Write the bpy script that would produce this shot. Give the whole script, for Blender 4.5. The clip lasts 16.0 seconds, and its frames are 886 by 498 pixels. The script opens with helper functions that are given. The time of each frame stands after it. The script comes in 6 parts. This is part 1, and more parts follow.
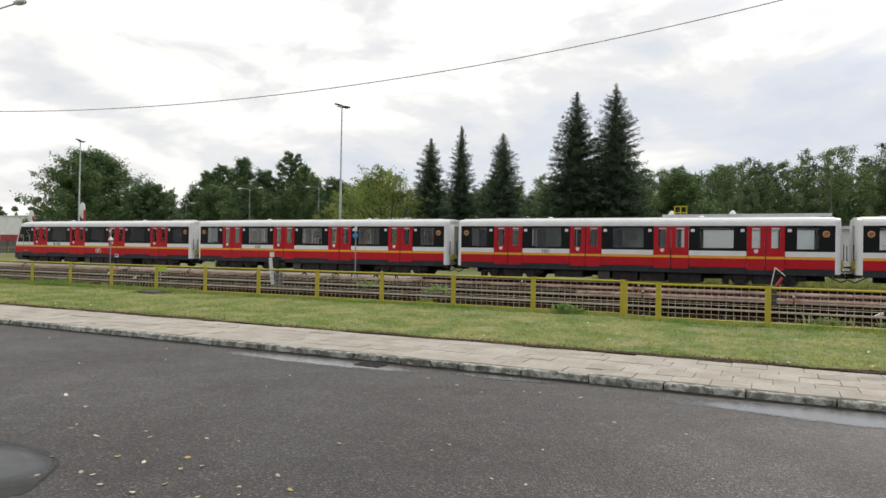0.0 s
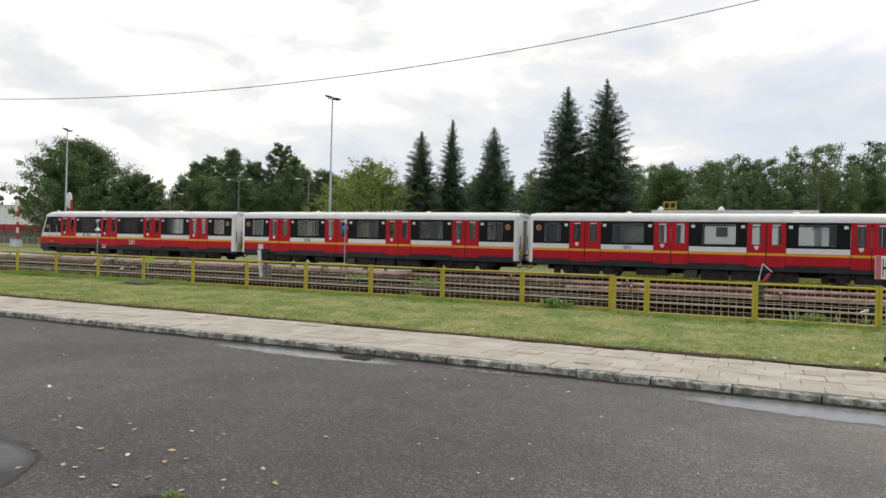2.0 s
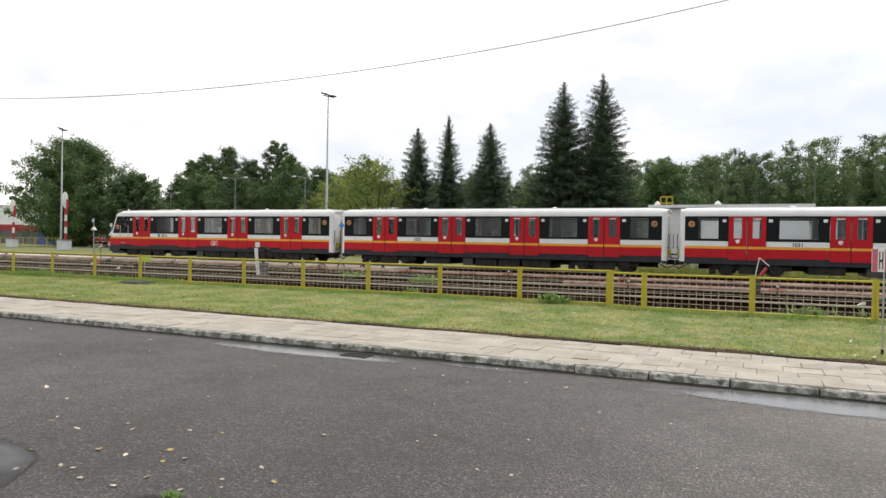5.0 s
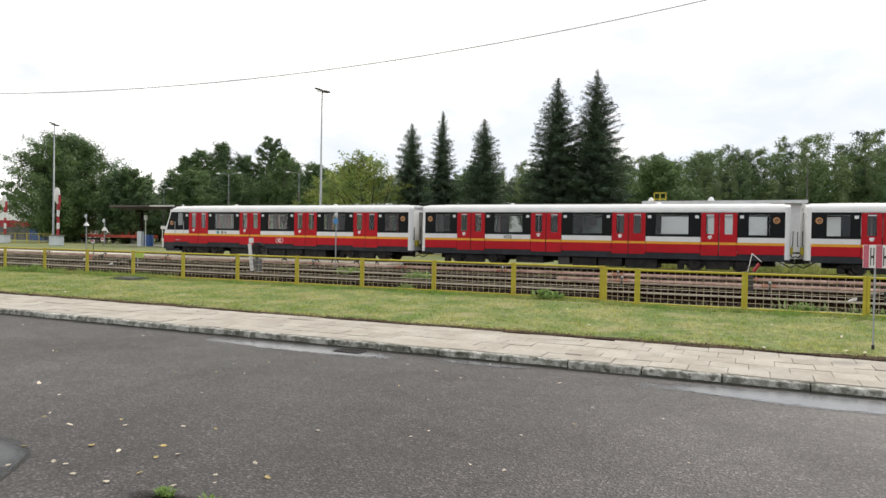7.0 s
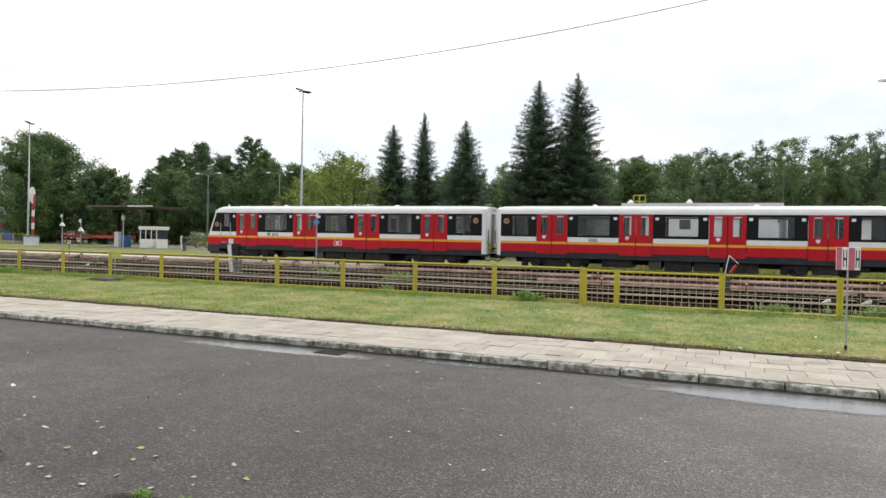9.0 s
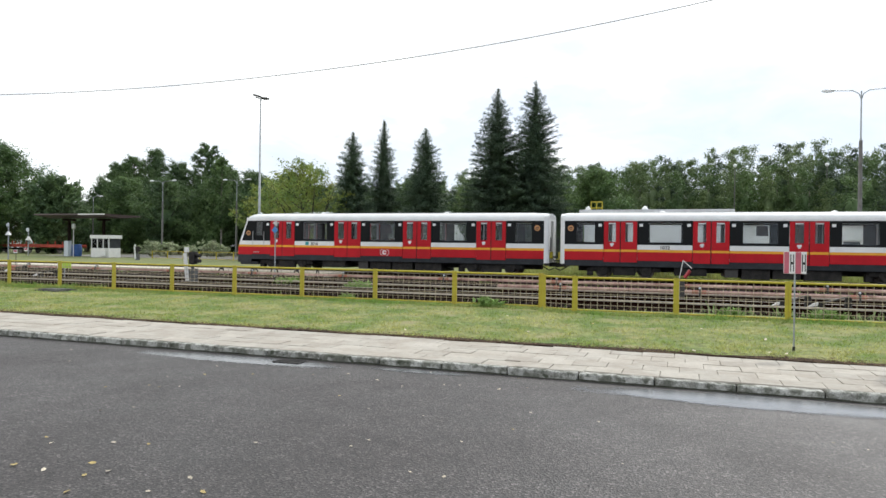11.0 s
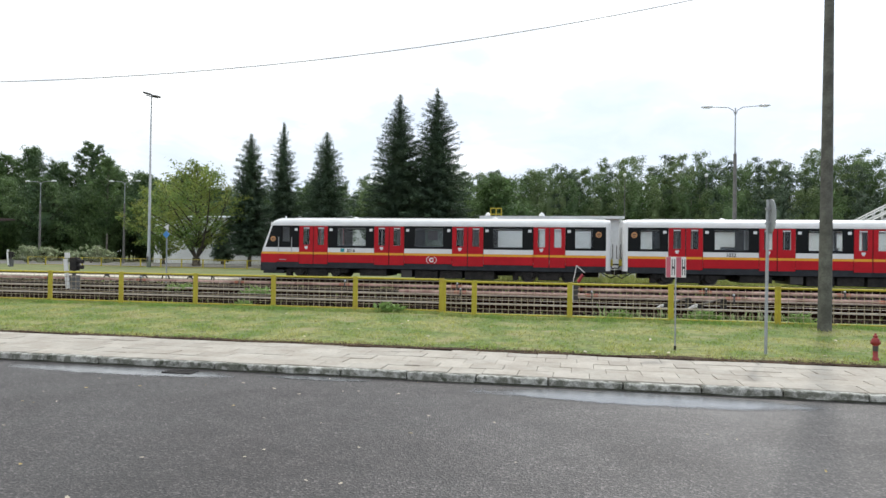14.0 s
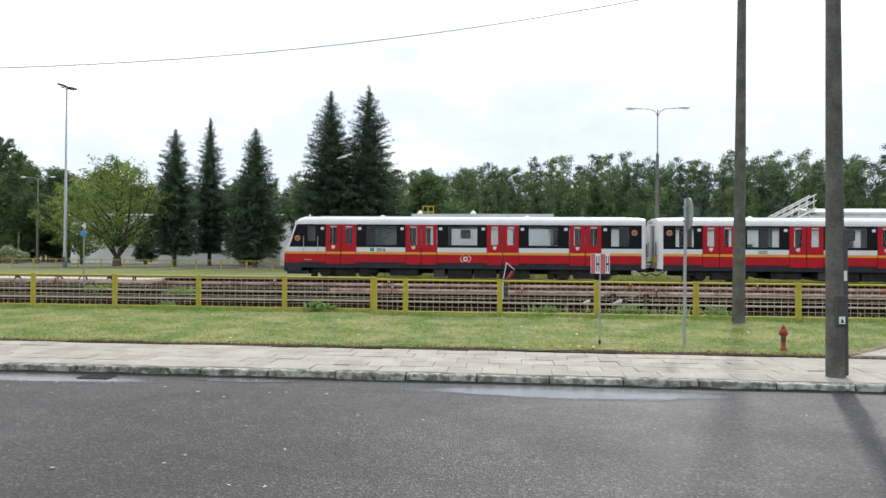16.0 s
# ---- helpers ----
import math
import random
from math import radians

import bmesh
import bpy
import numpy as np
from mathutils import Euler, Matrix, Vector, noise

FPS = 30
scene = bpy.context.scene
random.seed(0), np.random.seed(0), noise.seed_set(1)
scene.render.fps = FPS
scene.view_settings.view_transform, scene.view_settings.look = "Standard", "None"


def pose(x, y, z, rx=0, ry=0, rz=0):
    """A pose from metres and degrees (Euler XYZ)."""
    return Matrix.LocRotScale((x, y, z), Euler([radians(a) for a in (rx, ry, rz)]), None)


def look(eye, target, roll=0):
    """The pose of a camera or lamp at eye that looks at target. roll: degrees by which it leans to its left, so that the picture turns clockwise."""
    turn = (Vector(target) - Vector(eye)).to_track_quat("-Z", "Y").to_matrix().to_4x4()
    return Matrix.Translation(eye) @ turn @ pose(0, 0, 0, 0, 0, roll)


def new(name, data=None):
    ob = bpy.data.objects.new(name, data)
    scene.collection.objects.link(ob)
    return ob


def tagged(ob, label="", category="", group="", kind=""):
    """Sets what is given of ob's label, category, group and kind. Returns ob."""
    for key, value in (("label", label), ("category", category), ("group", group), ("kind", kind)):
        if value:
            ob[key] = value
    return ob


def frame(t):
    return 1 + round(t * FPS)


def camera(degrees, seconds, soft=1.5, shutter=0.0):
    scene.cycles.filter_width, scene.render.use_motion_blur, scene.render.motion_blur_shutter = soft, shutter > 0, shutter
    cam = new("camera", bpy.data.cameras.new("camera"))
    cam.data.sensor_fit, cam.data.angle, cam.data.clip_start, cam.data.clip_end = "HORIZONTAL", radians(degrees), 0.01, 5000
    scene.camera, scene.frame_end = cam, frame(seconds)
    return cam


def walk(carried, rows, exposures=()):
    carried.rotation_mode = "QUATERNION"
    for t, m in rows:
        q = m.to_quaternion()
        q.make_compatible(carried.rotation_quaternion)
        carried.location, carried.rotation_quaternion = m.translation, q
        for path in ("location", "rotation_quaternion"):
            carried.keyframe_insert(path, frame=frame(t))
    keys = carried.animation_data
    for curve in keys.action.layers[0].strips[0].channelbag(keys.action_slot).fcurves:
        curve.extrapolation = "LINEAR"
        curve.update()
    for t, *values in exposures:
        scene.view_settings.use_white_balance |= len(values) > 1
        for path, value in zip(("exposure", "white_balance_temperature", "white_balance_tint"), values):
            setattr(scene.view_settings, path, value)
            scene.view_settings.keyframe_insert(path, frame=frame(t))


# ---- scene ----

# ======== camera and its path ========
cam = camera(66.64, 16.0, soft=1.5)
PATH = [
    (0, pose(-0.039, -0.013, 1.785, 90.33, -0.97, 25.99)),
    (0.5, pose(-0.037, -0.005, 1.787, 90.32, -1.15, 26.77)),
    (1, pose(-0.040, 0.001, 1.789, 90.53, -1.16, 26.11)),
    (1.5, pose(-0.035, 0.007, 1.791, 90.75, -1.37, 25.91)),
    (2, pose(-0.042, 0.022, 1.783, 89.80, -1.47, 25.13)),
    (2.5, pose(-0.043, 0.031, 1.785, 89.20, -1.27, 24.83)),
    (3, pose(-0.042, 0.030, 1.788, 89.02, -1.15, 24.53)),
    (3.5, pose(-0.047, 0.024, 1.785, 89.58, -0.88, 24.53)),
    (4, pose(-0.048, 0.031, 1.783, 89.65, -0.85, 25.06)),
    (6.5, pose(-0.040, 0.035, 1.787, 89.23, -1.13, 24.47)),
    (7, pose(-0.037, 0.030, 1.785, 89.17, -1.01, 24.40)),
    (7.5, pose(-0.033, 0.030, 1.782, 89.13, -0.85, 24.39)),
    (8, pose(-0.028, 0.023, 1.780, 89.15, -0.74, 24.15)),
    (8.5, pose(-0.023, 0.016, 1.783, 89.22, -0.95, 23.45)),
    (11, pose(-0.001, -0.004, 1.786, 89.97, -0.80, 19.46)),
    (11.5, pose(0.011, -0.013, 1.790, 90.09, -0.57, 17.69)),
    (12, pose(0.016, -0.016, 1.794, 90.21, -0.62, 16.34)),
    (12.5, pose(0.026, -0.021, 1.794, 90.38, -0.64, 15.06)),
    (13, pose(0.037, -0.027, 1.792, 90.50, -0.55, 13.65)),
    (13.5, pose(0.046, -0.030, 1.792, 90.56, -0.75, 12.40)),
    (14, pose(0.053, -0.034, 1.788, 90.53, -0.77, 11.19)),
    (14.5, pose(0.060, -0.030, 1.793, 90.35, -0.73, 10.61)),
    (15, pose(0.079, -0.026, 1.789, 90.38, -0.56, 9.72)),
    (15.5, pose(0.094, -0.034, 1.786, 90.31, -0.11, 8.30)),
    (16, pose(0.114, -0.035, 1.791, 90.41, -0.42, 5.52)),
]
EXPOSURES = [(0.0, -0.17, 6850, 10), (2.0, -0.13, 6850, 10), (2.5, 0.08, 6900, 10), (3.0, 0.11, 6900, 10), (8.5, 0.19, 6850, 10), (11.0, 0.23, 6450, 8), (16.0, 0.19, 6350, 8)]
walk(cam, PATH, EXPOSURES)

# ======== world, sun, exposure ========
SUN_AZ, SUN_EL = 19.0, 42.0           # degrees clockwise from +y, and above the horizon
world = bpy.data.worlds.new("overcast_sky")
scene.world = world
world.use_nodes = True
nt = world.node_tree
nt.nodes.clear()


def wnode(kind, **kw):
    n = nt.nodes.new(kind)
    for k, v in kw.items():
        if k == "blend":
            n.blend_type = v
        elif k == "data":
            n.data_type = v
        elif k == "sky":
            n.sky_type = v
        else:
            n.inputs[k.replace("_", " ")].default_value = v
    return n


sky = wnode("ShaderNodeTexSky", sky="NISHITA")
sky.sun_disc = False
sky.sun_elevation, sky.sun_rotation = radians(SUN_EL), radians(SUN_AZ)
sky.air_density, sky.dust_density = 1.0, 2.0
skydim = wnode("ShaderNodeMix", data="RGBA", blend="MULTIPLY")
skydim.inputs[0].default_value = 1.0
skydim.inputs[7].default_value = (0.13, 0.13, 0.13, 1)
nt.links.new(sky.outputs[0], skydim.inputs[6])
tc = wnode("ShaderNodeTexCoord")
flat = wnode("ShaderNodeMapping")
flat.inputs["Scale"].default_value = (1.0, 1.0, 2.6)
flat.inputs["Location"].default_value = (4.3, 1.7, 0.0)
nt.links.new(tc.outputs["Generated"], flat.inputs["Vector"])
cloud = wnode("ShaderNodeTexNoise", Scale=2.6, Detail=6.0, Roughness=0.55, Distortion=0.3)
nt.links.new(flat.outputs[0], cloud.inputs["Vector"])
cover = wnode("ShaderNodeMapRange")
cover.inputs["From Min"].default_value, cover.inputs["From Max"].default_value = 0.30, 0.60
cover.inputs["To Min"].default_value, cover.inputs["To Max"].default_value = 0.86, 1.0
nt.links.new(cloud.outputs["Fac"], cover.inputs["Value"])
shade = wnode("ShaderNodeTexNoise", Scale=5.2, Detail=7.0, Roughness=0.55, Distortion=0.3)
nt.links.new(flat.outputs[0], shade.inputs["Vector"])
cloudcol = wnode("ShaderNodeValToRGB")
cloudcol.color_ramp.elements[0].position, cloudcol.color_ramp.elements[0].color = 0.28, (0.74, 0.82, 0.965, 1)
cloudcol.color_ramp.elements[1].position, cloudcol.color_ramp.elements[1].color = 0.66, (1.17, 1.19, 1.20, 1)
cloudcol.color_ramp.elements.new(0.42).color = (0.805, 0.868, 0.98, 1)
cloudcol.color_ramp.elements.new(0.53).color = (0.925, 0.955, 1.01, 1)
cloudcol.color_ramp.interpolation = "EASE"
hgt = wnode("ShaderNodeSeparateXYZ")                 # clouds are thicker and bluer near the horizon
nt.links.new(tc.outputs["Generated"], hgt.inputs[0])
lift = wnode("ShaderNodeMapRange")
lift.inputs["From Min"].default_value, lift.inputs["From Max"].default_value = 0.14, 0.40
lift.inputs["To Min"].default_value, lift.inputs["To Max"].default_value = -0.11, 0.08
nt.links.new(hgt.outputs[2], lift.inputs["Value"])
addz = wnode("ShaderNodeMath")
nt.links.new(shade.outputs["Fac"], addz.inputs[0])
nt.links.new(lift.outputs[0], addz.inputs[1])
thin = wnode("ShaderNodeMath")                       # the cover is thinner and bluer on the sun's side
thin.operation = "MULTIPLY_ADD"
thin.inputs[1].default_value = -0.27
nt.links.new(hgt.outputs[0], thin.inputs[0])
nt.links.new(addz.outputs[0], thin.inputs[2])
nt.links.new(thin.outputs[0], cloudcol.inputs[0])
skymix = wnode("ShaderNodeMix", data="RGBA")
nt.links.new(cover.outputs[0], skymix.inputs[0])
nt.links.new(skydim.outputs[2], skymix.inputs[6])
nt.links.new(cloudcol.outputs[0], skymix.inputs[7])
# the cloud layer is brighter round the veiled sun
toward = wnode("ShaderNodeVectorMath")
toward.operation = "DOT_PRODUCT"
toward.inputs[1].default_value = (math.sin(radians(SUN_AZ)) * math.cos(radians(SUN_EL)), math.cos(radians(SUN_AZ)) * math.cos(radians(SUN_EL)), math.sin(radians(SUN_EL)))
nt.links.new(tc.outputs["Generated"], toward.inputs[0])
glow = wnode("ShaderNodeMapRange")
glow.inputs["From Min"].default_value, glow.inputs["From Max"].default_value = 0.83, 1.0
glow.interpolation_type = "SMOOTHSTEP"
glow.inputs["To Min"].default_value, glow.inputs["To Max"].default_value = 1.02, 1.6
nt.links.new(toward.outputs["Value"], glow.inputs["Value"])
bg = wnode("ShaderNodeBackground")
nt.links.new(glow.outputs[0], bg.inputs["Strength"])
nt.links.new(skymix.outputs[2], bg.inputs["Color"])
wout = wnode("ShaderNodeOutputWorld")
nt.links.new(bg.outputs[0], wout.inputs[0])

sun = new("sun", bpy.data.lights.new("sun", "SUN"))
sun.data.energy, sun.data.angle, sun.data.color = 1.5, radians(2.1), (1.0, 0.95, 0.88)
sun_dir = Vector((math.sin(radians(SUN_AZ)) * math.cos(radians(SUN_EL)), math.cos(radians(SUN_AZ)) * math.cos(radians(SUN_EL)), math.sin(radians(SUN_EL))))
sun.matrix_world = look(sun_dir * 80, (0, 0, 0))
scene.view_settings.exposure = 0.0


# ======== materials ========
def material(name, color, rough=0.6, metal=0.0, vary=0.12, scale=6.0, bump=0.0, bump_scale=40.0, color2=None, ramp=(0.4, 0.62), coat=0.0, island=0.0, objrand=0.0, translucent=0.0, wear=None, spec=0.5, world=False):
    m = bpy.data.materials.new(name)
    m.use_nodes = True
    t = m.node_tree
    p = t.nodes["Principled BSDF"]
    p.inputs["Roughness"].default_value, p.inputs["Metallic"].default_value = rough, metal
    p.inputs["Coat Weight"].default_value, p.inputs["Specular IOR Level"].default_value = coat, spec
    co = t.nodes.new("ShaderNodeTexCoord")
    place = t.nodes.new("ShaderNodeNewGeometry").outputs["Position"] if world else co.outputs["Object"]
    n1 = t.nodes.new("ShaderNodeTexNoise")
    n1.inputs["Scale"].default_value, n1.inputs["Detail"].default_value, n1.inputs["Roughness"].default_value = scale, 6.0, 0.6
    t.links.new(place, n1.inputs["Vector"])
    n2 = t.nodes.new("ShaderNodeTexNoise")
    n2.inputs["Scale"].default_value, n2.inputs["Detail"].default_value = scale * 9.0, 3.0
    t.links.new(place, n2.inputs["Vector"])
    rp = t.nodes.new("ShaderNodeValToRGB")
    c2 = color2 or tuple(c * (1 - 2.2 * vary) for c in color)
    rp.color_ramp.elements[0].position, rp.color_ramp.elements[1].position = ramp
    rp.color_ramp.elements[0].color, rp.color_ramp.elements[1].color = (*c2, 1), (*color, 1)
    t.links.new(n1.outputs["Fac"], rp.inputs[0])
    fine = t.nodes.new("ShaderNodeMapRange")
    fine.inputs["From Min"].default_value, fine.inputs["From Max"].default_value = 0.3, 0.7
    fine.inputs["To Min"].default_value, fine.inputs["To Max"].default_value = 1.0 - vary, 1.0 + vary
    t.links.new(n2.outputs["Fac"], fine.inputs["Value"])
    mul = t.nodes.new("ShaderNodeMix")
    mul.data_type, mul.blend_type = "RGBA", "MULTIPLY"
    mul.inputs[0].default_value = 1.0
    t.links.new(rp.outputs[0], mul.inputs[6])
    t.links.new(fine.outputs[0], mul.inputs[7])
    last = mul.outputs[2]
    for amount, kind, socket in ((island, "ShaderNodeNewGeometry", "Random Per Island"), (objrand, "ShaderNodeObjectInfo", "Random")):
        if amount:
            src = t.nodes.new(kind)
            rng = t.nodes.new("ShaderNodeMapRange")
            rng.inputs["To Min"].default_value, rng.inputs["To Max"].default_value = 1.0 - amount, 1.0 + amount
            t.links.new(src.outputs[socket], rng.inputs["Value"])
            mm = t.nodes.new("ShaderNodeMix")
            mm.data_type, mm.blend_type = "RGBA", "MULTIPLY"
            mm.inputs[0].default_value = 1.0
            t.links.new(last, mm.inputs[6])
            t.links.new(rng.outputs[0], mm.inputs[7])
            last = mm.outputs[2]
    if wear:
        n3 = t.nodes.new("ShaderNodeTexNoise")
        n3.inputs["Scale"].default_value, n3.inputs["Detail"].default_value = wear[1], 8.0
        t.links.new(place, n3.inputs["Vector"])
        r3 = t.nodes.new("ShaderNodeMapRange")
        r3.inputs["From Min"].default_value, r3.inputs["From Max"].default_value = wear[2], wear[2] + 0.1
        t.links.new(n3.outputs["Fac"], r3.inputs["Value"])
        mw = t.nodes.new("ShaderNodeMix")
        mw.data_type = "RGBA"
        mw.inputs[7].default_value = (*wear[0], 1)
        t.links.new(r3.outputs[0], mw.inputs[0])
        t.links.new(last, mw.inputs[6])
        last = mw.outputs[2]
    t.links.new(last, p.inputs["Base Color"])
    if bump:
        bn = t.nodes.new("ShaderNodeTexNoise")
        bn.inputs["Scale"].default_value, bn.inputs["Detail"].default_value = bump_scale, 5.0
        t.links.new(place, bn.inputs["Vector"])
        b = t.nodes.new("ShaderNodeBump")
        b.inputs["Strength"].default_value, b.inputs["Distance"].default_value = min(1.0, bump), 0.02
        t.links.new(bn.outputs["Fac"], b.inputs["Height"])
        t.links.new(b.outputs[0], p.inputs["Normal"])
    if translucent:
        tr = t.nodes.new("ShaderNodeBsdfTranslucent")
        t.links.new(last, tr.inputs["Color"])
        ms = t.nodes.new("ShaderNodeMixShader")
        ms.inputs[0].default_value = translucent
        t.links.new(p.outputs[0], ms.inputs[1])
        t.links.new(tr.outputs[0], ms.inputs[2])
        t.links.new(ms.outputs[0], t.nodes["Material Output"].inputs[0])
    return m


def glass_material(name, tint, rough=0.03):
    m = bpy.data.materials.new(name)
    m.use_nodes = True
    t = m.node_tree
    t.nodes.remove(t.nodes["Principled BSDF"])
    tr = t.nodes.new("ShaderNodeBsdfTransparent")
    tr.inputs["Color"].default_value = (*tint, 1)
    gl = t.nodes.new("ShaderNodeBsdfGlossy")
    gl.inputs["Roughness"].default_value = rough
    fr = t.nodes.new("ShaderNodeFresnel")
    fr.inputs["IOR"].default_value = 1.40
    ms = t.nodes.new("ShaderNodeMixShader")
    t.links.new(fr.outputs[0], ms.inputs[0])
    t.links.new(tr.outputs[0], ms.inputs[1])
    t.links.new(gl.outputs[0], ms.inputs[2])
    t.links.new(ms.outputs[0], t.nodes["Material Output"].inputs[0])
    return m


def asphalt_material():
    """Damp worn asphalt: dark binder, pale chippings, broad damp and dry areas."""
    m = material("asphalt", (0.0560, 0.0488, 0.0478), 0.6, vary=0.2, scale=0.30, color2=(0.0385, 0.0330, 0.0322), ramp=(0.35, 0.65), spec=0.5)
    t = m.node_tree
    p = t.nodes["Principled BSDF"]
    co = [n for n in t.nodes if n.bl_idname == "ShaderNodeTexCoord"][0]
    vo = t.nodes.new("ShaderNodeTexVoronoi")
    vo.inputs["Scale"].default_value = 62.0
    t.links.new(co.outputs["Object"], vo.inputs["Vector"])
    sep = t.nodes.new("ShaderNodeSeparateColor")
    t.links.new(vo.outputs["Color"], sep.inputs[0])
    chip = t.nodes.new("ShaderNodeValToRGB")
    chip.color_ramp.elements[0].position, chip.color_ramp.elements[0].color = 0.0, (0.10, 0.10, 0.10, 1)
    chip.color_ramp.elements[1].position, chip.color_ramp.elements[1].color = 1.0, (3.6, 3.6, 3.7, 1)
    for at, c in ((0.30, 0.42), (0.60, 0.86), (0.86, 1.5), (0.95, 2.7)):
        chip.color_ramp.elements.new(at).color = (c, c, c, 1)
    t.links.new(sep.outputs[0], chip.inputs[0])
    mul = t.nodes.new("ShaderNodeMix")
    mul.data_type, mul.blend_type = "RGBA", "MULTIPLY"
    mul.inputs[0].default_value = 1.0
    src = p.inputs["Base Color"].links[0].from_socket
    t.links.new(src, mul.inputs[6])
    t.links.new(chip.outputs[0], mul.inputs[7])
    t.links.new(mul.outputs[2], p.inputs["Base Color"])
    b = t.nodes.new("ShaderNodeBump")
    b.inputs["Strength"].default_value, b.inputs["Distance"].default_value = 0.75, 0.008
    t.links.new(vo.outputs["Distance"], b.inputs["Height"])
    t.links.new(b.outputs[0], p.inputs["Normal"])
    damp = t.nodes.new("ShaderNodeTexNoise")
    damp.inputs["Scale"].default_value, damp.inputs["Detail"].default_value = 0.45, 5.0
    t.links.new(co.outputs["Object"], damp.inputs["Vector"])
    rr = t.nodes.new("ShaderNodeMapRange")
    rr.inputs["From Min"].default_value, rr.inputs["From Max"].default_value = 0.35, 0.65
    rr.inputs["To Min"].default_value, rr.inputs["To Max"].default_value = 0.50, 0.66
    t.links.new(damp.outputs["Fac"], rr.inputs["Value"])
    t.links.new(rr.outputs[0], p.inputs["Roughness"])
    silt = t.nodes.new("ShaderNodeMapRange")           # fine silt fills the grain in places
    silt.inputs["From Min"].default_value, silt.inputs["From Max"].default_value = 0.40, 0.62
    silt.inputs["To Min"].default_value, silt.inputs["To Max"].default_value = 1.0, 0.78
    t.links.new(damp.outputs["Fac"], silt.inputs["Value"])
    t.links.new(silt.outputs[0], mul.inputs[0])
    return m


M = {}
M["asphalt"] = asphalt_material()
# pale base colour adds painted sky sheen to the real reflection
M["wet"] = material("wet_painted_sheen", (0.15, 0.155, 0.165), 0.22, vary=0.1, scale=1.0, spec=1.0)
def soften_edges(m, inner=0.20, outer=0.50, wobble=0.45):
    """Lets a thin film fade out towards its rim, unevenly."""
    t = m.node_tree
    co = t.nodes.new("ShaderNodeTexCoord")
    sub = t.nodes.new("ShaderNodeVectorMath")
    sub.operation = "SUBTRACT"
    sub.inputs[1].default_value = (0.5, 0.5, 0.5)
    t.links.new(co.outputs["Generated"], sub.inputs[0])
    flat2 = t.nodes.new("ShaderNodeVectorMath")
    flat2.operation = "MULTIPLY"
    flat2.inputs[1].default_value = (1.0, 1.0, 0.0)
    t.links.new(sub.outputs[0], flat2.inputs[0])
    ln = t.nodes.new("ShaderNodeVectorMath")
    ln.operation = "LENGTH"
    t.links.new(flat2.outputs[0], ln.inputs[0])
    nz = t.nodes.new("ShaderNodeTexNoise")
    nz.inputs["Scale"].default_value, nz.inputs["Detail"].default_value = 2.2, 7.0
    t.links.new(co.outputs["Object"], nz.inputs["Vector"])
    mad = t.nodes.new("ShaderNodeMath")
    mad.operation = "MULTIPLY_ADD"
    mad.inputs[1].default_value = wobble
    t.links.new(nz.outputs["Fac"], mad.inputs[0])
    t.links.new(ln.outputs["Value"], mad.inputs[2])
    mr = t.nodes.new("ShaderNodeMapRange")
    mr.inputs["From Min"].default_value, mr.inputs["From Max"].default_value = inner + 0.5 * wobble, outer + 0.42 * wobble
    mr.inputs["To Min"].default_value, mr.inputs["To Max"].default_value = 1.0, 0.0
    t.links.new(mad.outputs[0], mr.inputs["Value"])
    clear = t.nodes.new("ShaderNodeBsdfTransparent")
    ms = t.nodes.new("ShaderNodeMixShader")
    t.links.new(mr.outputs[0], ms.inputs[0])
    t.links.new(clear.outputs[0], ms.inputs[1])
    t.links.new(t.nodes["Principled BSDF"].outputs[0], ms.inputs[2])
    t.links.new(ms.outputs[0], t.nodes["Material Output"].inputs[0])


# bluish base colour imitates sky reflected in the damp tar
M["tar_blue_sheen"] = material("tar_blue_sheen", (0.036, 0.042, 0.052), 0.38, vary=0.35, scale=9.0, bump=0.25, bump_scale=90, spec=0.6)
M["grime"] = material("damp_soil", (0.020, 0.016, 0.012), 0.85, vary=0.4, scale=9.0, bump=0.6, bump_scale=50, spec=0.2)
soften_edges(M["grime"], 0.10, 0.50, 0.5)
soften_edges(M["wet"], 0.30, 0.49, 0.35)
soften_edges(M["tar_blue_sheen"], 0.30, 0.56, 0.15)
M["tar"] = material("tar_patch", (0.014, 0.013, 0.012), 0.6, vary=0.2, scale=3.0, bump=0.25, bump_scale=50, spec=0.45)
M["ground"] = material("earth_and_grass", (0.125, 0.165, 0.045), 0.95, vary=0.25, scale=0.25, color2=(0.18, 0.18, 0.068), bump=0.6, bump_scale=8)
M["turf"] = material("turf", (0.112, 0.165, 0.036), 0.95, vary=0.35, scale=0.8, color2=(0.230, 0.236, 0.082), ramp=(0.40, 0.60), bump=0.6, bump_scale=45, wear=((0.27, 0.25, 0.12), 1.5, 0.585))
M["blade"] = material("grass_blade", (0.238, 0.326, 0.073), 0.8, vary=0.2, scale=0.8, color2=(0.425, 0.418, 0.148), ramp=(0.40, 0.60), island=0.28, translucent=0.5, wear=((0.42, 0.39, 0.19), 1.5, 0.585))
M["tall_grass"] = material("tall_grass", (0.21, 0.34, 0.075), 0.8, vary=0.1, scale=0.8, color2=(0.29, 0.34, 0.11), island=0.25, translucent=0.45)
M["dry_grass"] = material("dry_grass", (0.40, 0.42, 0.14), 0.8, vary=0.1, scale=0.8, color2=(0.34, 0.40, 0.13), island=0.2, translucent=0.45)
M["weed_leaf"] = material("weed_leaf", (0.25, 0.39, 0.11), 0.75, vary=0.1, scale=2.0, island=0.25, translucent=0.4)
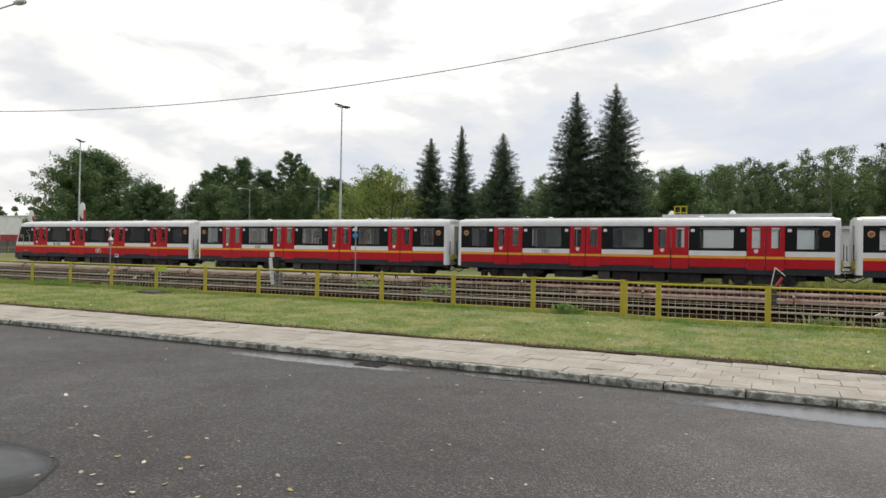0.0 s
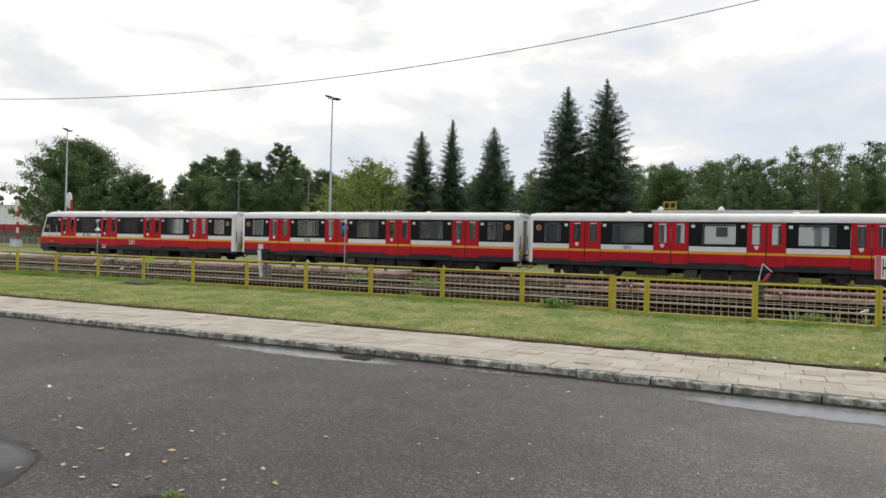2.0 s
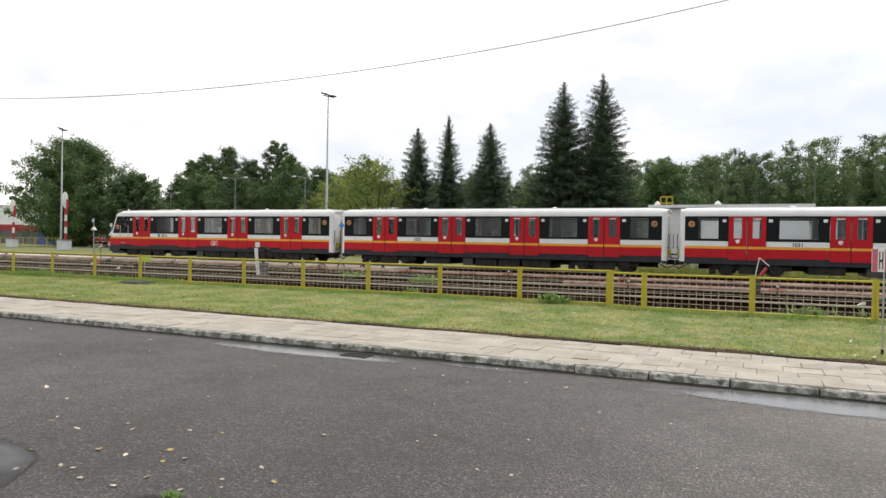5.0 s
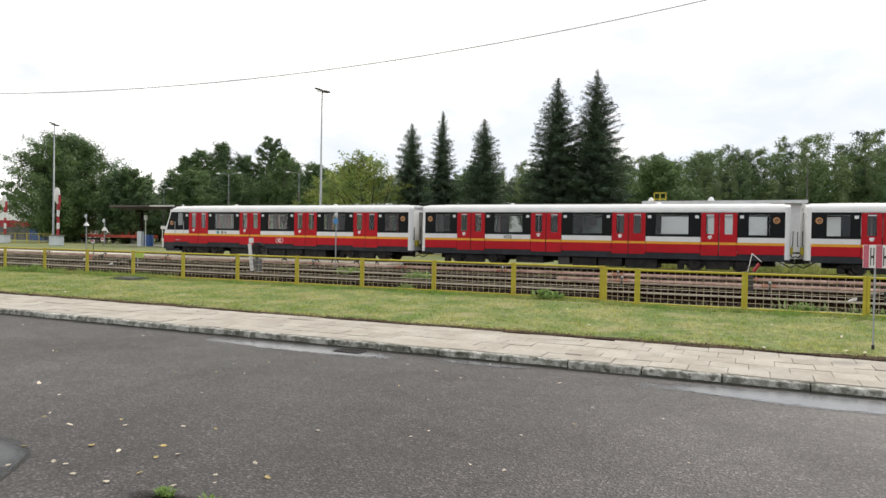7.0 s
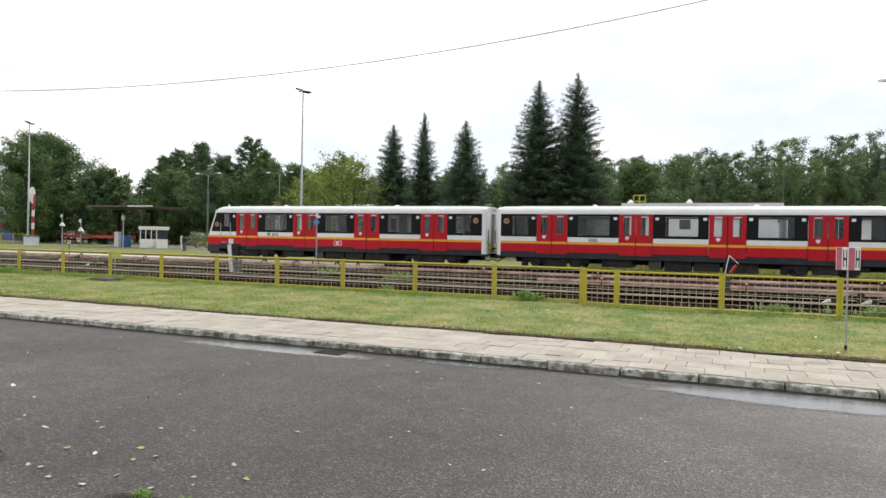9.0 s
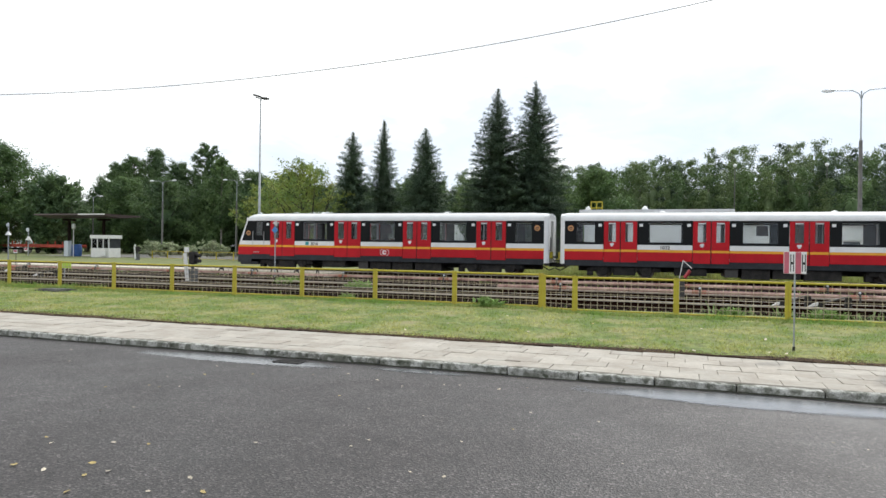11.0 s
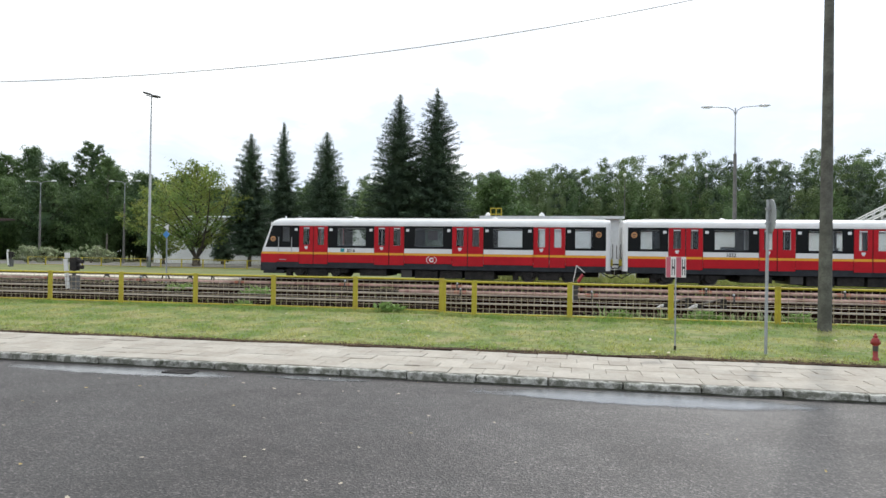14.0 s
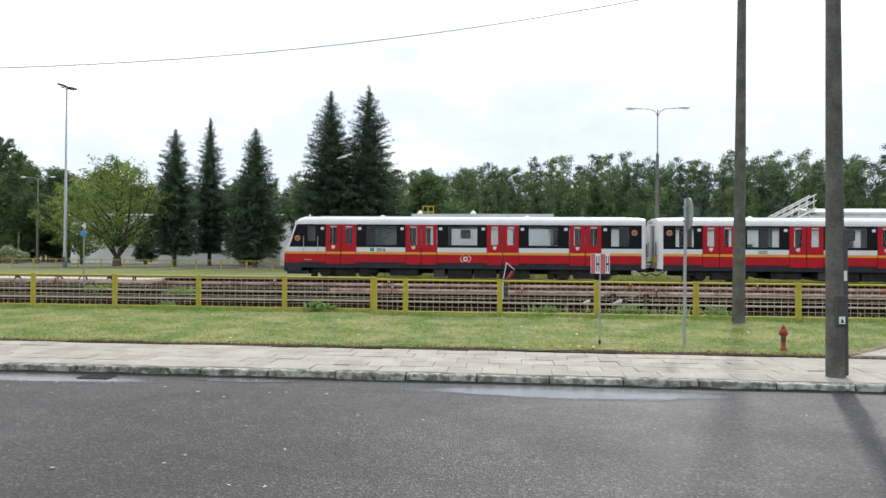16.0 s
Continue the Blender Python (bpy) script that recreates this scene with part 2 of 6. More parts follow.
M["pale_weed"] = material("pale_weed", (0.34, 0.40, 0.22), 0.8, vary=0.15, scale=3.0, color2=(0.22, 0.33, 0.10), island=0.3, translucent=0.4)
M["litter"] = material("brown_litter", (0.24, 0.165, 0.10), 0.9, vary=0.2, scale=3.0, island=0.5)
M["slab"] = material("paving_slab", (0.43, 0.398, 0.345), 0.88, vary=0.08, scale=1.6, bump=0.35, bump_scale=60, color2=(0.355, 0.318, 0.268), objrand=0.08, island=0.07, world=True)
M["joint"] = material("sandy_joint", (0.31, 0.285, 0.245), 0.95, vary=0.2, scale=5, world=True)
M["kerb"] = material("kerb_concrete", (0.44, 0.435, 0.40), 0.9, vary=0.3, scale=8.0, bump=0.9, bump_scale=30, color2=(0.15, 0.152, 0.125), ramp=(0.42, 0.58), objrand=0.2, wear=((0.06, 0.066, 0.045), 6.0, 0.56), world=True)
# dark tone of the kerb core and of the strip at its foot
M["kerb_dark"] = material("kerb_dark_tone", (0.060, 0.062, 0.045), 0.95, vary=0.35, scale=12, bump=0.6, bump_scale=60, color2=(0.03, 0.03, 0.022), world=True)
M["edging"] = material("dirty_edging", (0.080, 0.053, 0.036), 0.95, vary=0.25, scale=4, bump=0.5, bump_scale=40, world=True, spec=0.08)
M["panel_brown"] = material("brown_panel", (0.022, 0.009, 0.008), 0.6, vary=0.15, scale=3)
M["ballast"] = material("ballast", (0.020, 0.011, 0.008), 0.95, vary=0.45, scale=3.0, bump=1.0, bump_scale=28, color2=(0.014, 0.008, 0.006), ramp=(0.3, 0.7), spec=0.08)
M["dark_lid"] = material("weathered_lid", (0.10, 0.10, 0.088), 0.9, vary=0.25, scale=5, bump=0.4, bump_scale=40)
M["stone"] = material("ballast_stone", (0.034, 0.018, 0.013), 0.95, vary=0.2, scale=6, island=0.6, spec=0.1)
M["apron"] = material("pale_concrete", (0.66, 0.60, 0.48), 0.9, vary=0.1, scale=1.2, bump=0.3, bump_scale=30)
M["sleeper"] = material("sleeper_wood", (0.022, 0.013, 0.010), 0.95, vary=0.3, scale=4, objrand=0.25, world=True, spec=0.1)
M["sleeper_grey"] = material("weathered_steel", (0.16, 0.15, 0.135), 0.7, vary=0.15, scale=5)
M["rail"] = material("rusty_rail", (0.022, 0.009, 0.006), 0.9, spec=0.05, vary=0.2, scale=6, world=True)
# cream non-metal colour stands in for light caught by worn railheads
M["railtop_pale"] = material("railhead_painted_shine", (0.60, 0.52, 0.43), 0.5, metal=0.1, vary=0.1, scale=3)
M["cover"] = material("salmon_cover", (0.56, 0.37, 0.315), 0.6, vary=0.14, scale=1.3, color2=(0.30, 0.165, 0.135), wear=((0.20, 0.095, 0.072), 2.5, 0.58), world=True)
M["cover_red"] = material("orange_cover_joint", (0.42, 0.15, 0.095), 0.6, vary=0.1, scale=3)
M["fence"] = material("yellow_paint", (0.45, 0.385, 0.030), 0.6, vary=0.08, scale=5, color2=(0.42, 0.33, 0.03), wear=((0.28, 0.17, 0.05), 9.0, 0.64), world=True)
M["wire"] = material("weathered_wire", (0.50, 0.41, 0.28), 0.7, vary=0.2, scale=8)
M["white"] = material("white_car_paint", (0.80, 0.80, 0.79), 0.4, vary=0.035, scale=1.2)
M["red"] = material("red_car_paint", (0.50, 0.008, 0.017), 0.5, vary=0.06, scale=1.5, spec=0.25)
M["yellow"] = material("amber_stripe", (0.80, 0.37, 0.02), 0.4, vary=0.04, scale=2)
M["black"] = material("black_band", (0.008, 0.009, 0.010), 0.4, spec=0.15, vary=0.1, scale=2)
M["skirt"] = material("grey_skirt", (0.034, 0.037, 0.043), 0.6, spec=0.25, vary=0.15, scale=2)
M["roofgrey"] = material("car_roof", (0.66, 0.66, 0.65), 0.5, vary=0.1, scale=1.0)
M["under"] = material("underframe_grime", (0.030, 0.026, 0.023), 0.85, vary=0.3, scale=4)
M["steel"] = material("wheel_steel", (0.20, 0.18, 0.16), 0.5, metal=0.6, vary=0.2, scale=4)
M["interior"] = material("interior_panel", (0.26, 0.26, 0.25), 0.6, vary=0.06, scale=1)
M["seat"] = material("seat_fabric", (0.10, 0.12, 0.16), 0.85, vary=0.2, scale=5)
M["chrome"] = material("brushed_steel", (0.5, 0.5, 0.5), 0.35, metal=0.8, vary=0.05, scale=3)
M["sticker"] = material("white_sticker", (0.80, 0.80, 0.80), 0.5, vary=0.03, scale=5)
M["orange"] = material("orange_disc", (0.62, 0.30, 0.12), 0.5, vary=0.05, scale=5)
M["ink"] = material("dark_ink", (0.02, 0.02, 0.02), 0.6, vary=0.1, scale=5)
M["teal"] = material("teal_mark", (0.03, 0.30, 0.32), 0.5, vary=0.05, scale=5)
M["glass"] = glass_material("tinted_glass", (0.95, 0.965, 0.965))
M["clear"] = glass_material("clear_glass", (0.95, 0.965, 0.965))
M["rubber"] = material("gangway_rubber", (0.03, 0.03, 0.032), 0.8, vary=0.2, scale=3)
M["galv"] = material("galvanised_steel", (0.36, 0.38, 0.39), 0.5, metal=0.35, vary=0.08, scale=3)
M["lamp_white"] = material("lamp_diffuser", (0.75, 0.76, 0.76), 0.35, vary=0.03, scale=3)
M["dark_metal"] = material("dark_lamp_housing", (0.06, 0.055, 0.05), 0.5, vary=0.1, scale=4)
M["pole_wood"] = material("weathered_pole", (0.122, 0.122, 0.104), 0.85, vary=0.2, scale=3, bump=0.5, bump_scale=30, color2=(0.070, 0.068, 0.058))
M["hydrant_red"] = material("hydrant_red", (0.32, 0.030, 0.026), 0.45, vary=0.12, scale=8, wear=((0.12, 0.03, 0.025), 14.0, 0.62))
M["sign_white"] = material("sign_white", (0.74, 0.73, 0.71), 0.5, vary=0.05, scale=4)
M["sign_red"] = material("faded_sign_red", (0.50, 0.12, 0.16), 0.55, vary=0.08, scale=4)
M["sign_blue"] = material("sign_blue", (0.06, 0.25, 0.55), 0.5, vary=0.05, scale=4)
M["lime"] = material("lime_plate", (0.45, 0.62, 0.06), 0.5, vary=0.05, scale=4)
M["bark"] = material("bark", (0.085, 0.068, 0.052), 0.95, vary=0.25, scale=3, bump=0.7, bump_scale=14)
M["bark_pale"] = material("pale_bark", (0.30, 0.27, 0.23), 0.9, vary=0.3, scale=3)
M["leaf"] = material("leaf_green", (0.156, 0.240, 0.078), 0.6, vary=0.1, scale=0.25, color2=(0.075, 0.132, 0.048), island=0.35, translucent=0.32)
M["leaf_dark"] = material("leaf_dark_green", (0.138, 0.212, 0.075), 0.6, vary=0.1, scale=0.25, color2=(0.066, 0.118, 0.050), island=0.35, translucent=0.3)
M["leaf_yellow"] = material("leaf_yellow_green", (0.30, 0.335, 0.078), 0.6, vary=0.1, scale=0.35, color2=(0.150, 0.240, 0.062), island=0.35, translucent=0.45)
M["leaf_wood"] = material("woodland_green", (0.138, 0.212, 0.074), 0.6, vary=0.12, scale=0.16, color2=(0.072, 0.126, 0.050), ramp=(0.36, 0.64), island=0.3, translucent=0.34, world=True)
M["leaf_birch"] = material("birch_green", (0.190, 0.252, 0.102), 0.6, vary=0.12, scale=0.20, color2=(0.118, 0.176, 0.072), ramp=(0.36, 0.64), island=0.3, translucent=0.36, world=True)
M["needle_pine"] = material("pine_needles", (0.098, 0.142, 0.080), 0.65, vary=0.12, scale=0.3, color2=(0.052, 0.082, 0.048), island=0.3, translucent=0.2, world=True)
M["needle"] = material("spruce_needles", (0.080, 0.124, 0.066), 0.65, vary=0.1, scale=0.3, color2=(0.042, 0.072, 0.044), island=0.4, translucent=0.15)
M["needle_mid"] = material("spruce_needles_lighter", (0.100, 0.150, 0.080), 0.65, vary=0.1, scale=0.3, color2=(0.062, 0.102, 0.062), island=0.4, translucent=0.18)
M["leaf_pale"] = material("variegated_shrub", (0.46, 0.49, 0.32), 0.7, vary=0.1, scale=0.6, color2=(0.27, 0.33, 0.17), island=0.4, translucent=0.25)
M["fallen"] = material("fallen_leaf_pale", (0.74, 0.64, 0.50), 0.7, vary=0.15, scale=20, objrand=0.3)
M["fallen_yellow"] = material("fallen_leaf_yellow", (0.50, 0.38, 0.14), 0.7, vary=0.15, scale=20, objrand=0.3)
M["wall_grey"] = material("grey_cladding", (0.58, 0.62, 0.66), 0.6, vary=0.05, scale=0.6)
M["wall_white"] = material("white_render", (0.80, 0.81, 0.80), 0.8, vary=0.05, scale=0.5)
M["shed_grey"] = material("shed_cladding", (0.60, 0.625, 0.64), 0.7, vary=0.05, scale=0.6)
M["roof_sheet"] = material("sheet_roof", (0.66, 0.69, 0.71), 0.5, vary=0.06, scale=0.5)
M["roof_dark"] = material("dark_red_fascia", (0.040, 0.020, 0.016), 0.7, vary=0.15, scale=1)
M["concrete"] = material("concrete", (0.22, 0.21, 0.19), 0.9, vary=0.12, scale=1.5, bump=0.3, bump_scale=30)
M["barrier_red"] = material("barrier_red", (0.40, 0.03, 0.04), 0.5, vary=0.08, scale=4)
M["wagon_red"] = material("wagon_red", (0.50, 0.07, 0.04), 0.6, vary=0.12, scale=2)
M["blue"] = material("blue_plastic", (0.03, 0.10, 0.32), 0.5, vary=0.1, scale=3)
M["window_dark"] = material("dark_window", (0.05, 0.06, 0.07), 0.15, vary=0.1, scale=2)


# ======== mesh helpers ========
def box(bm, x0, x1, y0, y1, z0, z1, bevel=0.0):
    r = bmesh.ops.create_cube(bm, size=1.0, matrix=Matrix.Translation(((x0 + x1) / 2, (y0 + y1) / 2, (z0 + z1) / 2)) @ Matrix.Diagonal((x1 - x0, y1 - y0, z1 - z0, 1)))
    if bevel:
        edges = list({e for v in r["verts"] for e in v.link_edges})
        bmesh.ops.bevel(bm, geom=edges, offset=bevel, segments=2, affect="EDGES", profile=0.5)
    return bm


def tube(bm, a, b, r0, r1=None, seg=10, caps=True):
    a, b = Vector(a), Vector(b)
    r1 = r0 if r1 is None else r1
    q = (b - a).to_track_quat("Z", "Y").to_matrix().to_4x4()
    bmesh.ops.create_cone(bm, cap_ends=caps, segments=seg, radius1=r0, radius2=r1, depth=(b - a).length, matrix=Matrix.Translation((a + b) / 2) @ q)
    return bm


def lathe(bm, profile, seg=16, at=(0, 0, 0)):
    rings = []
    for r, z in profile:
        rings.append([bm.verts.new((at[0] + r * math.cos(i * 2 * math.pi / seg), at[1] + r * math.sin(i * 2 * math.pi / seg), at[2] + z)) for i in range(seg)])
    for p, q in zip(rings, rings[1:]):
        for i in range(seg):
            bm.faces.new((p[i], p[(i + 1) % seg], q[(i + 1) % seg], q[i]))
    bm.faces.new(rings[-1])
    bm.faces.new(list(reversed(rings[0])))
    return bm


def ribbon(bm, profile, x0, x1):
    """A section of (y, z) points drawn out along x, closed at both ends."""
    a = [bm.verts.new((x0, y, z)) for y, z in profile]
    b = [bm.verts.new((x1, y, z)) for y, z in profile]
    n = len(profile)
    for i in range(n):
        bm.faces.new((a[i], a[(i + 1) % n], b[(i + 1) % n], b[i]))
    bm.faces.new(list(reversed(a)))
    bm.faces.new(b)
    return bm


def mesh_of(name, bm, mat, smooth=False):
    bmesh.ops.recalc_face_normals(bm, faces=bm.faces[:])
    me = bpy.data.meshes.new(name)
    bm.to_mesh(me)
    bm.free()
    me.materials.append(mat)
    if smooth:
        me.shade_smooth()
    return me


def part(name, bm, mat, parent=None, label="", smooth=False, kind=""):
    ob = new(name, mesh_of(name, bm, mat, smooth))
    ob.parent = parent
    return tagged(ob, label=label, kind=kind)


def raw_mesh(name, verts, faces, mat):
    """A quick mesh from arrays: verts (n, 3), faces (m, 3 or 4)."""
    me = bpy.data.meshes.new(name)
    k = faces.shape[1]
    me.vertices.add(len(verts))
    me.vertices.foreach_set("co", np.ascontiguousarray(verts, dtype=np.float32).ravel())
    me.loops.add(faces.size)
    me.loops.foreach_set("vertex_index", np.ascontiguousarray(faces, dtype=np.int32).ravel())
    me.polygons.add(len(faces))
    me.polygons.foreach_set("loop_start", np.arange(0, faces.size, k, dtype=np.int32))
    me.update(calc_edges=True)
    me.validate()
    me.materials.append(mat)
    return me


def thing(name, label, category, group="", at=None):
    ob = new(name)
    ob.empty_display_size = 0.2
    if at is not None:
        ob.matrix_basis = at if isinstance(at, Matrix) else Matrix.Translation(at)
    return tagged(ob, label, category, group)


def B():
    return bmesh.new()


# ======== ground, road, lawn, rail yard ========
def sheet(name, rows, x0, x1, mat, label, category, nx=2):
    """A strip along x whose cross-section is the rows of (y, z)."""
    bm = B()
    grid = [[bm.verts.new((x0 + (x1 - x0) * i / (nx - 1), y, z)) for i in range(nx)] for y, z in rows]
    for p, q in zip(grid, grid[1:]):
        for i in range(nx - 1):
            bm.faces.new((p[i], p[i + 1], q[i + 1], q[i]))
    ob = part(name, bm, mat, kind="structure")
    return tagged(ob, label, category)


sheet("ground", [(-2500, -0.06), (9.4, -0.06), (11.3, -0.06), (11.6, 0.05), (18.5, 0.13), (39.5, 0.10), (60, 0.18), (2500, 0.2)], -2500, 2500, M["ground"], "flat earth and rough grass reaching the horizon", "ground")
sheet("road", [(-60, -0.03), (-6, 0.0), (9.36, 0.0)], -300, 200, M["asphalt"], "dark grey damp asphalt road with fallen leaves", "road")

# lawn with gentle unevenness
bm = B()
nx, ny = 150, 16
lawn_z = lambda x, y: 0.09 + 0.10 * (y - 11.6) / 7.0 + 0.025 * noise.noise(Vector((x * 0.35, y * 0.35, 3.0)))
grid = [[bm.verts.new((x, y, lawn_z(x, y))) for x in np.linspace(-90, 40, nx)] for y in np.linspace(11.74, 18.75, ny)]
for p, q in zip(grid, grid[1:]):
    for i in range(nx - 1):
        bm.faces.new((p[i], p[i + 1], q[i + 1], q[i]))
lawn = tagged(part("lawn", bm, M["turf"], kind="structure", smooth=True), "short mown patchy green lawn beside the pavement", "lawn")


def blades(name, rng, n, xr, yr, hr, mat, label, width=0.012, bias=1.0, parent=None, zf=None):
    x = rng.uniform(*xr, n)
    y = yr[0] + (yr[1] - yr[0]) * rng.random(n) ** bias
    z = np.array([(zf or lawn_z)(a, b) for a, b in zip(x, y)]) - 0.01
    tuft = np.array([noise.noise(Vector((a * 1.7, b * 1.7, 7.0))) + 0.6 * noise.noise(Vector((a * 6.0, b * 6.0, 1.0))) for a, b in zip(x, y)])
    h = rng.uniform(*hr, n) * np.clip(1.0 + 0.9 * tuft, 0.35, 2.2)
    a = rng.uniform(0, 2 * np.pi, n)
    w = width * rng.uniform(0.6, 1.5, n)
    lean = rng.normal(0, 0.45, (n, 2)) * h[:, None]
    v = np.zeros((n, 3, 3))
    v[:, 0] = np.stack([x - w * np.cos(a), y - w * np.sin(a), z], 1)
    v[:, 1] = np.stack([x + w * np.cos(a), y + w * np.sin(a), z], 1)
    v[:, 2] = np.stack([x + lean[:, 0], y + lean[:, 1], z + h], 1)
    ob = new(name, raw_mesh(name, v.reshape(-1, 3), np.arange(3 * n).reshape(n, 3), mat))
    return tagged(ob, label, "grass", kind="stuff")


# bare soil fringe along the edging
bm = B()
front, back = [], []
for i in range(400):
    x = -60 + i * 0.2
    w = 0.30 + 0.18 * noise.noise(Vector((x * 0.9, 0, 9.0))) + 0.07 * noise.noise(Vector((x * 4.0, 0, 2.0)))
    front.append(bm.verts.new((x, 11.745, 0.112)))
    back.append(bm.verts.new((x, 11.76 + max(0.03, w), lawn_z(x, 11.9) + 0.014)))
for i in range(399):
    bm.faces.new((front[i], front[i + 1], back[i + 1], back[i]))
tagged(part("soil_strip", bm, M["edging"], kind="structure"), "bare brown soil fringe between edging and lawn", "soil")

rng = np.random.default_rng(5)
blades("lawn_grass", rng, 98000, (-30, 12), (11.93, 18.3), (0.016, 0.056), M["blade"], "short trodden grass blades of the lawn", width=0.011, bias=1.2)
blades("fence_grass", rng, 7500, (-40, -19), (17.75, 18.5), (0.06, 0.20), M["tall_grass"], "long unmown grass hiding the fence foot", width=0.014)
blades("fence_grass", rng, 6500, (-19, -3.5), (17.75, 18.5), (0.03, 0.10), M["tall_grass"], "longer unmown grass along the fence foot", width=0.014)
blades("fence_grass", rng, 7000, (-3.5, 16), (17.30, 18.0), (0.04, 0.12), M["tall_grass"], "longer unmown grass along the stepped fence", width=0.014)
blades("shed_grass", rng, 18000, (-10, 46), (40.6, 43.7), (0.25, 0.85), M["dry_grass"], "tall yellowish grass before the depot shed", width=0.035, zf=lambda a, b: 0.12)
blades("leaf_litter", rng, 12000, (-40, 10), (11.74, 12.22), (0.002, 0.014), M["litter"], "brown leaf litter and dry stalks along the edging", width=0.024, bias=1.8, zf=lambda a, b: lawn_z(a, max(b, 11.8)) + 0.03)
blades("yard_weeds", rng, 4000, (-60, 16), (19.0, 34.0), (0.04, 0.13), M["tall_grass"], "sparse weeds between the railway tracks", width=0.016, zf=lambda a, b: 0.2)

blades("trackside_weeds", rng, 260, (0.5, 6.5), (18.75, 19.5), (0.08, 0.26), M["pale_weed"], "pale straggling weeds along the inner side of the fence", width=0.030, zf=lambda a, b: 0.18)

# rail yard bed
bm = B()
nx, ny = 260, 40
grid = [[bm.verts.new((x, y, 0.17 + 0.03 * noise.noise(Vector((x * 1.3, y * 1.3, 0))))) for x in np.linspace(-120, 60, nx)] for y in np.linspace(18.75, 39.5, ny)]
for p, q in zip(grid, grid[1:]):
    for i in range(nx - 1):
        bm.faces.new((p[i], p[i + 1], q[i + 1], q[i]))
tagged(part("track_bed", bm, M["ballast"], kind="structure"), "brown rust-stained ballast under the railway tracks", "ballast")
# loose stones lying on the bed, thickest near the first track
rs_ = np.random.default_rng(66)
n = 5200
c = np.stack([rs_.uniform(-42, 16, n), 18.8 + 15.0 * rs_.random(n) ** 2.0, np.full(n, 0.20)], 1)
octa = np.array([(1, 0, 0), (-1, 0, 0), (0, 1, 0), (0, -1, 0), (0, 0, 1), (0, 0, -1)], float)
of = np.array([(0, 2, 4), (2, 1, 4), (1, 3, 4), (3, 0, 4), (2, 0, 5), (1, 2, 5), (3, 1, 5), (0, 3, 5)])
sv = c[:, None, :] + octa[None] * rs_.uniform(0.025, 0.075, (n, 1, 1)) * rs_.uniform(0.6, 1.3, (n, 6, 1))
tagged(new("ballast_stones", raw_mesh("ballast_stones", sv.reshape(-1, 3), (of[None] + 6 * np.arange(n)[:, None, None]).reshape(-1, 3), M["stone"])), "loose rust-brown ballast stones between the tracks", "ballast", kind="stuff")
sheet("back_road", [(64.2, 0.215), (83.6, 0.225)], -80, -20, M["concrete"], "pale worn service road behind the low fence", "road")
bm = B()
for i in range(24):
    box(bm, -76 + i * 2.42, -76 + i * 2.42 + 2.39, 32.3, 34.1, 0.15, 0.40, 0.02)
tagged(part("walkway", bm, M["apron"], kind="structure"), "pale concrete walkway beside the track", "walkway")

# puddles: thin films of water on the asphalt, with sky sheen painted in
def puddle(cx, cy, rx, ry, seed):
    bm = B()
    pts = []
    for i in range(48):
        a = i * 2 * math.pi / 48
        k = 1.25 + 0.32 * noise.noise(Vector((math.cos(a) * 1.6, math.sin(a) * 1.6, seed * 7.3)))
        pts.append(bm.verts.new((cx + rx * k * math.cos(a), min(cy + 1.2 * ry * k * math.sin(a), 9.318), 0.005)))
    bm.faces.new(pts)
    tagged(part("puddle", bm, M["wet"], kind="structure"), "shallow rain puddle on the asphalt, sky reflection partly painted pale", "puddle")


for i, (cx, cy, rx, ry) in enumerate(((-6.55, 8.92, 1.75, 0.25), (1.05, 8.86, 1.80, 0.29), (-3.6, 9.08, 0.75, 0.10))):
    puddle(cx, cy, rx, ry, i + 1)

# dark damp soil washed into a crack where weeds grow
for cx, cy, rx, ry in ((-3.45, 3.36, 0.55, 0.16), (-2.75, 3.50, 0.35, 0.10)):
    bm = B()
    bm.faces.new([bm.verts.new((cx + rx * math.cos(i * 0.2618), cy + ry * math.sin(i * 0.2618), 0.004)) for i in range(24)])
    tagged(part("soil_patch", bm, M["grime"], kind="structure"), "dark damp soil in a worn patch of the road", "soil")

# an old damp tarred repair with a dark rim and a painted bluish sheen
def tar_ring(k, z):
    """A rounded, slanting four-sided patch."""
    bm = B()
    pts = []
    for i in range(60):
        a = i * 2 * math.pi / 60
        c, d = math.cos(a), math.sin(a)
        w = k * (1 + 0.05 * noise.noise(Vector((c * 3.0, d * 3.0, 3))))
        dy = 0.47 * w * math.copysign(abs(d) ** 0.62, d)
        pts.append(bm.verts.new((-5.86 + 0.84 * w * math.copysign(abs(c) ** 0.62, c) - 0.75 * dy, 3.32 + dy, z)))
    bm.faces.new(pts)
    return bm


tagged(part("tar_patch", tar_ring(1.0, 0.003), M["tar"], kind="structure"), "dark rim of a tar patch in the road", "asphalt")
tagged(part("tar_patch", tar_ring(0.97, 0.0065), M["tar_blue_sheen"], kind="structure"), "damp tar patch in the road, its sky sheen painted bluish", "asphalt")

# drain grate at the kerb
drain = thing("drain_grate", "rusty cast-iron drain grate sunk in the gutter", "drain", at=Matrix.Translation((-5.68, 9.03, 0.006)) @ Matrix.Diagonal((0.85, 0.85, 1, 1)))
bm = B()
for x0, x1, y0, y1 in ((-0.27, 0.27, -0.15, -0.12), (-0.27, 0.27, 0.12, 0.15), (-0.27, -0.24, -0.12, 0.12), (0.24, 0.27, -0.12, 0.12)):
    box(bm, x0, x1, y0, y1, 0, 0.012)
part("frame", bm, M["under"], drain)
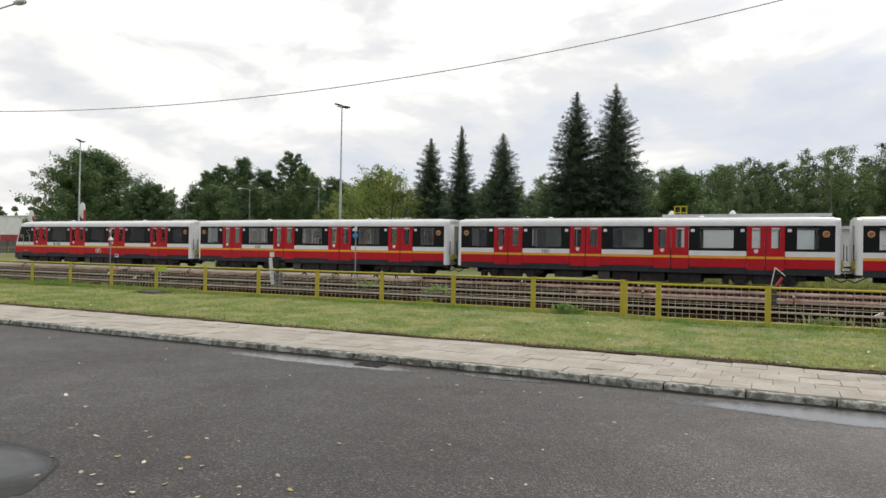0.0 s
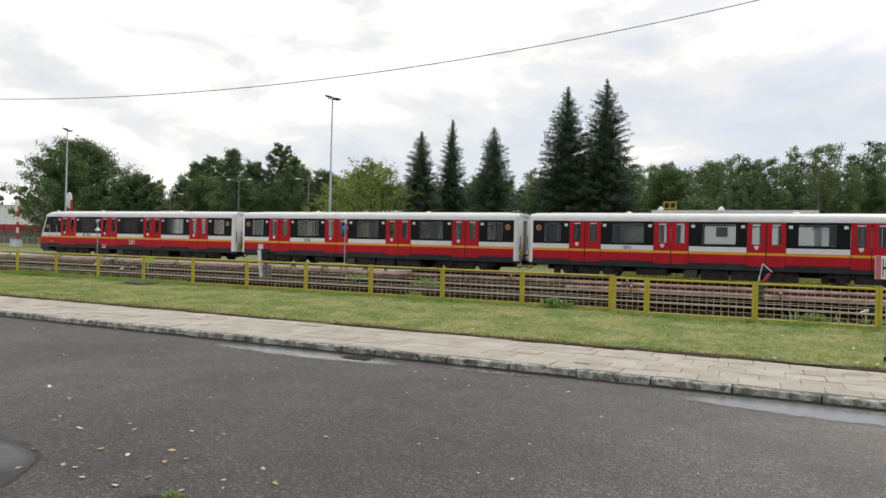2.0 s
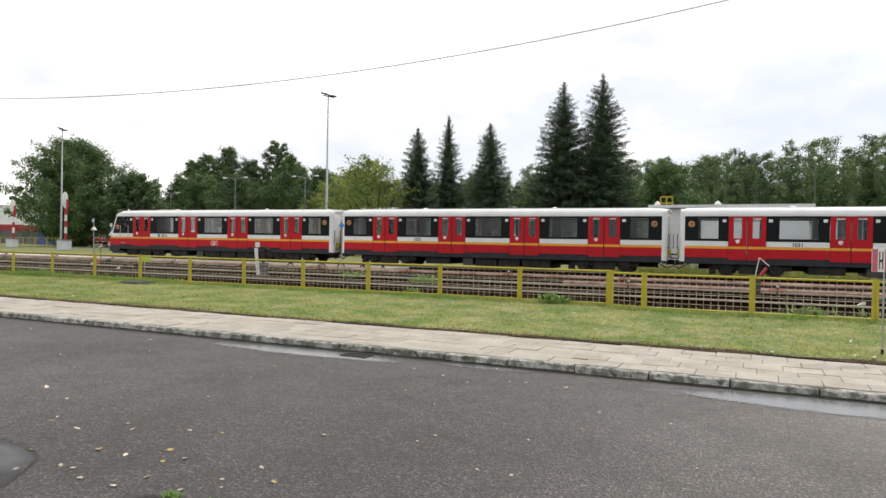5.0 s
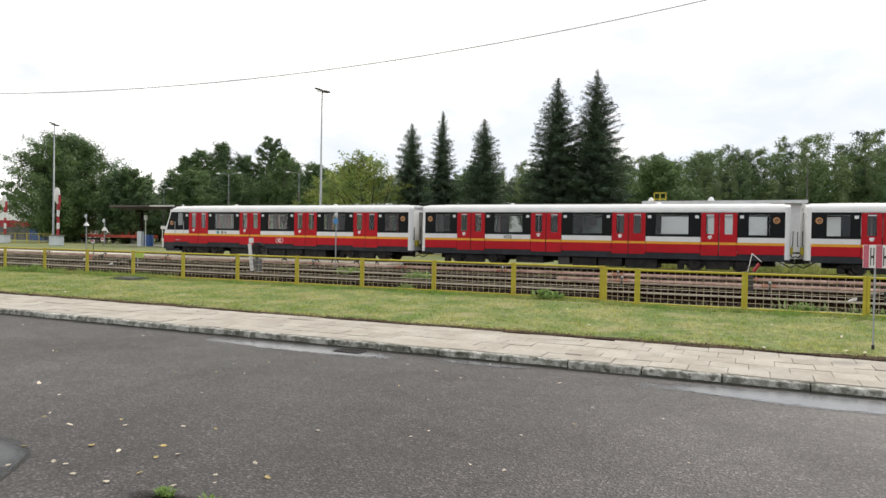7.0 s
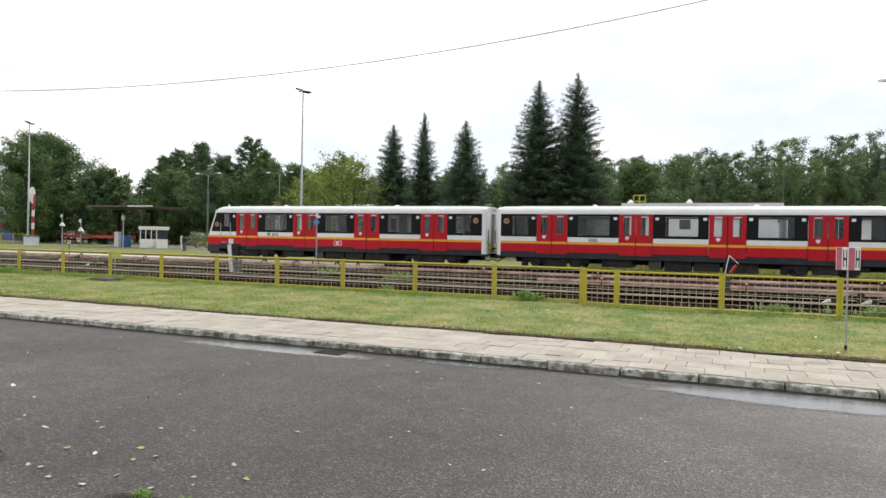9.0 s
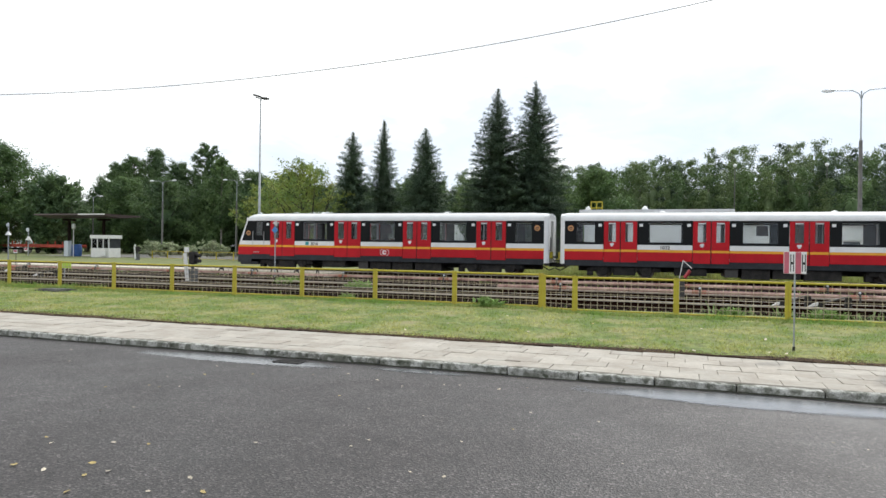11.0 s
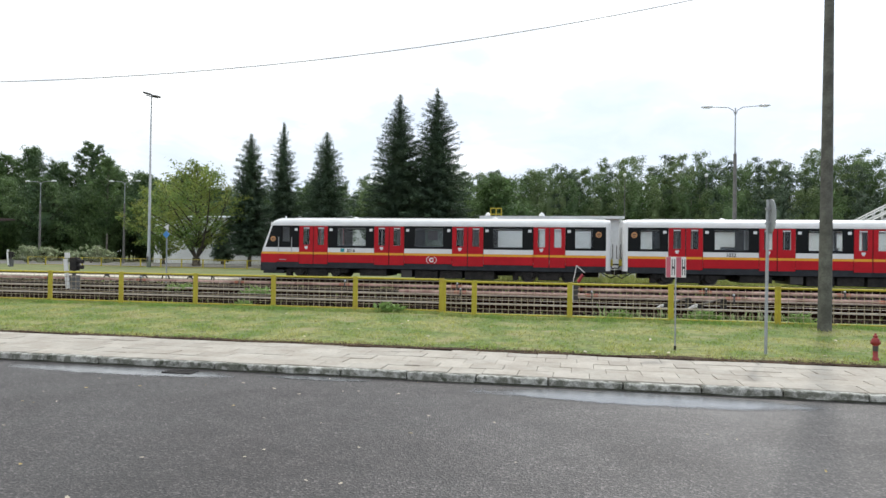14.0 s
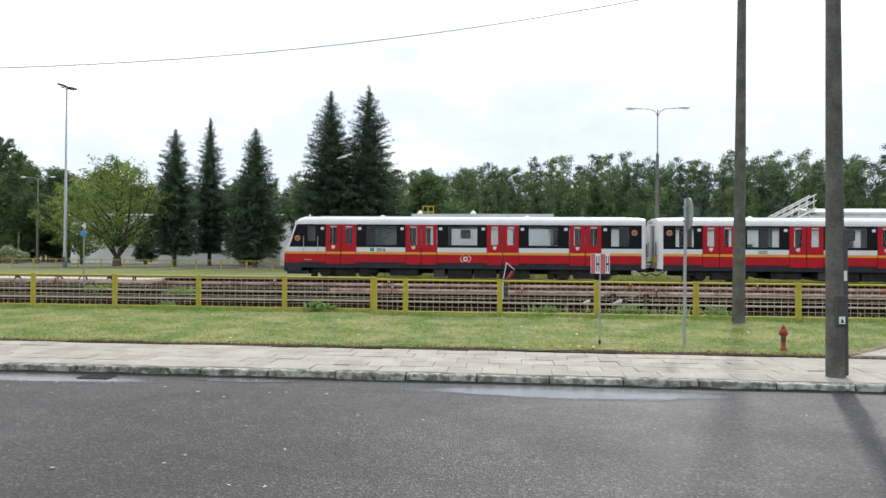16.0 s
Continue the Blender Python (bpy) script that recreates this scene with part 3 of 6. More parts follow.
for i in range(9):
    part("bar", box(B(), -0.232 + i * 0.053, -0.205 + i * 0.053, -0.12, 0.12, 0.0, 0.01), M["under"], drain)

# uneven dark strip along the kerb foot and lower kerb face
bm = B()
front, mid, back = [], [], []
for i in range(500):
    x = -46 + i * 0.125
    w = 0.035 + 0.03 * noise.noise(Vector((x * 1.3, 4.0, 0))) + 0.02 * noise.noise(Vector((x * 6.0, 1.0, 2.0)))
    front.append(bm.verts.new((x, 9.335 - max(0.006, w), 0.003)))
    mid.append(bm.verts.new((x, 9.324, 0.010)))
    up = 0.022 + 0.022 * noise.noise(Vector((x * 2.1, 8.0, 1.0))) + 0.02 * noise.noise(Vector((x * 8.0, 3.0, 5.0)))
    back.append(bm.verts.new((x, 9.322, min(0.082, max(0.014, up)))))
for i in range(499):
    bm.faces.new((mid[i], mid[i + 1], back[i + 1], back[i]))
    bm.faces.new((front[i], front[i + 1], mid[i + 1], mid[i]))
tagged(part("kerb_foot_strip", bm, M["kerb_dark"], kind="structure"), "uneven dark strip along the foot of the kerb", "dirt")

# concrete lid in the lawn
lid = thing("chamber_lid", "grey concrete inspection chamber lid lying in the grass", "chamber lid", at=(-20.15, 17.3, 0.17))
part("rim", box(B(), -0.54, 0.54, -0.40, 0.40, -0.05, 0.035, 0.012), M["dark_lid"], lid)
part("cover", box(B(), -0.45, 0.45, -0.30, 0.30, 0.035, 0.065, 0.01), M["dark_lid"], lid)

# dark edging strip between pavement and lawn
edge = thing("edging", "dirt-covered narrow edging strip behind the pavement", "edging")
tagged(edge, kind="structure")
for i in range(72):
    x = -60 + i
    o = 0.02 * math.sin(i * 2.1)
    part("edging_stone", box(B(), x + 0.005, x + 0.995, 11.69 + o, 11.76 + o, 0.0, 0.12 + 0.012 * math.sin(i * 1.7), 0.008), M["edging"], edge)


# ======== fences ========
def fence_post(parent, x, y, z0, z1, w=0.15):
    bm = B()
    for s in (-1, 1):
        box(bm, x + s * w * 0.27 - w * 0.24, x + s * w * 0.27 + w * 0.24, y - 0.03, y + 0.03, z0 - 0.15, z1, 0.006)
    box(bm, x - w * 0.2, x + w * 0.2, y - 0.012, y + 0.02, z0 - 0.15, z1 - 0.01)
    box(bm, x - w / 2 - 0.006, x + w / 2 + 0.006, y - 0.036, y + 0.036, z1, z1 + 0.012)
    return part("post", bm, M["fence"], parent)


def fence_panel(parent, a, b, z0, z1, step=0.165):
    """One panel between two posts: a tubular frame and welded wire."""
    a, b = Vector((*a, 0)), Vector((*b, 0))
    d = (b - a).normalized()
    p, q = a + d * 0.075, b - d * 0.075
    for name, z, r in (("top_rail", z1 - 0.030, 0.028), ("bottom_rail", z0 + 0.03, 0.022)):
        part(name, tube(B(), (p.x, p.y, z), (q.x, q.y, z), r, seg=8), M["fence"], parent)
    bm = B()
    n = max(2, round((q - p).length / step))
    for i in range(1, n):
        c = p.lerp(q, i / n)
        tube(bm, (c.x, c.y, z0 + 0.05), (c.x, c.y, z1 - 0.06), 0.0068, seg=4, caps=False)
    for i in range(1, 6):
        z = z0 + 0.03 + (z1 - z0 - 0.065) * i / 6
        tube(bm, (p.x, p.y - 0.008, z), (q.x, q.y - 0.008, z), 0.0068, seg=4, caps=False)
    part("wire_mesh", bm, M["wire"], parent, "rusty welded wire mesh")


def fence(label, pts, z0, z1, w=0.15, step=0.165):
    f = thing("fence", label, "fence")
    for x, y in pts:
        fence_post(f, x, y, z0, z1, w)
    for a, b in zip(pts, pts[1:]):
        fence_panel(f, a, b, z0, z1, step)
    return f


FZ0, FZ1 = 0.22, 1.14
fence("yellow-painted steel fence with wire mesh panels along the lawn", [(-3.60 - 2.5 * i, 18.3) for i in range(16)][::-1], FZ0, FZ1, 0.13)
fence("yellow-painted steel fence with wire mesh panels, stepped forward", [(-3.52, 18.18)] + [(-2.62 + 2.52 * i, 17.88) for i in range(8)], FZ0 - 0.02, FZ1 - 0.03, 0.135)
fence("low yellow-painted fence beyond the railway tracks", [(-58.7 + 2.52 * i, 63.4 - 0.32 * i) for i in range(21)], 0.2, 1.05, 0.12, 0.6)
fence("yellow-painted fence beside the level crossing", [(-110 + 2.5 * i, 60.5) for i in range(11)], 0.2, 1.60, 0.10, 0.8)


# ======== railway tracks ========
SLEEPER = mesh_of("sleeper", box(B(), -0.12, 0.12, -1.25, 1.25, -0.08, 0.08), M["sleeper"])


def track(name, label, y, slope, x0, x1, z, reach=0.72):
    tr = thing(name, label, "railway track")
    for s in (-reach, reach):
        bm = B()
        yy = y + s
        for (w, h0, h1) in ((0.065, -0.15, -0.13), (0.008, -0.13, -0.042)):
            box(bm, x0, x1, yy - w, yy + w, z + h0, z + h1)
        rail = part("rail", bm, M["rail"], tr)
        near = s < 0          # only the near rail has the pale painted light down its flank
        part("railhead", box(B(), x0, x1, yy - 0.038, yy + 0.038, z - (0.042 if near else 0.002), z + 0.006), M["railtop_pale"], rail, "worn running surface, its shine painted pale")
        if not near:
            part("head_flank", box(B(), x0, x1, yy - 0.036, yy + 0.036, z - 0.042, z - 0.004), M["rail"], rail)
    rngs = np.random.default_rng(int(y * 10))
    for i in range(int((x1 - x0) / 0.62)):
        sl = new("sleeper", SLEEPER)
        sl.parent = tr
        sl.matrix_basis = Matrix.Translation((x0 + i * 0.62 + rngs.normal(0, 0.015), y + rngs.normal(0, 0.02), z - 0.225 + rngs.normal(0, 0.006)))
    tr.matrix_basis = Matrix.Rotation(math.atan(slope), 4, "Z")
    return tr


track("railway_track", "rusty railway track running beside the fence", 20.75, 0.0, -110, 40, 0.37)
track("railway_track", "rust-brown railway track between other tracks of the yard", 24.95, 0.0, -110, 40, 0.38)
track("railway_track", "railway track on which the red train runs", 36.33, 0.023, -118, 66, 0.40)


def third_rail(label, y, z, x0, x1, slope=0.0):
    """A conductor rail under a salmon protective cover, hung from dark hooped brackets."""
    tr = thing("conductor_rail", label, "conductor rail")
    prof = [(y - 0.088, z - 0.085), (y - 0.095, z - 0.03), (y - 0.055, z + 0.020), (y + 0.055, z + 0.020), (y + 0.095, z - 0.03), (y + 0.088, z - 0.085)]
    cap = [(y - 0.092, z - 0.090), (y - 0.099, z - 0.028), (y - 0.057, z + 0.024), (y + 0.057, z + 0.024), (y + 0.099, z - 0.028), (y + 0.092, z - 0.090)]
    x = x0
    while x < x1 - 0.1:
        e = min(x + 4.6, x1)
        part("cover", ribbon(B(), prof, x + 0.01, e - 0.01), M["cover"], tr)
        m = x + 2.3
        if m + 0.4 < x1:
            for a, b in ((m - 0.24, m - 0.06), (m + 0.06, m + 0.20)):
                part("cover_joint", ribbon(B(), cap, a, b), M["cover_red"], tr, "orange-red joint sleeve")
            bm = B()
            hoop = [(y - 0.15, 0.12), (y - 0.15, z - 0.02), (y - 0.12, z + 0.06), (y - 0.04, z + 0.10), (y + 0.06, z + 0.08)]
            for (ya, za), (yb, zb) in zip(hoop, hoop[1:]):
                tube(bm, (m, ya, za), (m, yb, zb), 0.030, seg=6)
            box(bm, m - 0.07, m + 0.07, y - 0.19, y - 0.11, 0.10, 0.24, 0.01)
            br = part("bracket", bm, M["dark_metal"], tr, "dark hooped bracket")
            part("insulator", lathe(B(), [(0.030, 0.0), (0.042, 0.015), (0.030, 0.035), (0.036, 0.05), (0.015, 0.065)], 10, (m, y - 0.10, z + 0.070)), M["wall_grey"], br, "pale insulator cap")
        x = e
    part("conductor", box(B(), x0 + 0.05, x1 - 0.05, y - 0.035, y + 0.035, z - 0.26, z - 0.18), M["rail"], tr)
    tr.matrix_basis = Matrix.Rotation(math.atan(slope), 4, "Z")


third_rail("conductor rail with faded salmon protective cover", 23.9, 0.50, -6.3, 38)
third_rail("long conductor rail with faded salmon protective cover", 26.0, 0.60, -108, 38)


# ======== the train ========
M["lining"] = material("door_lining", (0.20, 0.20, 0.20), 0.6, vary=0.08, scale=2)
# car space: x along the train with 0 at the emblem near the right end, y from the near side inwards, z from the rail top
DOORS = [(-16.02, -14.36), (-11.78, -10.10), (-7.54, -5.86), (-3.30, -1.65)]
X0, X1, WID = -17.97, 0.36, 2.72
Z_RED, Z_AMB, Z_WHT, Z_BLK, Z_ROOF = 0.92, 1.35, 1.47, 1.71, 2.91
WINDOWS = [(-13.82, -12.24), (-9.52, -8.02), (-5.36, -3.86), (-1.17, -0.28)]
WZ0, WZ1 = 1.83, 2.80


def flip(bm, far):
    """Mirrors a near-side part to the far side of the car."""
    if far:
        bmesh.ops.transform(bm, matrix=Matrix.Translation((0, WID, 0)) @ Matrix.Diagonal((1, -1, 1, 1)), verts=bm.verts[:])
        bmesh.ops.reverse_faces(bm, faces=bm.faces[:])
    return bm


def pane_box(bm, x0, x1, z0, z1, y=0.018):
    return box(bm, x0, x1, y, y + 0.008, z0, z1)


def holed(bm, x0, x1, z0, z1, hx0, hx1, hz0, hz1, y0, y1):
    """A slab with one rectangular opening."""
    box(bm, x0, hx0, y0, y1, z0, z1)
    box(bm, hx1, x1, y0, y1, z0, z1)
    box(bm, hx0, hx1, y0, y1, z0, hz0)
    box(bm, hx0, hx1, y0, y1, hz1, z1)
    return bm


def disc(bm, x, z, r, y0, y1, seg=20):
    return tube(bm, (x, y0, z), (x, y1, z), r, seg=seg)


def door_leaf(parent, x0, x1, far, emblem):
    g = 0.022
    bm = B()
    holed(bm, x0 + g, x1 - g, Z_RED - 0.09, Z_ROOF - 0.03, x0 + 0.24, x1 - 0.22, 1.86, 2.83, -0.008, 0.045)
    leaf = part("door_leaf", flip(bm, far), M["red"], parent, "red sliding door leaf")
    part("pane", flip(pane_box(B(), x0 + 0.24, x1 - 0.22, 1.86, 2.83, 0.02), far), M["clear"], leaf).visible_shadow = False
    part("lining", flip(holed(B(), x0 + g, x1 - g, Z_RED, Z_ROOF - 0.03, x0 + 0.24, x1 - 0.22, 1.86, 2.83, 0.047, 0.055), far), M["lining"], leaf)
    part("stripe", flip(box(B(), x0 + g, x1 - g, -0.011, -0.008, Z_AMB, Z_WHT - 0.005), far), M["yellow"], leaf)
    part("grab_strip", flip(box(B(), x0 + 0.26, x1 - 0.24, 0.006, 0.018, 2.75, 2.80), far), M["sticker"], leaf)
    if emblem:
        bm = B()
        disc(bm, (x0 + x1) / 2 - 0.03, 1.73, 0.062, -0.012, -0.008, 12)
        disc(bm, (x0 + x1) / 2 + 0.05, 1.74, 0.062, -0.012, -0.008, 12)
        box(bm, (x0 + x1) / 2 - 0.05, (x0 + x1) / 2 + 0.07, -0.012, -0.008, 1.62, 1.71)
        part("sticker", flip(bm, far), M["sticker"], leaf, "white sticker")
    return leaf


def side_bay(car, x0, x1, far, window=None, wz=(WZ0, WZ1)):
    """One stretch of side wall between two doors: red, amber, white, black band."""
    for name, mat, z0, z1 in (("lower_panel", "red", Z_RED, Z_AMB), ("stripe", "yellow", Z_AMB, Z_WHT), ("belt_panel", "white", Z_WHT, Z_BLK)):
        part(name, flip(box(B(), x0, x1, 0.0, 0.05, z0, z1), far), M[mat], car)
    bm = B()
    if window:
        holed(bm, x0, x1, Z_BLK, Z_ROOF, window[0], window[1], *wz, 0.0, 0.05)
    else:
        box(bm, x0, x1, 0.0, 0.05, Z_BLK, Z_ROOF)
    band = part("window_band", flip(bm, far), M["black"], car, "glossy black window band")
    if window:
        part("pane", flip(pane_box(B(), window[0], window[1], *wz), far), M["glass"], band).visible_shadow = False


def roof_profile():
    pts = [(0.0, Z_ROOF), (0.0, 3.02), (0.03, 3.13), (0.12, 3.22), (0.30, 3.29), (0.75, 3.345), (1.36, 3.365)]
    return pts + [(WID - y, z) for y, z in pts[-2::-1]]


def bogie(car, x):
    bg_ = part("bogie", box(box(box(B(), x - 1.75, x + 1.75, 0.20, 0.46, 0.34, 0.60, 0.06), x - 0.55, x + 0.55, 0.16, 0.46, 0.16, 0.62, 0.05), x - 1.85, x - 1.55, 0.25, 0.6, 0.12, 0.5, 0.03), M["under"], car)
    part("side_frame", box(B(), x - 1.55, x + 1.55, WID - 0.50, WID - 0.35, 0.30, 0.52, 0.04), M["under"], bg_)
    part("bolster", box(B(), x - 0.35, x + 0.35, 0.45, WID - 0.45, 0.35, 0.62, 0.03), M["under"], bg_)
    for s in (-0.25, 0.25):
        part("spring", tube(B(), (x + s, 0.42, 0.5), (x + s, 0.42, 0.80), 0.16), M["rubber"], bg_)
    for s in (-1.05, 1.05):
        for y in (0.60, WID - 0.60):
            w = part("wheel", lathe(B(), [(0.10, -0.09), (0.40, -0.07), (0.43, -0.06), (0.43, -0.03), (0.405, -0.02), (0.40, 0.06), (0.30, 0.05), (0.15, 0.08)], 24), M["steel"], bg_, "worn steel wheel")
            w.matrix_basis = Matrix.Translation((x + s, y, 0.43)) @ Matrix.Rotation(radians(90 if y < 1 else -90), 4, "X")
        part("axle_cover", tube(B(), (x + s, 0.14, 0.43), (x + s, 0.22, 0.43), 0.27, 0.30, seg=18), M["under"], bg_)
        part("axle_cap", lathe(B(), [(0.11, 0.0), (0.11, 0.03), (0.06, 0.05)], 12), M["under"], bg_).matrix_basis = Matrix.Translation((x + s, 0.14, 0.43)) @ Matrix.Rotation(radians(90), 4, "X")
        part("damper", tube(B(), (x + s * 0.55, 0.13, 0.30), (x + s * 0.62, 0.13, 0.72), 0.035, seg=8), M["under"], bg_)
        part("axle_box", box(B(), x + s - 0.17, x + s + 0.17, 0.33, 0.53, 0.28, 0.56, 0.03), M["dark_metal"], bg_)
    return bg_


def text_part(body, size, x, z, parent, mat):
    cu = bpy.data.curves.new("fleet_number", "FONT")
    cu.body, cu.size, cu.extrude, cu.offset = body, size, 0.001, 0.006
    ob = bpy.data.objects.new("fleet_number", cu)
    scene.collection.objects.link(ob)
    bpy.context.view_layer.update()
    me = bpy.data.meshes.new_from_object(ob.evaluated_get(bpy.context.evaluated_depsgraph_get()))
    bpy.data.objects.remove(ob)
    me.materials.clear()
    me.materials.append(mat)
    o = new("fleet_number", me)
    o.parent = parent
    o.matrix_basis = pose(x, -0.004, z, 90, 0, 0)
    return o


def train_car(label, number, cab=False, number_x=-13.3):
    car = thing("train_car", label, "train car", "cars of the red train")
    left = -17.30 if cab else X0
    # roof shell and white end corners
    part("roof", ribbon(B(), roof_profile(), left, X1), M["white"], car, "white roof with rounded eaves", smooth=False)
    part("roof_deck", box(B(), left + 0.8, X1 - 0.6, 0.9, WID - 0.9, 3.345, 3.385, 0.015), M["roofgrey"], car)
    for x in (-13.2, -5.4):
        part("roof_vent", lathe(B(), [(0.16, 0.0), (0.16, 0.05), (0.10, 0.09), (0.03, 0.11)], 12, (x, 1.36, 3.36)), M["white"], car, "white domed roof vent")
    for far in (False, True):
        edges = [left] + [v for d in DOORS for v in d] + [X1]
        bays = [(edges[i], edges[i + 1]) for i in range(0, len(edges), 2)]
        for k, (a, b) in enumerate(bays):
            if k == 0 and cab:
                side_bay(car, a, b, far, (-16.99, -16.56), (2.03, 2.84))
            elif k == 0:
                side_bay(car, a, b, far, (-17.35, -16.45))
            else:
                side_bay(car, a, b, far, WINDOWS[k - 1])
            # small white lamp plates by the doors
            for x in ([a + 0.17] if k else []) + ([b - 0.17] if k < 4 else []):
                part("lamp_plate", flip(box(B(), x - 0.085, x + 0.085, -0.006, 0.0, 2.62, 2.76, 0.004), far), M["sticker"], car)
        for a, b in DOORS:
            m = (a + b) / 2
            door_leaf(car, a, m, far, True)
            door_leaf(car, m, b, far, False)
            part("door_sill", flip(box(B(), a, b, -0.016, 0.05, Z_RED - 0.13, Z_RED - 0.092), far), M["skirt"], car)
            part("door_seal", flip(box(B(), m - 0.011, m + 0.011, 0.012, 0.04, Z_RED - 0.04, Z_ROOF - 0.03), far), M["rubber"], car)
        part("skirt", flip(ribbon(B(), [(0.005, 0.62), (0.045, 0.60), (0.05, Z_RED - 0.07), (0.005, Z_RED - 0.07)], left, X1), far), M["skirt"], car, "dark grey lower skirt")
        part("sole_bar", flip(box(B(), left, X1, 0.03, 0.05, Z_RED - 0.07, Z_RED), far), M["skirt"], car)
        emblems = [0.0] if cab else [0.0, -17.66]
        for x in emblems + ([-17.52] if cab else []):
            z = 2.53 if not (cab and x < -1) else 2.17
            e = part("emblem", flip(disc(B(), x, z, 0.150, -0.004, 0.0, 24), far), M["orange"], car, "round orange emblem")
            bm = B()
            tube(bm, (x - 0.09, -0.006, z - 0.02), (x + 0.02, -0.006, z + 0.06), 0.025, seg=6)
            tube(bm, (x + 0.02, -0.006, z + 0.06), (x + 0.09, -0.006, z - 0.01), 0.025, seg=6)
            tube(bm, (x - 0.05, -0.006, z - 0.07), (x + 0.06, -0.006, z - 0.06), 0.022, seg=6)
            part("emblem_shape", flip(bm, far), M["ink"], e)
    # structure inside: floor, ceiling, seats, stanchions
    part("floor", box(B(), left + 0.1, X1, 0.052, WID - 0.052, 0.95, 1.05), M["interior"], car)
    part("ceiling_panel", box(B(), left + 0.1, X1 - 0.05, 0.052, WID - 0.052, 2.86, 2.90), M["interior"], car)
    for a, b in ((-13.9, -12.2), (-9.6, -8.0), (-5.4, -3.8)):
        for y0 in (0.08, WID - 0.55):
            bm = B()
            box(bm, a - 0.3, b + 0.3, y0, y0 + 0.45, 1.40, 1.52, 0.03)
            yb = y0 if y0 < 1 else y0 + 0.37
            box(bm, a - 0.3, b + 0.3, yb, yb + 0.08, 1.5, 1.85, 0.02)
            part("bench_seat", bm, M["seat"], car)
    for a, b in DOORS:
        for x in (a - 0.12, b + 0.12):
            for y in (0.62, WID - 0.62):
                part("stanchion", tube(B(), (x, y, 1.05), (x, y, 2.86), 0.018, seg=6), M["chrome"], car)
    # end walls with rounded white corner posts and a gangway door
    ends = [(X1, 1)] + ([] if cab else [(X0, -1)])
    for x, s in ends:
        for y in (0.0, WID):
            sy = 1 if y == 0 else -1
            bm = B()
            ring = [(x, y), (x + s * 0.10, y + sy * 0.015), (x + s * 0.19, y + sy * 0.07), (x + s * 0.24, y + sy * 0.17), (x + s * 0.25, y + sy * 0.30), (x, y + sy * 0.30)]
            lo = [bm.verts.new((px, py, 0.70)) for px, py in ring]
            hi = [bm.verts.new((px, py, 3.10)) for px, py in ring]
            for i in range(6):
                bm.faces.new((lo[i], lo[(i + 1) % 6], hi[(i + 1) % 6], hi[i]))
            bm.faces.new(lo)
            bm.faces.new(hi)
            part("corner_post", bm, M["white"], car, smooth=False)
        bm = B()
        xa, xb = sorted((x, x + s * 0.22))
        box(bm, xa, xb, 0.30, 0.95, 0.70, 3.20)
        box(bm, xa, xb, WID - 0.95, WID - 0.30, 0.70, 3.20)
        box(bm, xa, xb, 0.95, WID - 0.95, 2.95, 3.26)
        box(bm, xa, xb, 0.95, WID - 0.95, 0.70, 1.0)
        wall = part("end_wall", bm, M["white"], car, "white end wall with grime")
        part("end_door", box(B(), *sorted((x + s * 0.08, x + s * 0.12)), 0.95, WID - 0.95, 1.0, 2.95), M["interior"], wall)
        part("roof_end", ribbon(B(), [(0.12, 3.05), (0.14, 3.18), (0.35, 3.27), (1.36, 3.34), (WID - 0.35, 3.27), (WID - 0.14, 3.18), (WID - 0.12, 3.05)], *sorted((x, x + s * 0.22))), M["white"], car)
        part("coupler", tube(box(B(), *sorted((x + s * 0.1, x + s * 0.52)), 1.22, 1.5, 0.50, 0.74, 0.03), (x + s * 0.2, 0.9, 0.62), (x + s * 0.53, 0.98, 0.50), 0.03, seg=8), M["under"], car)
        part("brake_hose", tube(tube(B(), (x - s * 0.2, 0.3, 0.60), (x + s * 0.25, 0.32, 0.34), 0.028, seg=8), (x + s * 0.25, 0.32, 0.34), (x + s * 0.52, 0.33, 0.46), 0.028, seg=8), M["rubber"], car)
        part("jumper_cable", tube(tube(B(), (x + s * 0.22, 1.0, 1.1), (x + s * 0.4, 1.0, 0.8), 0.03, seg=8), (x + s * 0.4, 1.0, 0.8), (x + s * 0.53, 1.0, 0.85), 0.03, seg=8), M["rubber"], car)
        for yy in (0.10, WID - 0.16):
            part("end_handrail", tube(tube(B(), (x + s * 0.27, yy, 1.35), (x + s * 0.34, yy, 1.35), 0.022, seg=6), (x + s * 0.34, yy, 1.33), (x + s * 0.34, yy, 2.05), 0.022, seg=6), M["rubber"], car)
        part("gangway_sill", box(B(), *sorted((x + s * 0.22, x + s * 0.50)), 0.95, WID - 0.95, 0.98, 1.06, 0.01), M["under"], car)
        part("socket_box", box(B(), *sorted((x + s * 0.22, x + s * 0.38)), 0.42, 0.72, 0.95, 1.30, 0.02), M["fence"], car, "yellow electrical socket box")
        part("end_step", box(B(), *sorted((x + s * 0.02, x + s * 0.26)), 0.05, 0.45, 0.56, 0.70, 0.01), M["under"], car)
    part("hanging_panel", box(B(), -8.90, -8.38, 0.40, 0.46, 2.20, 2.68, 0.01), M["panel_brown"], car, "dark brown panel hanging behind the window")
    # underframe
    for x in ((-15.0, -2.5)):
        bogie(car, x)
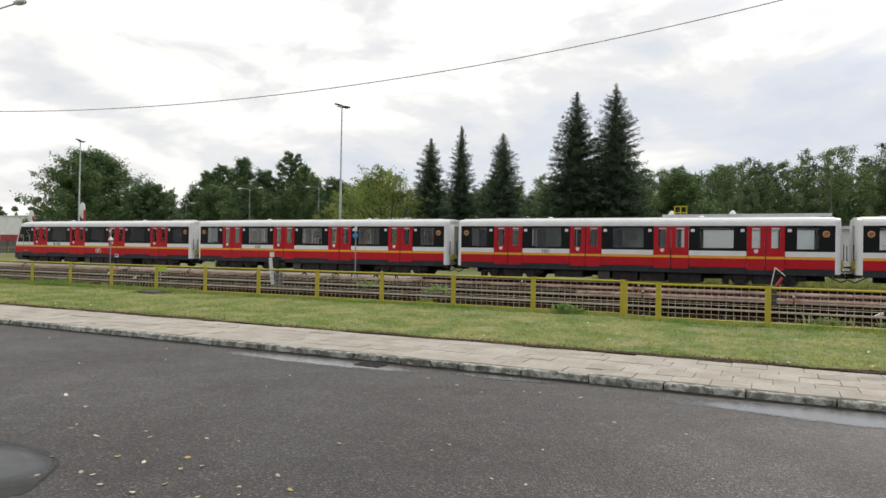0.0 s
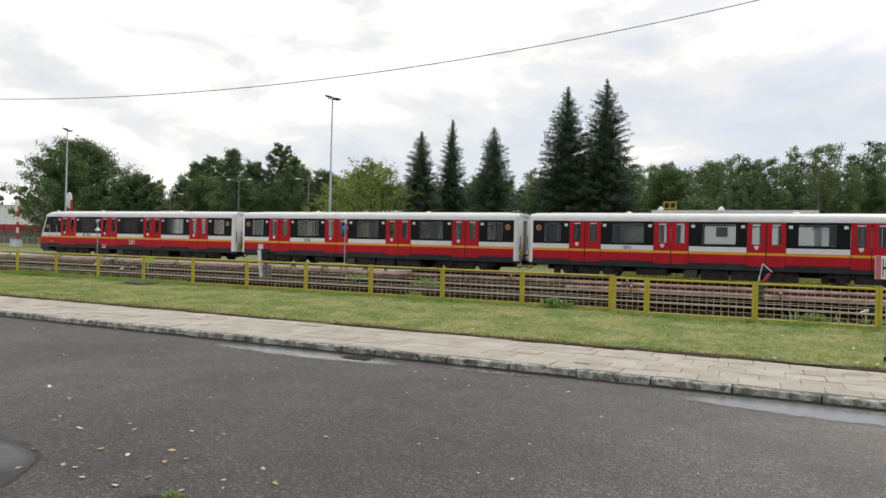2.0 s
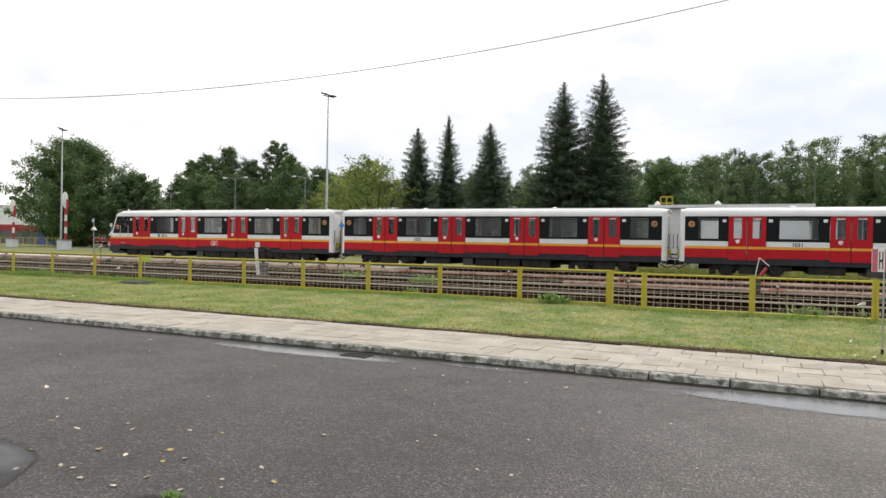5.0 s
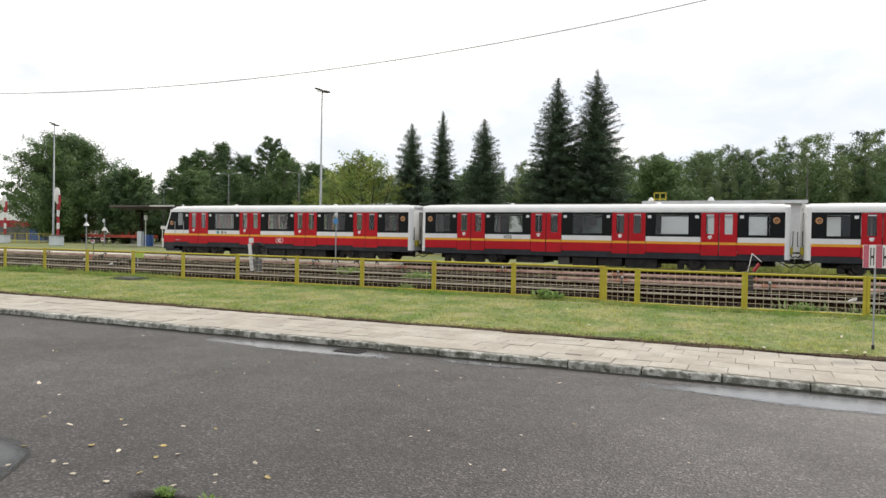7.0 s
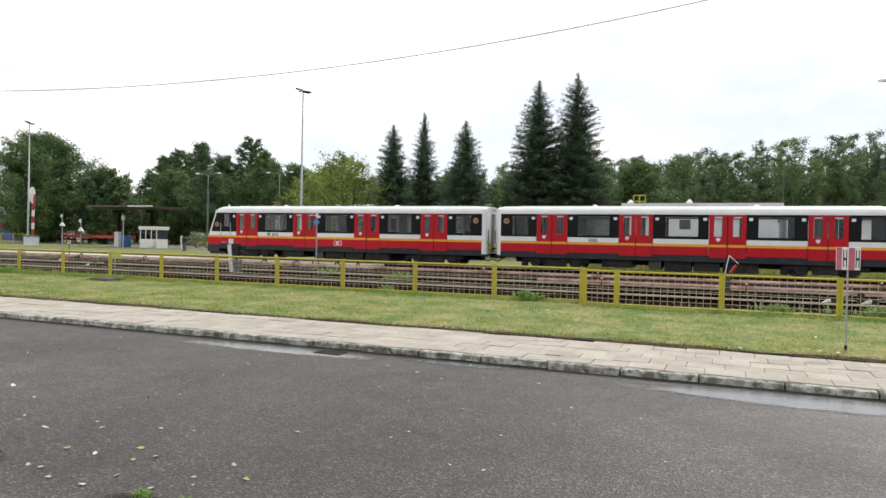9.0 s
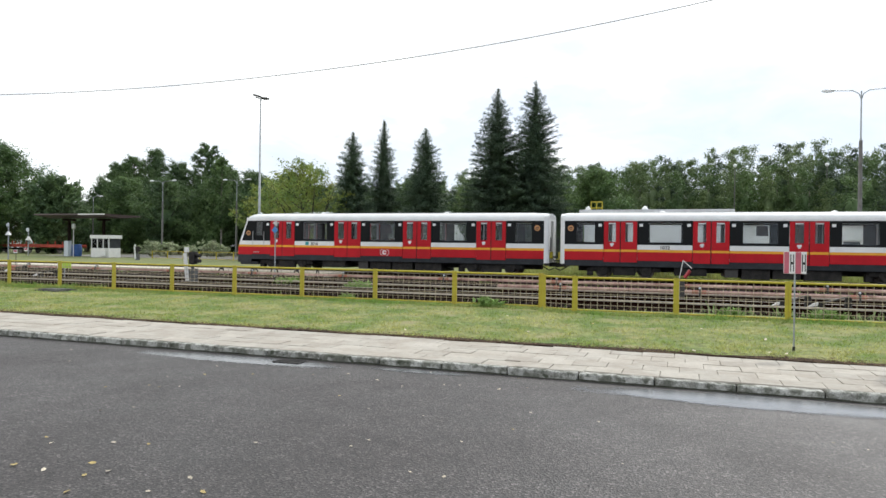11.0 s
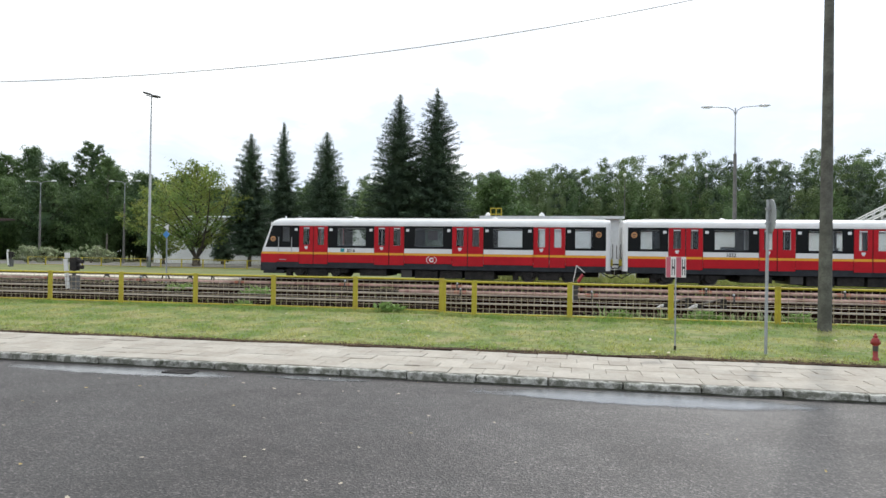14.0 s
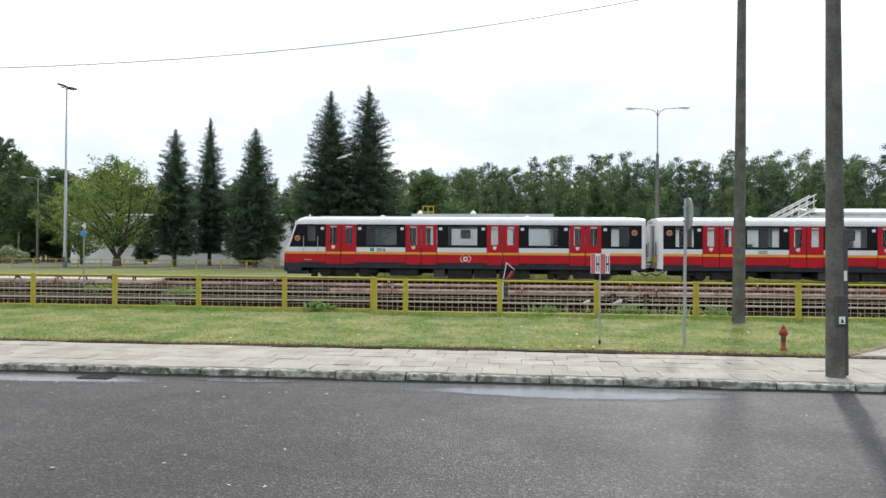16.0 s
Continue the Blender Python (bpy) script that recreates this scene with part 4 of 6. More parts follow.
    for a, b, z, mat in ((-12.6, -11.1, 0.22, "under"), (-10.3, -9.7, 0.18, "dark_metal"), (-9.55, -8.3, 0.11, "under"), (-8.2, -7.0, 0.15, "under"), (-6.85, -5.3, 0.12, "under")):
        part("equipment_box", box(B(), a, b, 0.16, WID - 0.16, z, 0.80, 0.03), M[mat], car)
    part("centre_sill", box(B(), left + 0.6, X1 - 0.3, 1.05, 1.65, 0.34, 0.72), M["under"], car)
    part("underframe", box(B(), left + 0.3, X1 - 0.1, 0.15, WID - 0.15, 0.64, 0.90), M["under"], car)
    # lettering and round mark on the side
    if number:
        text_part(number, 0.24, number_x, 1.495, car, M["ink"])
    if cab:
        part("badge", box(B(), number_x - 0.34, number_x - 0.12, -0.003, 0.0, 1.49, 1.68), M["teal"], car, "small teal and white badge")
        for sgn in (1, -1):
            bm = B()
            for i in range(6):
                a0, a1 = radians(-62 + i * 20.7), radians(-62 + (i + 1) * 20.7)
                cx = -8.62
                tube(bm, (cx + sgn * 0.27 * math.cos(a0), -0.002, 1.13 + 0.2 * math.sin(a0)), (cx + sgn * 0.27 * math.cos(a1), -0.002, 1.13 + 0.2 * math.sin(a1)), 0.016, seg=6)
            part("bracket_mark", bm, M["sticker"], car, "white curved bracket mark")
        bm = B()
        disc(bm, -8.62, 1.13, 0.13, -0.004, 0.0, 16)
        part("round_mark", bm, M["sticker"], car, "white round mark")
        part("round_mark_centre", tube(box(B(), -8.60, -8.48, -0.007, -0.004, 1.11, 1.16), (-8.62, -0.0065, 1.13), (-8.62, -0.004, 1.13), 0.06, seg=12), M["red"], car)
    if cab:
        cab_end(car, left)
    return car


def loft(bm, sections):
    """Skin between sections, each a list of points of equal length, closed across its ends."""
    rings = [[bm.verts.new(p) for p in s] for s in sections]
    n = len(rings[0])
    for p, q in zip(rings, rings[1:]):
        for i in range(n - 1):
            bm.faces.new((p[i], p[i + 1], q[i + 1], q[i]))
    return bm


def cab_end(car, left):
    """The raked cab: side cheeks, windscreen, nose, lamps and handrails."""
    nose = lambda z: -18.25 + (0.02 if z < 1.3 else 0.02 + (z - 1.3) * 0.335)      # side edge of the front by height
    for y, s in ((0.0, 1), (WID, -1)):
        for name, mat, z0, z1 in (("skirt", "skirt", 0.42, 0.88), ("lower_panel", "red", 0.88, Z_AMB), ("stripe", "yellow", Z_AMB, Z_WHT), ("belt_panel", "white", Z_WHT, Z_BLK), ("cab_window", "black", Z_BLK, Z_ROOF)):
            bm = B()
            ins = 0.13 if name == "cab_window" else 0.0
            v = [(nose(z0) + ins, z0), (left, z0), (left, z1), (nose(z1) + ins, z1)]
            lo = [bm.verts.new((px, y, pz)) for px, pz in v]
            hi = [bm.verts.new((px, y + s * 0.05, pz)) for px, pz in v]
            bm.faces.new(lo)
            bm.faces.new(hi)
            for i in range(4):
                bm.faces.new((lo[i], lo[(i + 1) % 4], hi[(i + 1) % 4], hi[i]))
            part(name, bm, M[mat], car, "black cab side window" if name == "cab_window" else "")
        # white pillar along the raked edge
        bm = B()
        v = [(nose(Z_BLK), Z_BLK), (nose(Z_BLK) + 0.13, Z_BLK), (nose(Z_ROOF) + 0.13, Z_ROOF), (nose(3.02) + 0.05, 3.02)]
        lo = [bm.verts.new((px, y - s * 0.002, pz)) for px, pz in v]
        hi = [bm.verts.new((px, y + s * 0.06, pz)) for px, pz in v]
        bm.faces.new(lo)
        bm.faces.new(hi)
        for i in range(4):
            bm.faces.new((lo[i], lo[(i + 1) % 4], hi[(i + 1) % 4], hi[i]))
        part("windscreen_pillar", bm, M["white"], car)
        for x in (-17.18, -16.42):
            part("handrail", tube(B(), (x, y - s * 0.05, 1.42), (x, y - s * 0.05, 2.28), 0.018, seg=8), M["chrome"], car)
        part("cab_step", box(B(), -17.15, -16.75, *sorted((y - s * 0.02, y + s * 0.01)), 1.02, 1.06), M["galv"], car)
    # front face, bowed forward in plan
    ys = [0.0, 0.10, 0.35, 0.8, WID / 2, WID - 0.8, WID - 0.35, WID - 0.10, WID]
    bow = [0.0, 0.03, 0.06, 0.09, 0.10, 0.09, 0.06, 0.03, 0.0]
    for name, mat, z0, z1 in (("nose_skirt", "skirt", 0.42, 0.88), ("nose_panel", "red", 0.88, Z_AMB), ("nose_stripe", "yellow", Z_AMB, Z_WHT), ("nose_belt", "white", Z_WHT, Z_BLK), ("windscreen", "window_dark", Z_BLK, 2.95), ("roof_brow", "white", 2.95, 3.10)):
        part(name, loft(B(), [[(nose(z) - b, y, z) for y, b in zip(ys, bow)] for z in (z0, z1)]), M[mat], car, "dark raked windscreen" if name == "windscreen" else "")
    rp = roof_profile()
    s0 = [(left, y, z) for y, z in rp]
    s1 = [(left - 0.22, y, Z_ROOF + (z - Z_ROOF) * 0.80) for y, z in rp]
    s2 = [(nose(3.0) - 0.0 - 0.08 * (1 - abs(2 * y / WID - 1)), y, Z_ROOF + (z - Z_ROOF) * 0.34) for y, z in rp]
    part("roof_nose", loft(B(), [s0, s1, s2]), M["white"], car, "sloping white roof nose", smooth=False)
    for y in (0.55, WID - 0.55):
        lamp = part("headlight", lathe(B(), [(0.11, 0.0), (0.11, 0.04), (0.07, 0.05)], 14), M["lamp_white"], car, "round headlight")
        lamp.matrix_basis = Matrix.Translation((-18.26, y, 1.15)) @ Matrix.Rotation(radians(-90), 4, "Y")
    part("cab_bulkhead", box(B(), left + 0.1, left + 0.14, 0.06, WID - 0.06, 1.0, 2.9), M["interior"], car)
    part("front_coupler", box(B(), -18.5, -17.9, 1.2, 1.52, 0.50, 0.74, 0.03), M["under"], car)
    part("obstacle_plate", box(B(), -18.1, -16.9, 0.06, WID - 0.06, 0.28, 0.46, 0.03), M["skirt"], car)
    part("roof_lamp", lathe(B(), [(0.06, 0.0), (0.06, 0.10), (0.03, 0.15)], 10, (-17.0, 0.5, 3.30)), M["lamp_white"], car)


CARS = [
    train_car("red and white driving car with raked cab and black windows", "3016", True),
    train_car("red and white middle car with black window band", "1032"),
    train_car("red and white middle car marked with its fleet number", "1031"),
    train_car("red and white middle car with orange emblems", ""),
]


# ======== poles, signs, hydrant ========
M["pole_conc"] = material("grey_pole_concrete", (0.17, 0.165, 0.155), 0.8, vary=0.12, scale=2.5)
def tapered_pole(label, x, y, z, h, r0, r1, lean=0.0):
    p = thing("utility_pole", label, "utility pole", at=pose(x, y, z, 0, lean, 0))
    prof = [(r0 * 1.02, -0.2)] + [(r0 + (r1 - r0) * i / 8, h * i / 8) for i in range(9)]
    part("shaft", lathe(B(), prof, 20), M["pole_wood"], p, smooth=True)
    part("cap", lathe(B(), [(r1 * 1.05, h), (r1 * 1.05, h + 0.03), (r1 * 0.4, h + 0.05)], 16), M["galv"], p)
    return p


tapered_pole("tall dark weathered tapered pole standing in the lawn by the fence", 5.68, 16.92, 0.2, 11.5, 0.150, 0.075, 0.35)
near_pole = tapered_pole("thick dark weathered pole on the pavement with a grey box", 4.70, 9.92, 0.135, 9.6, 0.128, 0.070, -0.55)
bx = part("junction_box", box(B(), -0.06, 0.10, -0.17, -0.11, 0.70, 1.12, 0.015), M["dark_metal"], near_pole, "dark grey junction box")
part("notice", box(B(), -0.03, 0.05, -0.176, -0.171, 0.73, 0.83), M["sticker"], bx, "small white warning notice")
tri = bmesh.new()
tri.faces.new([tri.verts.new(v) for v in ((-0.015, -0.178, 0.745), (0.035, -0.178, 0.745), (0.01, -0.178, 0.81))])
part("warning_triangle", tri, M["ink"], bx)
part("paper", box(B(), 0.070, 0.110, -0.108, -0.102, 1.32, 1.46), M["sign_white"], near_pole, "torn white paper notice")
# dark strip added down the darker right side of the pole
part("dark_strip", box(B(), 0.055, 0.135, -0.10, -0.02, 0.0, 2.05, 0.02), M["dark_metal"], near_pole, "dark strip along the right side of the pole")

# small board with two letters on red and white stripes
board = thing("marker_sign", "small white sign with faded red stripes on a thin post", "sign", at=pose(1.84, 12.89, 0.13, 0, 0, -3))
part("post", tube(B(), (0, 0, -0.1), (0, 0, 1.62), 0.014, seg=8), M["galv"], board)
part("foot", tube(B(), (0, 0, -0.05), (0, 0, 0.06), 0.022, seg=10), M["under"], board)
plate = part("plate", box(B(), -0.175, 0.175, -0.030, -0.018, 1.31, 1.685, 0.006), M["sign_white"], board)
for a, b in ((-0.168, -0.092), (0.005, 0.092)):
    part("stripe", box(B(), a, b, -0.033, -0.030, 1.314, 1.681), M["sign_red"], plate, "faded red stripe")
for c in (-0.045, 0.133):
    me = B()
    box(me, c - 0.018, c + 0.018, -0.0335, -0.030, 1.47, 1.51)
    box(me, c - 0.028, c - 0.014, -0.0335, -0.030, 1.35, 1.64)
    box(me, c + 0.014, c + 0.028, -0.0335, -0.030, 1.35, 1.64)
    part("letter", me, M["ink"], plate, "black letter H")

# round traffic sign seen nearly edge-on
rs = thing("traffic_sign", "round traffic sign on a grey steel post in the lawn", "sign", at=pose(3.36, 12.80, 0.13, 0, 0.4, 0))
part("post", tube(B(), (0, 0, -0.1), (0, 0, 2.72), 0.028, seg=12), M["galv"], rs)
sg = part("sign_disc", tube(B(), (0.045, 0, 2.43), (0.057, 0, 2.43), 0.30, seg=32), M["galv"], rs)
part("sign_face", tube(B(), (0.057, 0, 2.43), (0.060, 0, 2.43), 0.288, seg=32), M["sign_white"], sg)
part("sign_ring", tube(B(), (0.0585, 0, 2.43), (0.0588, 0, 2.43), 0.296, seg=32), M["sign_red"], sg)
part("clamp", box(B(), -0.04, 0.05, -0.04, 0.04, 2.28, 2.32), M["galv"], rs)
part("clamp", box(B(), -0.04, 0.05, -0.04, 0.04, 2.54, 2.58), M["galv"], rs)
rs.matrix_basis = pose(3.36, 12.80, 0.13, 0, 0.4, 1)

# hydrant
hy = thing("fire_hydrant", "small weathered red fire hydrant standing in the lawn", "fire hydrant", at=Matrix.Translation((5.02, 12.55, 0.12)) @ Matrix.Diagonal((0.74, 0.74, 0.88, 1)))
part("barrel", lathe(B(), [(0.075, -0.05), (0.075, 0.03), (0.052, 0.05), (0.050, 0.26), (0.062, 0.28)], 20), M["hydrant_red"], hy, smooth=True)
part("collar", lathe(B(), [(0.055, 0.17), (0.058, 0.19), (0.058, 0.26), (0.055, 0.275)], 20), M["dark_metal"], hy, "grey worn collar")
part("bonnet", lathe(B(), [(0.062, 0.28), (0.085, 0.30), (0.088, 0.37), (0.07, 0.41), (0.045, 0.43)], 20), M["hydrant_red"], hy, smooth=True)
part("top_nut", lathe(B(), [(0.045, 0.43), (0.055, 0.44), (0.055, 0.465), (0.025, 0.48), (0.022, 0.51)], 6), M["hydrant_red"], hy)
for sx in (-1, 1):
    part("outlet", tube(B(), (sx * 0.05, 0, 0.335), (sx * 0.098, 0, 0.335), 0.034, seg=12), M["hydrant_red"], hy)


# ======== lamps ========
def mast(x, y, h, label, twin=True):
    m = thing("lamp_mast", label, "street lamp", "lamp masts", at=(x, y, 0.15))
    part("shaft", lathe(B(), [(0.20, 0.0), (0.20, 1.4), (0.15, 1.5), (0.07, h)], 12), M["galv"], m, smooth=True)
    arm = part("crossarm", tube(B(), (-0.62, 0, h + 0.12), (0.72, 0, h - 0.22), 0.05, seg=8), M["dark_metal"], m)
    for x0, z0, tilt in ((-0.45, 0.20, 16), (0.55, -0.12, 10)):
        bm = B()
        box(bm, x0 - 0.40, x0 + 0.38, -0.28, 0.22, h + z0 - 0.02, h + z0 + 0.16, 0.05)
        bmesh.ops.rotate(bm, verts=bm.verts[:], cent=(x0, 0, h + z0), matrix=Matrix.Rotation(radians(tilt), 3, "Y"))
        part("floodlight", bm, M["dark_metal"], m, "dark floodlight head")
    part("hatch", box(B(), -0.08, 0.08, -0.21, -0.18, 0.6, 1.1), M["dark_metal"], m)
    return m


def twin_lamp(x, y, h, span, label, turn=0.0):
    m = thing("street_lamp", label, "street lamp", "twin-arm street lamps", at=pose(x, y, 0.15, 0, 0, turn))
    part("shaft", lathe(B(), [(0.15, 0.0), (0.10, h * 0.72), (0.10, h * 0.74)], 14), M["pole_conc"], m, "grey concrete lower pole")
    part("upper_shaft", lathe(B(), [(0.075, h * 0.74), (0.045, h * 0.76), (0.04, h)], 12), M["galv"], m)
    for s in (-1, 1):
        a = B()
        pts = [(0, 0, h - 0.5), (s * 0.12, 0, h - 0.15), (s * 0.45, 0, h + 0.05), (s * span * 0.7, 0, h + 0.10)]
        for p, q in zip(pts, pts[1:]):
            tube(a, p, q, 0.028, seg=8)
        arm = part("arm", a, M["galv"], m)
        bm = B()
        bmesh.ops.create_uvsphere(bm, u_segments=14, v_segments=8, radius=1.0, matrix=Matrix.Translation((s * span * 0.86, 0, h + 0.12)) @ Matrix.Diagonal((0.38, 0.16, 0.11, 1)))
        part("lantern", bm, M["lamp_white"], arm, "pale oval lantern", smooth=True)
    return m


mast(-42.18, 60.8, 17.3, "tall grey floodlight mast with two dark heads")
mast(-94.4, 67.5, 17.6, "tall grey floodlight mast beside a big tree")
twin_lamp(9.98, 46.0, 11.35, 2.02, "twin-arm grey street lamp behind the train", 0)
twin_lamp(-66.4, 73.5, 10.2, 2.2, "twin-arm grey street lamp before dark trees", 0)
twin_lamp(-56.3, 76.0, 10.4, 2.2, "twin-arm grey street lamp among the trees", 0)
twin_lamp(-92.0, 86.0, 9.4, 2.0, "distant twin-arm street lamp by the trees", 0)
twin_lamp(-28.75, 16.5, 11.15, 2.15, "tall twin-arm street lamp standing in the lawn", 0)
slim = thing("street_lamp", "slim far street lamp with one white head before the woods", "street lamp", at=(6.3, 93.0, 0.2))
part("shaft", lathe(B(), [(0.09, 0), (0.045, 12.5)], 8), M["pole_conc"], slim)
part("lantern", lathe(B(), [(0.10, 12.4), (0.22, 12.55), (0.22, 12.75), (0.08, 12.85)], 10), M["lamp_white"], slim)
slim2 = thing("street_lamp", "slim far street lamp with one white head among the trees", "street lamp", at=(17.0, 95.0, 0.2))
part("shaft", lathe(B(), [(0.09, 0), (0.045, 12.6)], 8), M["pole_conc"], slim2)
part("lantern", lathe(B(), [(0.10, 12.5), (0.22, 12.65), (0.22, 12.85), (0.08, 12.95)], 10), M["lamp_white"], slim2)


# overhead cable sagging across the view
def cable(name, label, pts, r):
    cu = bpy.data.curves.new(name, "CURVE")
    cu.dimensions, cu.bevel_depth, cu.bevel_resolution = "3D", r, 2
    sp = cu.splines.new("POLY")
    sp.points.add(len(pts) - 1)
    for q, p in zip(sp.points, pts):
        q.co = (*p, 1)
    cu.materials.append(M["cable"])
    return tagged(new(name, cu), label, "cable")


M["cable"] = material("grey_cable", (0.66, 0.65, 0.65), 0.6, vary=0.05, scale=3)
cable("overhead_cable", "thin grey overhead cable sagging across the sky", [(x, 14.0 + 0.2 * x, 6.60 + 0.197 * x + 0.00666 * x * x) for x in np.linspace(-34, 14, 60)], 0.011)



# ======== plants ========
def leaf_cloud(rng, centres, radius, per, size, squash=0.8, long=1.7, face=0.55, along=None, stretch=0.0):
    """Leaf clumps: leaves on the outside of each clump, facing outwards and up as they grow; returns vertices and faces."""
    n = len(centres) * per
    c = np.repeat(np.asarray(centres), per, axis=0)
    d = rng.normal(size=(n, 3))
    d[:, 2] += 0.25
    d /= np.linalg.norm(d, axis=1)[:, None]
    rad = np.repeat(np.broadcast_to(radius, len(centres)), per)
    c = c + (d * (0.2 + 1.0 * rng.beta(2.0, 1.7, n))[:, None] + rng.normal(0, 0.20, (n, 3))) * rad[:, None] * (1, 1, squash)
    if along is not None:
        c = c + np.repeat(along, per, axis=0) * (rng.normal(0, stretch, n) * rad)[:, None]
    up = d + rng.normal(0, face, (n, 3)) + (0, 0, 0.35)
    up /= np.linalg.norm(up, axis=1)[:, None]
    a = np.cross(up, rng.normal(size=(n, 3)))
    a /= np.linalg.norm(a, axis=1)[:, None] + 1e-9
    b = np.cross(up, a)
    s = (size * rng.uniform(0.6, 1.4, n))[:, None]
    v = np.stack([c - a * s * long * 0.4 - b * s * 0.45, c + a * s * long * 0.6, c - a * s * long * 0.3 + b * s * 0.5], 1)
    return v.reshape(-1, 3), np.arange(3 * n).reshape(n, 3)


def bough_points(rng, h, spread, low, boughs, peak=0.42, point=(1.9, 0.62)):
    """Boughs of a crown: tip and root of each, and the clump centres along them."""
    tips, roots, pts, rad, way = [], [], [], [], []
    for i in range(boughs):
        u = ((i + rng.random()) / boughs) ** 0.9
        env = (u / peak) ** 0.5 if u < peak else max(0.0, 1 - ((u - peak) / (1.03 - peak)) ** point[0]) ** point[1]
        a = i * 2.39996 + rng.normal(0, 0.35)
        r = spread * max(0.08, env) * rng.uniform(0.50, 1.14)
        z = h * (low + (0.985 - low) * u)
        tip = np.array([r * np.cos(a), r * np.sin(a), z])
        root = np.array([0, 0, max(h * low * 0.8, z - 0.55 * r - 0.3)])
        tips.append(tip)
        roots.append(root)
        for t in (0.35, 0.55, 0.74, 0.90, 1.0):
            p = root + (tip - root) * t + (0, 0, 0.12 * r * t * (1 - t))
            pts.append(p + rng.normal(0, 0.05, 3) * spread)
            rad.append(spread * rng.uniform(0.11, 0.20) * (1.1 - 0.30 * t))
            way.append((tip - root + (0, 0, 0.25 * r)) / (np.linalg.norm(tip - root) + 0.3))
    return tips, roots, np.array(pts), np.array(rad), np.array(way)


def lobes_points(rng, lobes, n):
    """Clump centres spread over the outer part of several ellipsoids (x, y, z, rx, ry, rz)."""
    out = []
    vol = np.array([l[3] * l[4] * l[5] for l in lobes]) ** 0.67
    for l, k in zip(lobes, np.maximum(3, (n * vol / vol.sum()).astype(int))):
        d = rng.normal(size=(k, 3))
        d /= np.linalg.norm(d, axis=1)[:, None]
        out.append(np.array(l[:3]) + d * np.array(l[3:]) * rng.uniform(0.45, 1.05, (k, 1)))
    return np.concatenate(out)


ICO = bmesh.new()
bmesh.ops.create_icosphere(ICO, subdivisions=2, radius=1.0)
ICO.verts.index_update()
ICO_V = np.array([v.co[:] for v in ICO.verts])
ICO_F = np.array([[v.index for v in f.verts] for f in ICO.faces])
ICO.free()


def inner_mass(rng, lobes, k):
    """Ragged solid cores that close a crown in depth."""
    vs, fs = [], []
    for i, l in enumerate(lobes):
        r = rng.uniform(0.78, 1.12, (len(ICO_V), 1))
        vs.append(np.array(l[:3]) + ICO_V * r * np.array(l[3:]) * k)
        fs.append(ICO_F + i * len(ICO_V))
    return np.concatenate(vs), np.concatenate(fs)


def broadleaf(label, x, y, h, spread, seed, mat="leaf", boughs=70, per=60, size=0.24, low=0.12, trunk=0.3, group="", core=0.5, peak=0.42, tuft=1.0, squash=0.72, stems=0, bark="bark"):
    """A tapered trunk, boughs that reach into the crown, and a crown of many leaf clumps."""
    rng = np.random.default_rng(seed)
    t = thing("tree", label, "tree", group, at=(x, y, 0.15))
    tips, roots, pts, rad, way = bough_points(rng, h, spread, low, boughs, peak)
    bm = B()
    if stems:
        fork = h * 0.09
        tube(bm, (0, 0, -0.2), (0, 0, fork), trunk * 1.7, trunk * 1.35, seg=10)
        for k in range(stems):
            a = k * 6.283 / stems + rng.normal(0, 0.3)
            p = Vector((0, 0, fork - 0.1))
            for j, (out, up) in enumerate(((0.16, 0.20), (0.36, 0.42), (0.55, 0.62), (0.66, 0.80))):
                q = Vector((spread * out * math.cos(a) + rng.normal(0, 0.15), spread * out * math.sin(a) + rng.normal(0, 0.15), h * up))
                tube(bm, p, q, trunk * (0.56 - 0.13 * j), trunk * (0.43 - 0.13 * j), seg=7, caps=False)
                p = q
    else:
        tube(bm, (0, 0, -0.2), (0, 0, h * 0.45), trunk, trunk * 0.62, seg=10)
        tube(bm, (0, 0, h * 0.45), (0, 0, h * 0.93), trunk * 0.62, trunk * 0.10, seg=8)
    for k in range(0, boughs, 2):
        s, e = Vector(roots[k]), Vector(tips[k])
        m = s.lerp(e, 0.5) + Vector((0, 0, 0.03 * spread))
        tube(bm, s, m, trunk * 0.30, trunk * 0.18, seg=5, caps=False)
        tube(bm, m, e, trunk * 0.18, trunk * 0.05, seg=5, caps=False)
    part("trunk", bm, M[bark], t)
    v, f = leaf_cloud(rng, pts, rad * tuft * 0.85, per, size, squash=squash, along=way, stretch=0.45)
    c = new("crown", raw_mesh("crown", v, f, M[mat]))
    c.parent = t
    if core:
        lobes = [(0, 0, h * 0.45, spread * 0.8, spread * 0.8, h * 0.36), (0, 0, h * 0.68, spread * 0.55, spread * 0.55, h * 0.26)]
        cv, cf = inner_mass(rng, lobes, core * 1.1)
        c2 = new("inner_foliage", raw_mesh("inner_foliage", cv, cf, M[mat]))
        c2.parent = c
    return t


